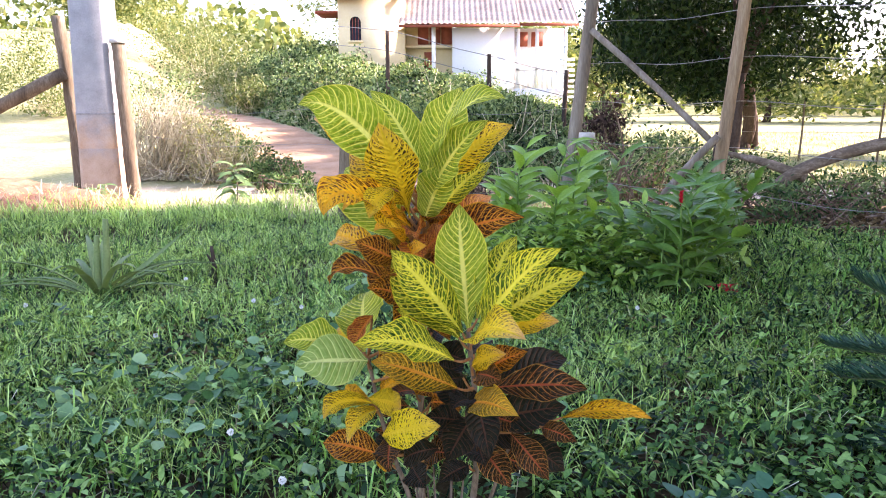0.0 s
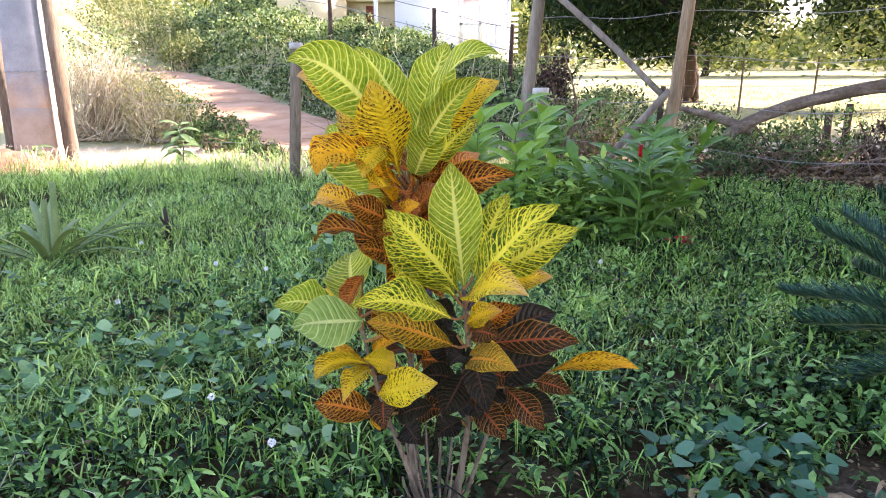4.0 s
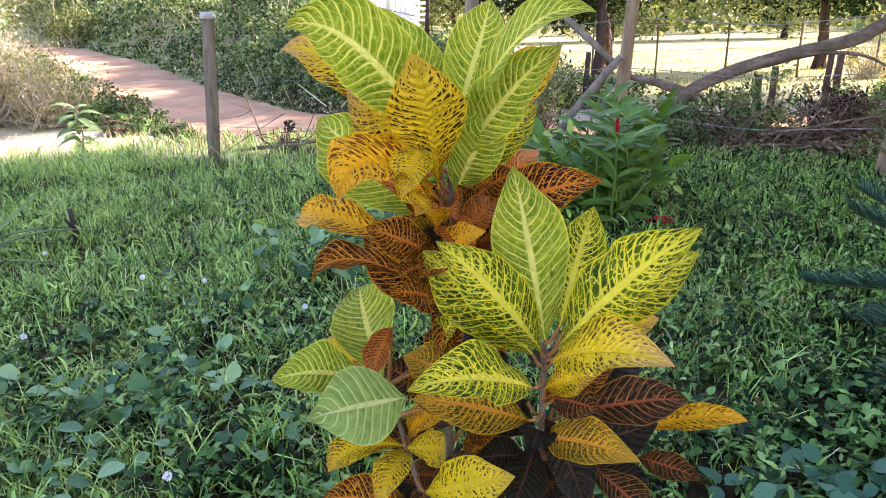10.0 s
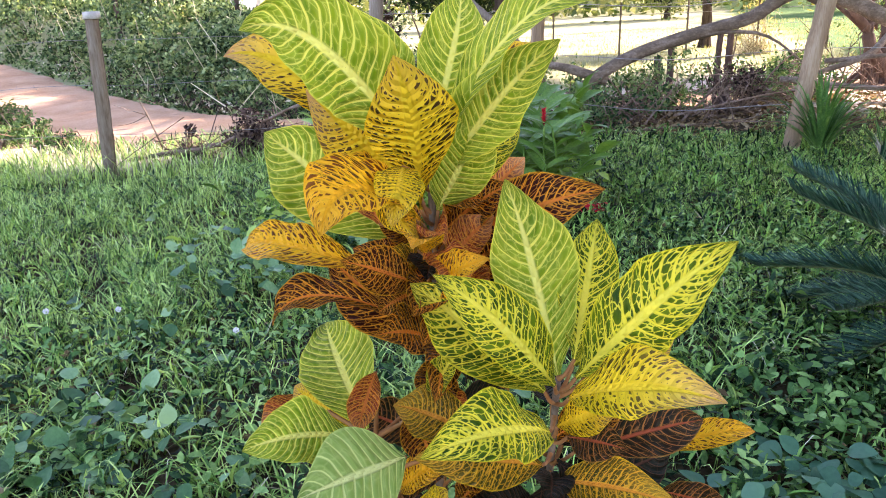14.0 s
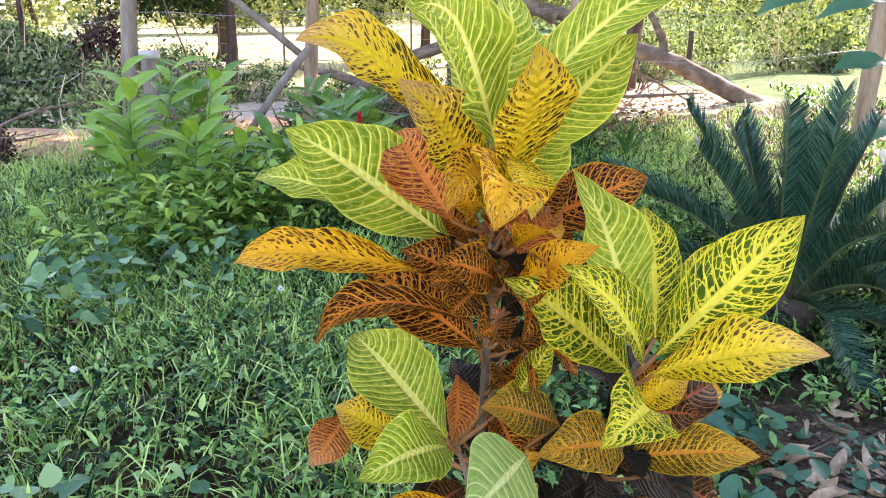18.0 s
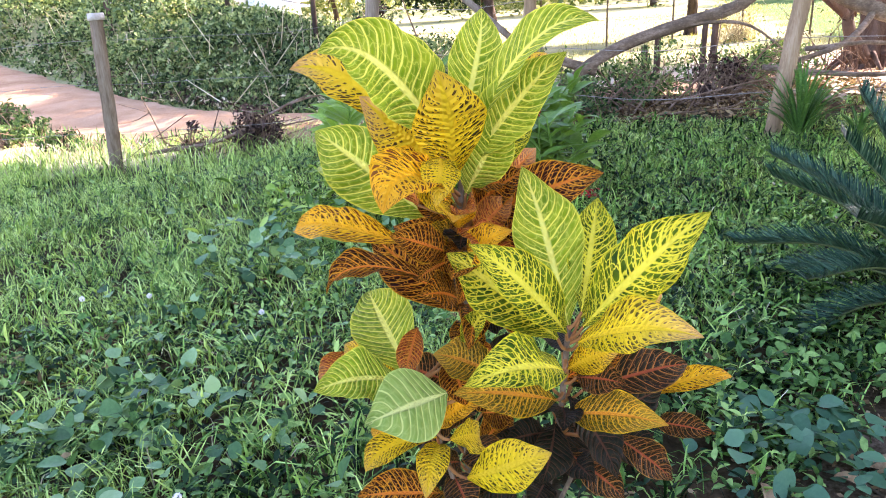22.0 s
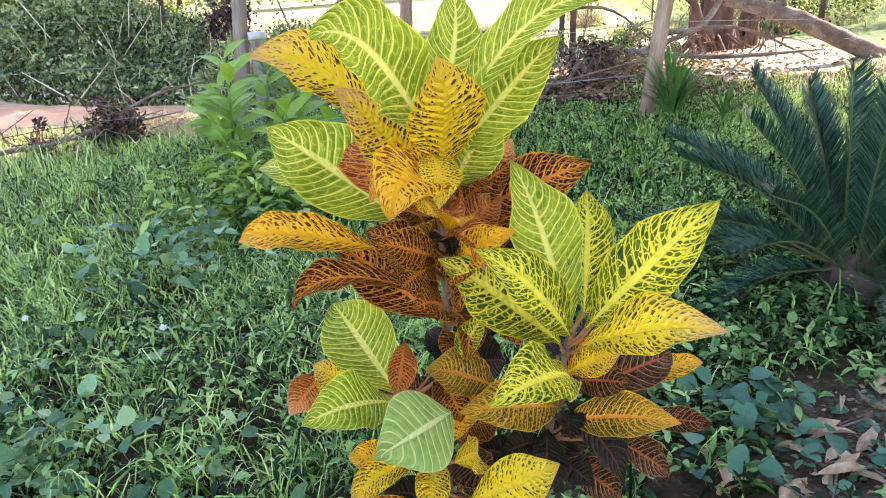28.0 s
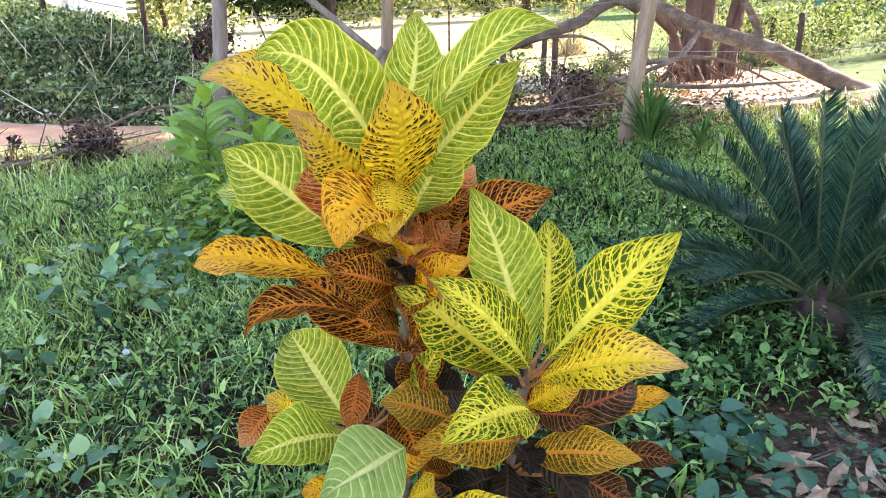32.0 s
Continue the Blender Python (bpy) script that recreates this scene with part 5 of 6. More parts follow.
def cycad(foot):
    x, y = foot
    z = float(ground_z(x, y))
    root = thing("cycad", "dark blue-green cycad with stiff feathery fronds", "cycad", (x, y, z))
    part("trunk", tri_mesh("trunk", *tube([(0, 0, -0.1), (0, 0, 0.07), (0, 0, 0.15)], [0.11, 0.12, 0.07], 14, 0.08, 8), BARK), root)
    rings = [(5, 1.34, 0.72, 0.5), (7, 1.05, 0.80, 0.15), (9, 0.70, 0.84, 0.35), (8, 0.36, 0.78, 0.05), (7, -0.02, 0.62, 0.2)]
    for ring, (n, rise0, length, turn) in enumerate(rings):
        for k in range(n):
            a = turn + 2 * math.pi * k / n + RNG.normal() * 0.10
            rise = rise0 + RNG.normal() * 0.09
            ln = length * RNG.uniform(0.88, 1.06)
            d = np.array((math.cos(a), math.sin(a), 0.0))
            b = np.array((0, 0, 0.13)) + d * 0.06
            m = b + d * ln * 0.5 * math.cos(rise) + (0, 0, ln * 0.5 * math.sin(rise) + 0.03)
            e = b + d * ln * math.cos(rise) + (0, 0, ln * math.sin(rise) - (0.02 + 0.09 * math.cos(rise)))
            line = smooth_line([b, m, e], 34)
            line[:, 2] = np.maximum(line[:, 2], 0.02)
            frond = part("frond", tri_mesh("frond", *tube(line, [0.0070, 0.0022], 5, 0, 14), RACHIS), root)
            bits = []
            for i in range(4, 34):
                ax = line[min(i + 1, 33)] - line[i - 1]
                ax, s, u = frame_of(ax, np.array((0, 0, 1.0)) - 0.6 * d)
                w = 0.125 * math.sin(math.pi * (0.16 + 0.72 * i / 34)) ** 0.7
                for sg in (-1, 1):
                    for q in (0.0, 0.17, 0.33, 0.5, 0.67, 0.83):
                        p = line[i] + (line[min(i + 1, 33)] - line[i]) * q
                        tip = p + sg * s * w * RNG.uniform(0.46, 0.66) + ax * w * RNG.uniform(0.66, 0.90) + u * w * RNG.uniform(0.25, 0.55)
                        h = ax * 0.0027
                        bits.append((np.array([p - h, p + h, (p + tip) / 2 + h * 1.1 + u * 0.005, tip, (p + tip) / 2 - h * 1.1 + u * 0.005]), np.array([(0, 1, 2), (0, 2, 4), (4, 2, 3)])))
            fine("leaflet_comb", tri_mesh("leaflet_comb", *join(bits), CYCAD), frond)


cycad((1.97, 2.15))


def rosette(name, label, category, foot, n, length, width, mat, rise=(0.4, 1.3), sag=0.15):
    x, y = foot
    root = thing(name, label, category, (x, y, float(ground_z(x, y))))
    for k in range(n):
        a = k * 2.39996 + RNG.normal() * 0.2
        r = RNG.uniform(*rise)
        ln = length * RNG.uniform(0.7, 1.1)
        d = np.array((math.cos(a), math.sin(a), 0))
        e = d * ln * math.cos(r) + (0, 0, ln * math.sin(r))
        m = e * 0.5 + (0, 0, sag * ln)
        part("leaf", tri_mesh("leaf", *blade((0, 0, 0.02), e, width, np.array((0, 0, 1.0)) - 0.5 * d, 0, 0.4, 0, m, 9, 5, 0.35)[:2], mat, smooth=True), root)
    return root


BROMELIAD = rosette("bromeliad", "spiky grey-green bromeliad with arching leaves and cut stalks", "bromeliad", (-2.08, 4.35), 17, 0.86, 0.048, SPIKY, (0.04, 0.55), 0.15)
part("leaf", tri_mesh("leaf", *blade((0.10, 0, 0.10), (0.58, 0.10, 0.50), 0.060, (-0.5, -0.5, 0.7), 0, 0.4, 0, (0.33, 0.05, 0.27), 10, 5, 0.35)[:2], SPIKY, smooth=True), BROMELIAD)
for x, h in ((0.01, 0.42), (0.07, 0.52)):
    part("cut_stalk", tri_mesh("cut_stalk", *tube([(x * 0.4, 0, 0), (x - 0.01, 0, h * 0.5), (x, 0.01, h)], [0.020, 0.022, 0.016], 9, 0.06, 9), SPIKY, smooth=True), BROMELIAD, "cut green stalk")
rosette("strap_plant", "green strap-leaved clump at the pole's foot", "strap plant", (3.44, 4.40), 90, 0.56, 0.021, WEED, (0.45, 1.45), 0.24)
rosette("strap_plant", "green strap-leaved tuft in the grass", "strap plant", (3.75, 4.2), 16, 0.35, 0.026, WEED, (0.5, 1.3), 0.12)

for x, y, h in [(-1.56, 4.88, 0.26)]:
    root = thing("dead_stalk", "cut brown stalk standing in the grass", "stalk", (x, y, float(ground_z(x, y)) - 0.03))
    part("stick", tri_mesh("stick", *tube([(0, 0, 0), (0.015, 0, h * 0.5), (0.0, 0.01, h)], [0.02, 0.016, 0.012], 8, 0.1, 8), BARK), root)
    part("stub", tri_mesh("stub", *tube([(0.0, 0, h * 0.6), (-0.03, 0, h * 0.8)], [0.012, 0.006], 6, 0, 3), BARK), root)

# ---------------------------------------------------------------- croton
FOOT = np.array((0.02, 1.72, float(ground_z(0.02, 1.72))))
CROTON_ROOT = thing("croton", "tall croton shrub with broad green, yellow, orange and maroon leaves", "croton", FOOT)
STEMS = {
    "A": [(-0.03, 1.72, -0.05), (-0.045, 1.73, 0.30), (-0.035, 1.715, 0.62), (-0.035, 1.70, 0.95)],
    "B": [(0.05, 1.71, -0.05), (0.085, 1.66, 0.22), (0.088, 1.59, 0.46), (0.066, 1.51, 0.685)],
    "C": [(0.0, 1.72, -0.03), (-0.07, 1.66, 0.22), (-0.125, 1.62, 0.42), (-0.16, 1.64, 0.58)],
    "E": [(0.07, 1.72, -0.03), (0.12, 1.68, 0.18), (0.17, 1.62, 0.38), (0.20, 1.60, 0.48)],
}
STEM_LINES = {k: smooth_line(v, 60) for k, v in STEMS.items()}
for k, girth in (("A", 0.0075), ("B", 0.0068), ("C", 0.0055), ("E", 0.0045)):
    part("stem", tri_mesh("stem", *tube(STEM_LINES[k] - FOOT, [girth * 1.3, girth, girth * 0.7], 10, 0.05, 24), STEM, smooth=True), CROTON_ROOT)
LEAF_NO = [0]


def leaf(stem, kind, base, tip, width, mid=None, face=(-0.25, -0.75, 0.65), arch=0.07, fold=0.30, wave=0.15, belly=0.54, curl=0.0, hook=0.12):
    """One croton leaf with its stalk from the stem."""
    LEAF_NO[0] += 1
    b, t = np.array(base, float), np.array(tip, float)
    v, tr, uv = blade(b, t, width * 1.15, face, arch, fold, wave * (0.7 + 0.6 * ((LEAF_NO[0] * 7) % 5) / 4), mid, 26, 11, belly, 1.0, curl, LEAF_NO[0], hook)
    ob = part("leaf", tri_mesh("leaf", v - FOOT, tr, CROTON[kind], uv, True), CROTON_ROOT)
    line = STEM_LINES[stem]
    root_at = line[np.argmin(np.linalg.norm(line - (b - (0, 0, 0.035)), axis=1))]
    part("petiole", tri_mesh("petiole", *tube([root_at - FOOT, (root_at + b) / 2 + (0, 0, -0.006) - FOOT, b - FOOT], [0.0042, 0.003, 0.0026], 6, 0, 6), PETIOLE, smooth=True), ob)


# crown of the tall stem
leaf("A", "Y", (-0.060, 1.730, 0.950), (-0.296, 1.763, 1.133), 0.085, (-0.190, 1.740, 1.085))
leaf("A", "G", (-0.060, 1.670, 0.970), (-0.272, 1.545, 1.165), 0.110, (-0.175, 1.605, 1.115), (-0.25, -0.9, 0.4))
leaf("A", "G", (-0.030, 1.755, 0.995), (-0.152, 1.757, 1.192), 0.078, None, (0.3, -0.9, 0.4))
leaf("A", "G", (-0.030, 1.712, 0.985), (0.055, 1.764, 1.200), 0.092, None, (0.0, -0.95, 0.35))
leaf("A", "G", (-0.020, 1.690, 0.980), (0.131, 1.522, 1.182), 0.080, (0.045, 1.595, 1.128), (-0.4, -0.5, 0.8))
leaf("A", "G", (-0.018, 1.680, 0.950), (0.096, 1.567, 1.125), 0.090, None, (-0.5, -0.8, 0.5), 0.05)
leaf("A", "Y", (-0.020, 1.730, 0.960), (0.175, 1.758, 1.117), 0.085, None, (-0.3, -0.9, 0.5))
leaf("A", "Y", (-0.062, 1.670, 0.900), (-0.118, 1.535, 1.105), 0.105, (-0.085, 1.600, 1.010), (-0.25, -0.95, 0.25), 0.05, 0.22, 0.1, 0.68)
leaf("A", "Y", (-0.065, 1.690, 0.925), (-0.200, 1.690, 1.075), 0.090, None, (-0.3, -0.9, 0.3), 0.06)
leaf("A", "B", (-0.100, 1.610, 0.975), (-0.141, 1.525, 0.925), 0.055, None, (-0.1, -0.8, 0.7), 0.12)
leaf("A", "G", (-0.070, 1.760, 0.830), (-0.246, 1.902, 1.004), 0.130, None, (-0.35, -0.75, 0.5), 0.04)
leaf("A", "R", (-0.115, 1.700, 0.880), (-0.111, 1.837, 0.992), 0.088, None, (-0.6, -0.75, 0.3))
leaf("A", "O", (-0.075, 1.660, 0.872), (-0.205, 1.606, 0.926), 0.056, (-0.145, 1.622, 0.962), (-0.3, -0.6, 0.75), 0.1, 0.30, 0.3, hook=0.0)
leaf("A", "Y", (-0.070, 1.680, 0.955), (-0.067, 1.650, 0.863), 0.046, (-0.112, 1.632, 0.925), (-0.3, -0.8, 0.5), 0.1, 0.6, 0.3)
leaf("A", "M", (-0.080, 1.650, 0.800), (-0.185, 1.640, 0.855), 0.060, None, (-0.3, -0.8, 0.5))
leaf("A", "O", (-0.060, 1.630, 0.790), (-0.030, 1.520, 0.870), 0.055)
leaf("A", "R", (-0.030, 1.660, 0.820), (0.030, 1.630, 0.890), 0.055)
leaf("A", "M", (-0.060, 1.680, 0.700), (-0.150, 1.600, 0.760), 0.075)
leaf("A", "O", (-0.060, 1.670, 0.880), (-0.236, 1.484, 0.937), 0.090, (-0.175, 1.540, 0.972), (-0.2, -0.8, 0.7), 0.2)
leaf("A", "M", (-0.010, 1.690, 0.840), (0.184, 1.588, 0.922), 0.082, None, (-0.2, -0.8, 0.6))
leaf("A", "R", (-0.005, 1.710, 0.850), (0.126, 1.718, 0.950), 0.060, None, (-0.2, -0.9, 0.4))
leaf("A", "O", (-0.120, 1.770, 0.790), (-0.306, 2.021, 0.792), 0.072, None, (-0.4, -0.6, 0.8), 0.10)
leaf("A", "M", (-0.080, 1.710, 0.720), (-0.287, 1.806, 0.712), 0.052, (-0.205, 1.762, 0.765), (-0.3, -0.5, 0.8), 0.1, 0.55, 0.35)
leaf("A", "M", (-0.050, 1.710, 0.665), (-0.175, 1.838, 0.805), 0.090, None, (-0.3, -0.9, 0.3), 0.03)
leaf("A", "O", (-0.075, 1.620, 0.850), (-0.124, 1.500, 0.911), 0.050)
leaf("A", "M", (-0.040, 1.720, 0.750), (-0.142, 1.780, 0.830), 0.072)
leaf("A", "G", (-0.110, 1.850, 0.860), (-0.225, 2.080, 0.905), 0.060)
leaf("A", "L", (-0.020, 1.690, 0.890), (0.125, 1.730, 1.030), 0.062, None, (-0.4, -0.9, 0.3))
leaf("A", "G", (-0.030, 1.690, 0.890), (0.033, 1.636, 1.035), 0.080, None, (-0.3, -0.9, 0.3))
leaf("A", "M", (-0.020, 1.690, 0.780), (0.075, 1.645, 0.850), 0.070)
leaf("A", "M", (-0.030, 1.690, 0.760), (-0.110, 1.560, 0.800), 0.075)
leaf("A", "M", (-0.020, 1.720, 0.730), (0.100, 1.780, 0.800), 0.075)
leaf("A", "M", (-0.030, 1.720, 0.640), (0.060, 1.780, 0.690), 0.070)
leaf("A", "M", (-0.050, 1.690, 0.790), (-0.170, 1.660, 0.830), 0.060)
leaf("A", "M", (-0.050, 1.740, 0.800), (-0.060, 1.900, 0.860), 0.075)
leaf("A", "M", (-0.030, 1.690, 0.640), (-0.105, 1.590, 0.640), 0.055)
leaf("A", "M", (-0.020, 1.690, 0.860), (0.060, 1.640, 0.930), 0.065)
for k, (bx, by, bz, tx, ty, tz, w) in enumerate([(-0.05, 1.66, 0.78, -0.10, 1.57, 0.74, 0.06), (-0.03, 1.66, 0.74, 0.03, 1.57, 0.72, 0.06), (-0.06, 1.66, 0.70, -0.09, 1.56, 0.66, 0.055), (-0.02, 1.66, 0.68, 0.03, 1.58, 0.64, 0.05),
                                               (-0.05, 1.68, 0.62, -0.03, 1.62, 0.56, 0.04), (-0.06, 1.65, 0.84, -0.05, 1.56, 0.80, 0.06)]):
    leaf("A", "MRMMRR"[k], (bx, by, bz), (tx, ty, tz), w, None, (0.1, -0.8, 0.6), 0.25, 0.4, 0.3)
for k in range(12):
    # small curled leaves round the heart of the tall stem
    a, z = 2.4 * k + 0.4, 0.76 + 0.013 * k
    s = np.array((-0.038, 1.705, z))
    d = np.array((math.cos(a), math.sin(a) * 0.8, 0))
    leaf("A", "OMRMZMMRMOMR"[k], s + d * 0.035, s + d * (0.085 + 0.02 * (k % 3)) + (0, 0, 0.045 - 0.03 * (k % 3)), 0.042 + 0.006 * (k % 4), None, (d[0] * 0.4 - 0.2, -0.7, 0.6), 0.25, 0.7, 0.4, 0.5, 0.2, 0.3)
# crown of the shorter stem
leaf("B", "G", (0.067, 1.512, 0.690), (0.045, 1.610, 0.947), 0.103, None, (-0.15, -0.95, 0.25), 0.03)
leaf("B", "L", (0.085, 1.495, 0.690), (0.222, 1.376, 0.895), 0.098, None, (-0.45, -0.6, 0.7), 0.03)
leaf("B", "B", (0.072, 1.490, 0.665), (0.156, 1.294, 0.749), 0.085, None, (-0.5, -0.4, 0.9), 0.10)
leaf("B", "L", (0.047, 1.512, 0.670), (-0.103, 1.600, 0.825), 0.100, None, (-0.2, -0.8, 0.6), 0.04)
leaf("B", "L", (0.054, 1.495, 0.685), (-0.095, 1.507, 0.865), 0.080, None, (-0.1, -0.8, 0.6), 0.08)
leaf("B", "L", (0.085, 1.500, 0.715), (0.169, 1.585, 0.882), 0.072, None, (-0.5, -0.85, 0.2), 0.03)
leaf("B", "L", (0.100, 1.530, 0.690), (0.303, 1.490, 0.822), 0.085, None, (-0.3, -0.8, 0.5), 0.05)
leaf("B", "Y", (0.110, 1.510, 0.680), (0.263, 1.520, 0.708), 0.050)
leaf("B", "L", (0.036, 1.475, 0.632), (-0.160, 1.389, 0.705), 0.085, None, (-0.1, -0.6, 0.8), 0.10)
leaf("B", "Z", (0.044, 1.515, 0.555), (-0.139, 1.502, 0.626), 0.078, None, (-0.1, -0.7, 0.7), 0.06)
leaf("B", "Z", (0.075, 1.530, 0.510), (0.153, 1.360, 0.568), 0.067, None, (-0.5, -0.5, 0.8), 0.10)
leaf("B", "N", (0.110, 1.540, 0.545), (0.330, 1.525, 0.556), 0.072, None, (-0.1, -0.7, 0.7), 0.06)
leaf("E", "O", (0.290, 1.640, 0.432), (0.495, 1.592, 0.458), 0.045, None, (-0.1, -0.6, 0.8), 0.14)
leaf("B", "D", (0.095, 1.570, 0.455), (0.285, 1.540, 0.505), 0.080, None, (-0.1, -0.8, 0.5))
leaf("B", "N", (0.090, 1.560, 0.410), (0.159, 1.476, 0.346), 0.062, None, (-0.1, -0.8, 0.6))
leaf("B", "N", (0.160, 1.520, 0.450), (0.235, 1.440, 0.383), 0.056, None, (-0.1, -0.8, 0.6))
leaf("E", "N", (0.225, 1.500, 0.472), (0.280, 1.400, 0.490), 0.042)
leaf("B", "D", (0.120, 1.600, 0.530), (0.306, 1.656, 0.580), 0.075)
leaf("B", "D", (0.080, 1.540, 0.540), (0.110, 1.420, 0.440), 0.065, None, (0.0, -0.7, 0.7))
leaf("B", "D", (0.080, 1.590, 0.460), (0.020, 1.530, 0.380), 0.070, None, (0.0, -0.8, 0.6))
leaf("B", "D", (0.090, 1.620, 0.400), (0.210, 1.640, 0.390), 0.075)
leaf("B", "M", (0.080, 1.560, 0.560), (0.190, 1.520, 0.640), 0.060)
leaf("B", "Y", (0.075, 1.530, 0.600), (0.140, 1.470, 0.650), 0.050)
leaf("B", "D", (0.085, 1.600, 0.480), (0.000, 1.660, 0.520), 0.070)
leaf("E", "D", (0.180, 1.610, 0.400), (0.290, 1.560, 0.340), 0.070)
# low left side shoot
leaf("C", "G", (-0.170, 1.650, 0.590), (-0.190, 1.850, 0.695), 0.108, None, (-0.35, -0.75, 0.6), 0.04)
leaf("C", "G", (-0.195, 1.620, 0.600), (-0.349, 1.597, 0.636), 0.082, None, (-0.1, -0.6, 0.8), 0.14)
leaf("C", "P", (-0.148, 1.522, 0.615), (-0.292, 1.470, 0.630), 0.104, None, (-0.1, -0.75, 0.65), 0.03, 0.1, 0.03, 0.5)
leaf("C", "Y", (-0.175, 1.720, 0.555), (-0.256, 1.801, 0.608), 0.072, None, (-0.4, -0.7, 0.6))
leaf("C", "R", (-0.235, 1.800, 0.585), (-0.314, 1.776, 0.543), 0.055)
leaf("C", "Y", (-0.143, 1.610, 0.480), (-0.275, 1.640, 0.425), 0.048, (-0.225, 1.630, 0.475), fold=0.5)
leaf("C", "B", (-0.120, 1.530, 0.440), (0.003, 1.458, 0.497), 0.078, None, (0.1, -0.8, 0.6), 0.05)
leaf("C", "M", (-0.125, 1.655, 0.327), (-0.285, 1.691, 0.350), 0.078, None, (-0.1, -0.7, 0.7))
leaf("C", "D", (0.005, 1.560, 0.395), (-0.085, 1.590, 0.350), 0.060, None, (0.0, -0.7, 0.7), 0.15)
leaf("C", "O", (-0.120, 1.640, 0.345), (-0.122, 1.600, 0.315), 0.038)
leaf("C", "O", (-0.154, 1.620, 0.482), (-0.243, 1.733, 0.455), 0.048)
leaf("C", "B", (-0.150, 1.520, 0.530), (-0.075, 1.560, 0.492), 0.055)
leaf("C", "L", (-0.080, 1.605, 0.643), (-0.048, 1.568, 0.732), 0.038, None, (-0.7, -0.6, 0.3), 0.12, 0.5)
leaf("C", "M", (-0.100, 1.640, 0.625), (-0.095, 1.580, 0.545), 0.060, None, (-0.2, -0.9, 0.3))
leaf("C", "Z", (-0.040, 1.560, 0.600), (-0.138, 1.612, 0.646), 0.075, None, (-0.1, -0.6, 0.8))
leaf("C", "Y", (-0.135, 1.620, 0.460), (-0.200, 1.520, 0.430), 0.052, None, (-0.2, -0.6, 0.8), 0.2, 0.45)
leaf("C", "N", (-0.110, 1.640, 0.380), (-0.110, 1.540, 0.350), 0.060)
leaf("C", "D", (-0.060, 1.650, 0.300), (-0.030, 1.560, 0.300), 0.060)
leaf("C", "R", (-0.150, 1.650, 0.678), (-0.192, 1.612, 0.610), 0.050, None, (-0.3, -0.8, 0.4), 0.1, 0.8)
leaf("C", "O", (-0.130, 1.640, 0.480), (-0.060, 1.570, 0.560), 0.050, None, (-0.2, -0.6, 0.8), 0.15, 0.45)
for k in range(34):
    # old dark leaves along the tall stem
    z = 0.28 + 0.016 * k
    s = STEM_LINES["A"][np.argmin(np.abs(STEM_LINES["A"][:, 2] - z))]
    a = k * 2.4 + 0.5
    r = 0.10 + 0.05 * ((k * 7) % 5) / 5
    d = np.array((math.cos(a), math.sin(a), 0))
    if d[0] < -0.4 and 0.52 < z < 0.74:
        continue
    leaf("A", "MDNDN"[k % 5], s + d * 0.03 + (0, 0, 0.005), s + d * r + (0, 0, 0.03 + 0.03 * (k % 3) - 0.02 * (k % 4)), 0.05 + 0.008 * (k % 4))
# Dark kinds, some chosen to stand in for shade from the leaves above.
for k in range(14):
    z = 0.30 + 0.024 * k
    s = STEM_LINES["B"][np.argmin(np.abs(STEM_LINES["B"][:, 2] - z))]
    a = k * 2.4 + 1.5
    d = np.array((math.cos(a), math.sin(a), 0))
    leaf("B", "DDNDD"[k % 5], s + d * 0.025, s + d * 0.12 + (0, 0, 0.02 - 0.025 * (k % 3)), 0.055)
for k in range(17):
    a = 2 * math.pi * k / 17 + 0.3
    e = np.array((math.cos(a) * 0.09, math.sin(a) * 0.07, 0.12 + 0.06 * (k % 4)))
    part("twig", tri_mesh("twig", *tube([(0.3 * e[0], 0.3 * e[1], 0), e * (0.8, 0.8, 0.5), e], [0.006, 0.004, 0.002], 5, 0, 5), STEM), CROTON_ROOT)


# ---------------------------------------------------------------- lawn and weeds
def near_garden(n, x0, x1, y0, y1):
    return RNG.uniform(x0, x1, n), RNG.uniform(y0, y1, n)


def bare(x, y):
    """Where the soil lies open: under the croton and the cycad, and the leaf litter at the fence."""
    a = np.exp(-(((x - 0.25) / 0.45) ** 2 + ((y - 1.62) / 0.28) ** 2))
    b = 1.5 * np.exp(-(((x - 1.14) / 0.40) ** 2 + ((y - 1.55) / 0.27) ** 2))
    c = 1.5 * np.exp(-(((x - 3.4) / 1.5) ** 2 + ((y - 5.95) / 0.75) ** 2)) + 1.2 * np.exp(-(((x - 0.92) / 0.15) ** 2 + ((y - 2.78) / 0.11) ** 2)) + 1.0 * np.exp(-(((x - 1.25) / 0.16) ** 2 + ((y - 2.0) / 0.12) ** 2))
    past = np.minimum(0.764 * (x - 2.14) + 0.645 * (y - 6.0), 0.34 * (x - 3.33) + 0.94 * (y - 4.59))
    e = ss(0.15, 0.6, past) * (0.55 + 0.45 * np.sin(3.1 * x + 2 * y) * np.sin(4.3 * y - x)) * (x > 1.5)
    f = ss(0.95, 1.4, 0.34 * (x - 3.33) + 0.94 * (y - 4.59)) * (x > 4.3)
    return np.clip(0.8 * a + 0.9 * b + 0.75 * c + 0.9 * e + 0.95 * f, 0, 1)


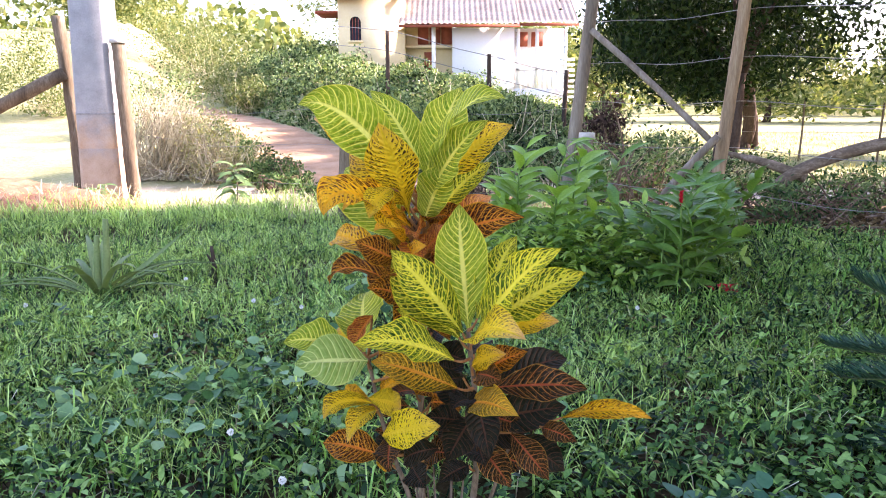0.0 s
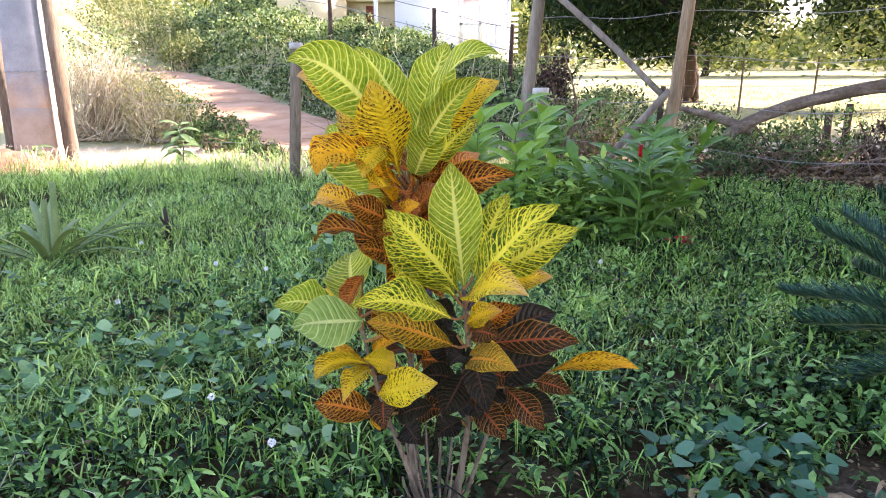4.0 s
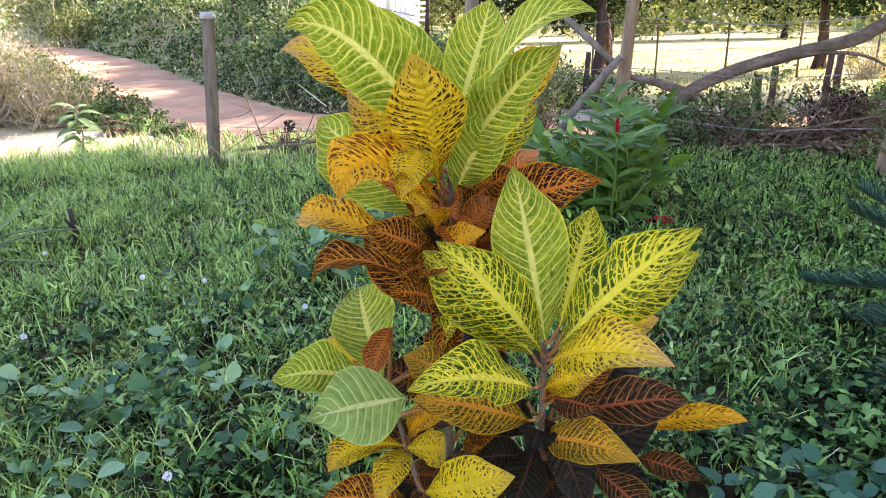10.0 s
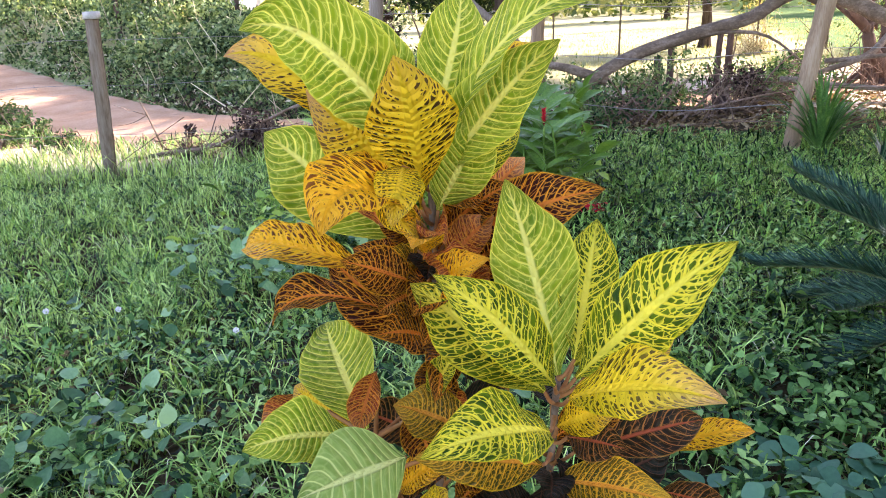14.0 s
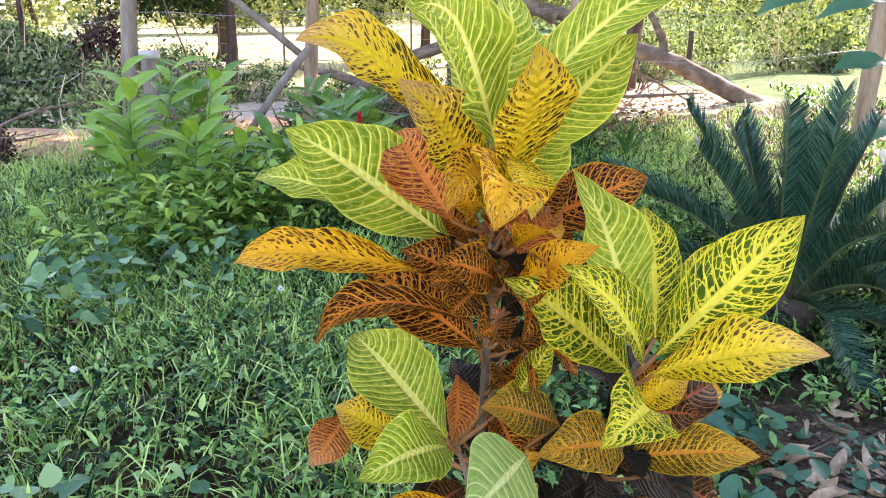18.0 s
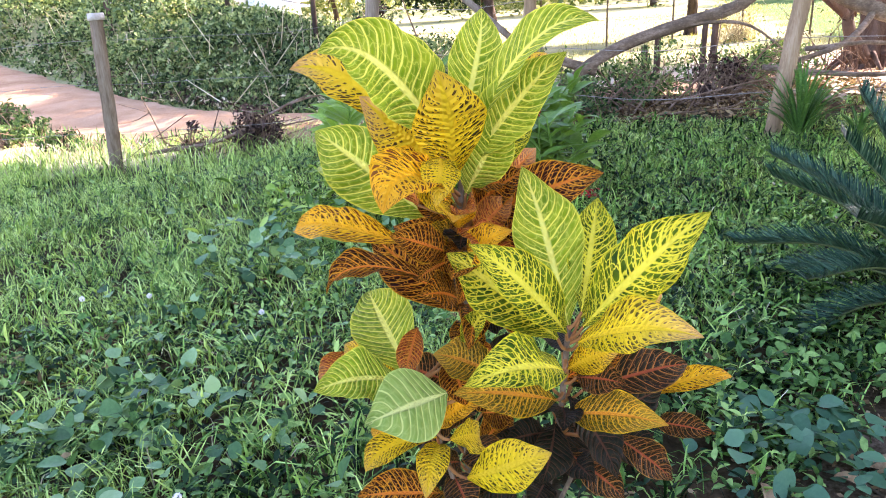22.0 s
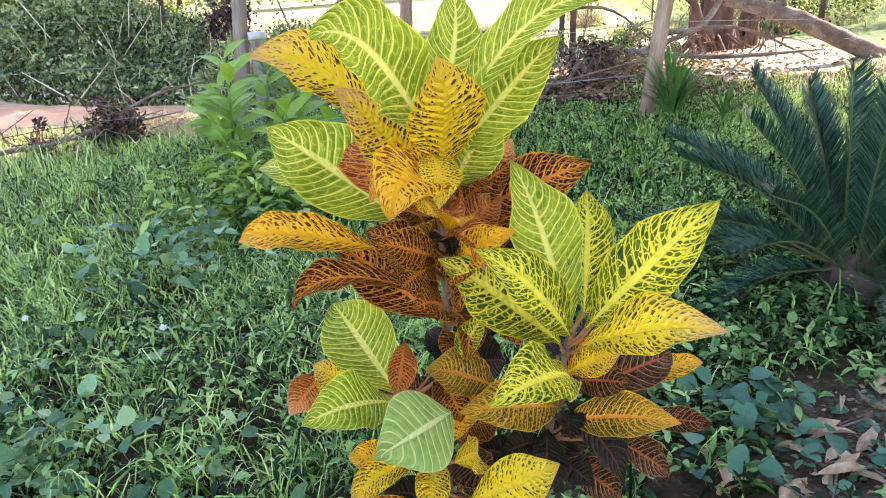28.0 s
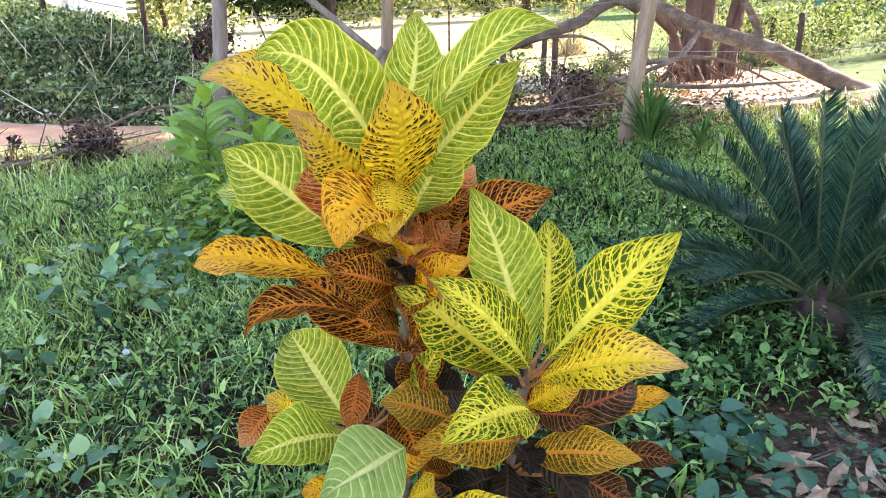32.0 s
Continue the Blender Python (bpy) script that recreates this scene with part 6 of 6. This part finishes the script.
def grass(name, label, x, y, height, width, mat, lean=0.5):
    """Blades that arch over to their tips."""
    n = len(x)
    z = ground_z(x, y) - 0.01
    a = RNG.uniform(0, 2 * np.pi, n)
    h = height * RNG.uniform(0.45, 1.25, n)
    bend = lean * h * RNG.uniform(0.3, 1.3, n)
    d = np.stack([np.cos(a), np.sin(a), 0 * a], 1)
    twist = a + RNG.normal(size=n) * 0.5
    s = np.stack([-np.sin(twist), np.cos(twist), 0 * a], 1) * (width * RNG.uniform(0.6, 1.3, n))[:, None]
    p = np.stack([x, y, z], 1)
    up = np.array((0, 0, 1.0))
    c1 = p + up * (h * 0.50)[:, None] + d * (bend * 0.22)[:, None]
    c2 = p + up * (h * 0.82)[:, None] + d * (bend * 0.62)[:, None]
    e = p + up * (h * (0.95 - 0.30 * np.clip(bend / np.maximum(h, 1e-4), 0, 1.3)))[:, None] + d * (bend * 1.1)[:, None]
    v = np.stack([p - s * 0.4, p + s * 0.4, c1 - s * 0.5, c1 + s * 0.5, c2 - s * 0.36, c2 + s * 0.36, e], 1).reshape(-1, 3)
    i = np.arange(n)[:, None] * 7
    t = np.concatenate([i + [0, 1, 3], i + [0, 3, 2], i + [2, 3, 5], i + [2, 5, 4], i + [4, 5, 6]], 1).reshape(-1, 3)
    return tagged(part(name, tri_mesh(name, v, t, mat)), label, "grass", kind="stuff")


def clump(x, y):
    """Uneven clumps about a hand across, with gaps between them."""
    v = 0.0
    for k in range(7):
        a, f, p = 2.399 * k, 17.0 + 5.3 * k, 1.7 * k * k
        v = v + np.sin(f * (x * math.cos(a) + y * math.sin(a)) + p + 1.5 * np.sin(4.1 * x + 3.7 * y + k))
    return ss(-2.2, 2.0, v)


def patchy(x, y, f=1.0):
    return 0.5 + 0.25 * np.sin(2.3 * f * x + 1.7 * np.sin(1.9 * f * y)) + 0.25 * np.sin(2.9 * f * y - 1.1 * f * x + 2)


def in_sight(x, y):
    """The part of the garden inside the camera's view; the rest is sown more thinly."""
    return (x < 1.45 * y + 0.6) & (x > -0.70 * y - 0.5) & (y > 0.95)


def spread(n, x0, x1, y0, y1, power=1.0):
    """Places in the garden, thinned where the soil lies open and cut off outside the camera's view."""
    y = y0 + (y1 - y0) * RNG.uniform(0, 1, n) ** power
    x = RNG.uniform(x0, x1, n)
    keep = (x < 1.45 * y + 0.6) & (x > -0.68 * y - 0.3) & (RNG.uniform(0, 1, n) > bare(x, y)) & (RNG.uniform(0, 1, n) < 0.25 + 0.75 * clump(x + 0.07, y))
    return x[keep], y[keep]


def tufts(n, each, x0, x1, y0, y1, r):
    y = y0 + (y1 - y0) * RNG.uniform(0, 1, n) ** 1.15
    x = RNG.uniform(x0, x1, n)
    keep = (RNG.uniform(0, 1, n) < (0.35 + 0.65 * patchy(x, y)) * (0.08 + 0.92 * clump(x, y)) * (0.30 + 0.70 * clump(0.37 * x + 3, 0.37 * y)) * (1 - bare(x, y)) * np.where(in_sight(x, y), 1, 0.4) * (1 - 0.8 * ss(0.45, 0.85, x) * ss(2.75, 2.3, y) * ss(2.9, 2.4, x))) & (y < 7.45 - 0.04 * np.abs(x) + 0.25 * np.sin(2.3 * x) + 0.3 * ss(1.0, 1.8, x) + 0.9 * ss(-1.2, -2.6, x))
    x, y = np.repeat(x[keep], each), np.repeat(y[keep], each)
    return x + RNG.normal(size=len(x)) * r, y + RNG.normal(size=len(x)) * r


x, y = tufts(45000, 10, -6.5, 6.5, -3.0, 8.0, 0.028)
grass("lawn_grass", "uneven tufted green lawn grass", x, y, (0.062 + 0.05 * patchy(x, y, 2)) * (1 + 0.35 * ss(2.5, 4.5, y)), 0.0048, GRASS, 1.15)
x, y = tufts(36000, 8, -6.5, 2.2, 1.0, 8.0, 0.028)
# Lighter blades kept to the left and back; sky light painted by colour.
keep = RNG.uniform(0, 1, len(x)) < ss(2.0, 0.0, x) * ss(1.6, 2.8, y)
grass("pale_grass", "short grass coloured lighter for the open sky on the left", x[keep], y[keep], 0.135, 0.0046, LIGHTENED_GRASS, 0.95)
# Coarse blades that fill the garden outside the camera's view.
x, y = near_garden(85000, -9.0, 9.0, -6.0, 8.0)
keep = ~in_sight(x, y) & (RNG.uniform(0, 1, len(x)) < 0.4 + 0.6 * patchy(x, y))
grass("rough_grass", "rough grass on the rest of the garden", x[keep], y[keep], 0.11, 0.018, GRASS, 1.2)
# The lightened colour again, to brighten the lawn farther back.
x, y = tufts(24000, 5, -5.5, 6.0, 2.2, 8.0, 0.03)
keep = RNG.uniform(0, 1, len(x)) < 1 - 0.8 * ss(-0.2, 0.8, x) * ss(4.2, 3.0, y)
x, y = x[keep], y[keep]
grass("fine_grass", "fine short grass between the tufts", x, y, 0.09, 0.0050, LIGHTENED_GRASS, 1.0)
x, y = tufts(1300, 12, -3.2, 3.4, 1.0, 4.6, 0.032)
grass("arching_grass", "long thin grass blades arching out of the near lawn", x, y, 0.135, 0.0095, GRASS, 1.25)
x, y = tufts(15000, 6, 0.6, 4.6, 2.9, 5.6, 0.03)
grass("fine_grass", "fine yellow-green grass before the fence", x, y, 0.10, 0.0048, LIGHTENED_GRASS, 1.0)
x, y = tufts(600, 6, -3.2, 1.2, 2.2, 5.2, 0.05)
grass("arching_grass", "pale thin grass blades arching out of the lawn", x, y, 0.16, 0.0045, LIGHTENED_GRASS, 1.2)
x, y = spread(3600, -4.5, 4.5, 1.6, 8.0)
grass("tall_grass", "taller grass blades standing out of the lawn", x, y, 0.19, 0.0055, GRASS, 0.9)
x, y = spread(1100, -3.5, 3.5, 1.1, 6.5)
grass("straw_blades", "dry straw-coloured blades among the grass", x, y, 0.13, 0.004, DRY, 1.4)
x, y = near_garden(4500, -7.0, 2.5, 7.4, 10.6)
d, far = road_gap(x, y)
keep = d > 1.3
grass("verge_grass", "sun-bleached grass on the road verge", x[keep], y[keep], 0.16, 0.007, DRY, 0.7)
x, y = near_garden(5200, -5.6, 1.2, 6.7, 8.2)
keep = RNG.uniform(0, 1, len(x)) < 0.25 + 0.75 * clump(0.4 * x, 0.4 * y)
grass("fence_grass", "tall green grass along the fence line", x[keep], y[keep], 0.24, 0.007, LIGHTENED_GRASS, 0.9)
x, y = near_garden(5000, -4.0, 0.5, 8.0, 14.0)
d, far = road_gap(x, y)
keep = (d > 1.3) & (d < 1.9) & ~far
grass("roadside_grass", "green grass along the road's edge", x[keep], y[keep], 0.24, 0.010, GRASS, 0.7)
x, y = near_garden(30000, 2.0, 30.0, 7.0, 34.0)
keep = (x / y > 0.2) & (RNG.uniform(0, 1, len(x)) < 0.12 + ss(9, 15, y + 0.3 * (x - 8))) & (RNG.uniform(0, 1, len(x)) < 0.35 + 0.6 * patchy(x, y, 0.3))
grass("pasture_grass", "sunlit pasture grass beyond the fence", x[keep], y[keep], 0.12, 0.014, YELLOWING, 0.8)


def weeds(name, label, x, y, height, leaf_len, petals, mat, round_=1.5, tilt=0.5, points=6, tall=0.5):
    """Low plants: each a stalk with leaves set round it, pointed or rounded."""
    n = len(x)
    z = ground_z(x, y)
    h = height * RNG.uniform(0.3, 1.25, n)
    vs, ts, k0 = [], [], 0
    a0 = RNG.uniform(0, 6.28, n)
    s_ = np.linspace(0, 1, points + 2)[1:-1]
    prof = np.sin(np.pi * s_**0.85) ** 0.8
    m = 2 * points + 3
    for k in range(petals):
        a = a0 + 2.4 * k + RNG.normal(size=n) * 0.3
        ln = leaf_len * RNG.uniform(0.5, 1.25, n)
        up = RNG.normal(size=n) * tilt * 0.6 + 0.15
        d = np.stack([np.cos(a) * np.cos(up), np.sin(a) * np.cos(up), np.sin(up)], 1)
        s = np.stack([-np.sin(a), np.cos(a), RNG.normal(size=n) * 0.35], 1)
        w, L = (ln / round_ / 2)[:, None], ln[:, None]
        b = np.stack([x, y, z + h * (1 - tall * k / max(1, petals - 1))], 1) + d * 0.15 * L
        nrm = np.cross(d, s)
        pts = [b] + [b + d * L * f + s * w * g + nrm * L * (0.10 * g - 0.16 * f * f) for f, g in zip(s_, prof)] + [b + d * L - nrm * L * 0.16]
        pts += [b + d * L * f - s * w * g + nrm * L * (0.10 * g - 0.16 * f * f) for f, g in zip(s_[::-1], prof[::-1])] + [b + d * L * 0.5 - nrm * L * 0.02]
        vs.append(np.stack(pts, 1).reshape(-1, 3))
        i = np.arange(n)[:, None] * m + k0
        ts.append(np.concatenate([i + [q, (q + 1) % (m - 1), m - 1] for q in range(m - 1)], 1).reshape(-1, 3))
        k0 += n * m
    return tagged(part(name, tri_mesh(name, np.concatenate(vs), np.concatenate(ts), mat)), label, "weeds", kind="stuff")


x, y = spread(24000, -4.2, 4.8, 1.0, 6.8, 1.3)
keep = RNG.uniform(0, 1, len(x)) < 0.10 + 0.75 * patchy(x + 3, y, 0.8) * (0.55 + 0.45 * ss(-0.5, 1.0, x))
weeds("low_weeds", "low leafy weeds crowding the lawn", x[keep], y[keep], 0.10, 0.040, 7, WEED, 2.7, 1.0, 3)
x, y = spread(13000, -3.6, 3.6, 1.0, 5.6, 1.1)
keep = RNG.uniform(0, 1, len(x)) < 0.5 + 0.5 * ss(1.8, 3.0, y)
x, y = x[keep], y[keep]
# Blades here take the lightened colour in place of stronger sky light.
skylit_side = RNG.uniform(0, 1, len(x)) < ss(1.9, 0.2, x) * ss(1.7, 2.8, y)
weeds("lance_weeds", "short broad-bladed grass mixed with narrow-leaved weeds", x[~skylit_side], y[~skylit_side], 0.07, 0.068, 5, GRASS, 6.0, 1.6, 2)
weeds("lance_weeds", "broad-bladed grass coloured lighter for the open sky", x[skylit_side][::4], y[skylit_side][::4], 0.085, 0.072, 5, LIGHTENED_GRASS, 6.5, 1.7, 2)
x, y = spread(4600, -2.7, 3.2, 1.0, 3.6, 1.2)
weeds("broad_weeds", "broader leafy weeds in the foreground", x, y, 0.12, 0.040, 9, WEED, 2.2, 0.9, 2, 0.7)
x, y = spread(2100, -2.6, 0.6, 1.2, 4.2)
keep = RNG.uniform(0, 1, len(x)) < 0.04 + np.exp(-(((x + 0.95) / 0.45) ** 2 + ((y - 2.70) / 0.40) ** 2))
weeds("creeper", "grey-green three-leaved creeper over the grass", x[keep], y[keep], 0.13, 0.058, 3, CREEPER, 1.15, 0.8, 6, 0.2)
x, y = spread(1500, -1.4, 1.8, 2.8, 5.6)
keep = RNG.uniform(0, 1, len(x)) < np.exp(-(((x - 0.05) / 0.55) ** 2 + ((y - 3.95) / 0.50) ** 2))
weeds("creeper", "grey-green three-leaved creeper near the ginger", x[keep], y[keep], 0.18, 0.066, 3, CREEPER, 1.15, 0.8, 6, 0.2)
x, y = RNG.normal(0.93, 0.12, 34), RNG.normal(1.80, 0.10, 34)
weeds("creeper", "three-leaved dark green creeper beside the bare soil", x, y, 0.10, 0.056, 3, BROAD, 1.12, 0.5, 6, 0.1)


x, y = RNG.normal(1.45, 0.42, 130), RNG.normal(2.18, 0.24, 130)
keep = (y > 1.62) & (RNG.uniform(0, 1, len(x)) > bare(x, y))
weeds("heart_leaved_weeds", "heart-leaved green weeds round the cycad's foot", x[keep], y[keep], 0.11, 0.038, 6, HEART, 1.25, 0.7, 5, 0.8)
x, y = RNG.normal(1.10, 0.26, 40), RNG.normal(1.54, 0.15, 40)
weeds("soil_seedlings", "sparse round-leaved seedlings on the bare soil", x, y, 0.07, 0.030, 5, BROAD, 1.15, 0.6, 5, 0.7)
x, y = RNG.normal(0.78, 0.34, 330), RNG.normal(4.6, 0.22, 330)
weeds("leafy_weeds", "dense leafy green weeds under the ginger", x, y, 0.36, 0.085, 8, PALE_GINGER, 2.6, 0.7, 4, 0.85)


def litter(n, cx, cy, sx, sy, size, lift=0.015):
    x, y = cx + RNG.normal(size=n) * sx, cy + RNG.normal(size=n) * sy
    p = np.stack([x, y, ground_z(x, y) + lift + RNG.uniform(0, 0.02, n)], 1)
    tagged(part("leaf_litter", tri_mesh("leaf_litter", *leaves_at(p, size, 2.2, 0.85), LITTER)), "dead grey-brown leaves lying on the soil", "leaf litter", kind="stuff")


litter(420, 1.12, 1.50, 0.30, 0.18, 0.018)
litter(360, 0.25, 1.62, 0.35, 0.22, 0.02)
litter(4200, 4.0, 6.1, 1.4, 0.65, 0.06)
litter(900, 1.6, 7.1, 0.8, 0.3, 0.06)
litter(90, 0.92, 2.78, 0.10, 0.08, 0.03)
litter(110, 1.25, 2.0, 0.14, 0.10, 0.025)
litter(260, 0.2, 3.0, 1.4, 1.1, 0.035, 0.06)
litter(140, -1.1, 3.3, 0.25, 0.3, 0.05, 0.05)

def dead_leaf(x, y, ln):
    a = RNG.uniform(0, 6.28)
    z = float(ground_z(x, y)) + 0.02 + 0.1 * ln
    e = np.array((math.cos(a) * ln, math.sin(a) * ln, RNG.normal() * 0.15 * ln))
    v, t, _ = blade(-e / 2, e / 2, ln * RNG.uniform(0.26, 0.42), (RNG.normal() * 0.4, RNG.normal() * 0.4, 1), RNG.normal() * 0.14, RNG.choice([-0.55, 0.8]), 0.12, None, 12, 9, seed=int(1000 * ln))
    tagged(part("dead_leaf", tri_mesh("dead_leaf", v + np.array((x, y, z)), t, CURLED, smooth=True)), "curled dry pale-brown fallen leaf", "dead leaf", "dead leaves on the soil")


for x, y, ln in [(1.29, 3.30, 0.16), (0.10, 2.35, 0.13), (-1.3, 3.3, 0.12), (-0.45, 1.75, 0.09), (-0.2, 1.62, 0.13)]:
    dead_leaf(x, y, ln)
for k in range(44):
    dead_leaf(1.10 + 0.24 * RNG.normal(), 1.53 + 0.12 * RNG.normal(), RNG.uniform(0.05, 0.14))
for k in range(12):
    dead_leaf(0.30 + 0.25 * RNG.normal(), 1.62 + 0.14 * RNG.normal(), RNG.uniform(0.04, 0.10))
for k in range(24):
    # fallen sticks on the open soil
    x, y, a, ln = 1.10 + 0.26 * RNG.normal(), 1.54 + 0.14 * RNG.normal(), RNG.uniform(0, 3.1), RNG.uniform(0.1, 0.3)
    d = np.array((math.cos(a), math.sin(a), 0.02)) * ln / 2
    c = np.array((x, y, float(ground_z(x, y)) + 0.015))
    tagged(part("fallen_stick", tri_mesh("fallen_stick", *tube([c - d, c + RNG.normal(size=3) * 0.012, c + d], [0.004, 0.0035, 0.002], 6, 0.08, 8), LIMB)), "thin dry stick lying on the soil", "stick", "sticks on the soil")


def broad_leaved_shrub():
    o = np.array((3.28, 2.30, float(ground_z(3.28, 2.30))))
    root = thing("broad_leaved_shrub", "tall shrub with very broad dull green leaves", "shrub", o)
    part("stem", tri_mesh("stem", *tube([(0, 0, -0.05), (0.03, 0.02, 0.6), (-0.02, 0.04, 1.05), (0.02, 0.02, 1.5)], [0.018, 0.014, 0.011, 0.006], 8, 0.05, 16), LIMB, smooth=True), root)
    for b, e, w in [((2.98, 2.60, 1.22), (2.54, 2.69, 1.12), 0.17), ((3.10, 2.36, 1.17), (2.70, 2.50, 1.10), 0.13), ((3.26, 2.40, 1.12), (3.10, 2.06, 1.13), 0.15), ((3.22, 2.36, 0.90), (2.99, 2.52, 0.865), 0.17),
                    ((3.20, 2.30, 0.62), (2.72, 2.22, 0.585), 0.16), ((3.20, 2.28, 0.48), (2.84, 2.12, 0.38), 0.15), ((3.30, 2.34, 1.35), (3.12, 2.62, 1.42), 0.15), ((3.32, 2.3, 1.3), (3.66, 2.2, 1.3), 0.16), ((3.3, 2.3, 0.75), (3.62, 2.45, 0.7), 0.16)]:
        b, e = np.array(b) - o, np.array(e) - o
        blade_ob = part("leaf", tri_mesh("leaf", *blade(b, e, w, (-0.2, -0.35, 0.9), 0.10, 0.18, 0.08, None, 14, 9, 0.45)[:2], BROAD, smooth=True), root)
        part("petiole", tri_mesh("petiole", *tube([(0, 0.02, max(0.2, b[2] - 0.10)), (b + (0, 0.02, b[2])) / 2, b], [0.006, 0.005, 0.004], 6, 0, 6), GINGER, smooth=True), blade_ob)


broad_leaved_shrub()


def white_flower(x, y, h):
    z = float(ground_z(x, y))
    root = thing("white_flower", "small white flower head on a thin stalk", "flower", (x, y, z), "white flowers in the lawn")
    part("stalk", tri_mesh("stalk", *tube([(0, 0, 0), (0.01, 0, h / 2), (0, 0.01, h)], [0.0016, 0.0012], 5, 0, 5), GRASS), root)
    u = RNG.normal(size=(90, 3))
    u /= np.linalg.norm(u, axis=1)[:, None]
    fine("head", tri_mesh("head", *leaves_at(u * 0.009 + (0, 0.01, h), 0.008, 2.0), WHITE), root)


for x, y in [(-0.62, 2.05), (-0.95, 3.6), (-0.70, 3.55), (-0.40, 1.75), (-1.25, 3.1), (0.95, 3.5), (-1.5, 4.2), (-0.3, 3.2), (-2.1, 3.6), (0.5, 3.4)]:
    white_flower(x, y, RNG.uniform(0.14, 0.20))


def seedling(x, y, height, n, ln):
    z = float(ground_z(x, y))
    root = thing("seedling", "young dark-leaved seedling at the lawn's edge", "seedling", (x, y, z))
    part("stem", tri_mesh("stem", *tube([(0, 0, 0), (0.03, 0, height / 2), (0, 0, height)], [0.009, 0.004], 6, 0.05, 8), LIMB), root)
    for k in range(n):
        a, f = 2.4 * k, 0.3 + 0.7 * k / n
        b = np.array((0, 0, height * f))
        e = b + ln * np.array((math.cos(a), math.sin(a), RNG.uniform(-0.5, 0.2)))
        part("leaf", tri_mesh("leaf", *blade(b, e, ln * 0.33, (0, -0.3, 1), 0.12, 0.2, 0.05, None, 7, 5)[:2], HEDGE, smooth=True), root)


seedling(-2.3, 8.1, 0.50, 26, 0.22)
seedling(-4.35, 9.25, 0.30, 22, 0.24)
seedling(-4.75, 9.3, 0.25, 14, 0.22)


def earth_heap(cx, cy, rx, ry, high, mat, label):
    """Loose soil thrown up in a low, uneven mound."""
    u, v = np.meshgrid(np.linspace(-1, 1, 36), np.linspace(-1, 1, 26), indexing="ij")
    x, y = cx + rx * u, cy + ry * v
    lift = high * np.clip(1 - u**2 - v**2, 0, 1) ** 1.2 * (1 + 0.25 * np.sin(7 * u + 3 * v) * np.sin(5 * v - 2 * u))
    p = np.stack([x, y, ground_z(x, y) + lift - 0.02 + 0.012 * RNG.normal(size=u.shape)], -1).reshape(-1, 3)
    tagged(part("soil_mound", tri_mesh("soil_mound", p, grid_tris(36, 26), mat, smooth=True)), label, "soil mound")


earth_heap(-5.3, 8.5, 1.9, 1.3, 0.34, RED_SOIL, "mound of loose red earth beside the gate post")
earth_heap(0.75, 7.75, 0.95, 0.50, 0.16, EARTH, "low hump of bare red earth below the fence")
x, y = RNG.uniform(-6.8, -3.6, 620), RNG.uniform(7.4, 9.6, 620)
grass("heap_grass", "dry grass growing through the earth heap", x, y, 0.32, 0.008, DRY, 0.7)
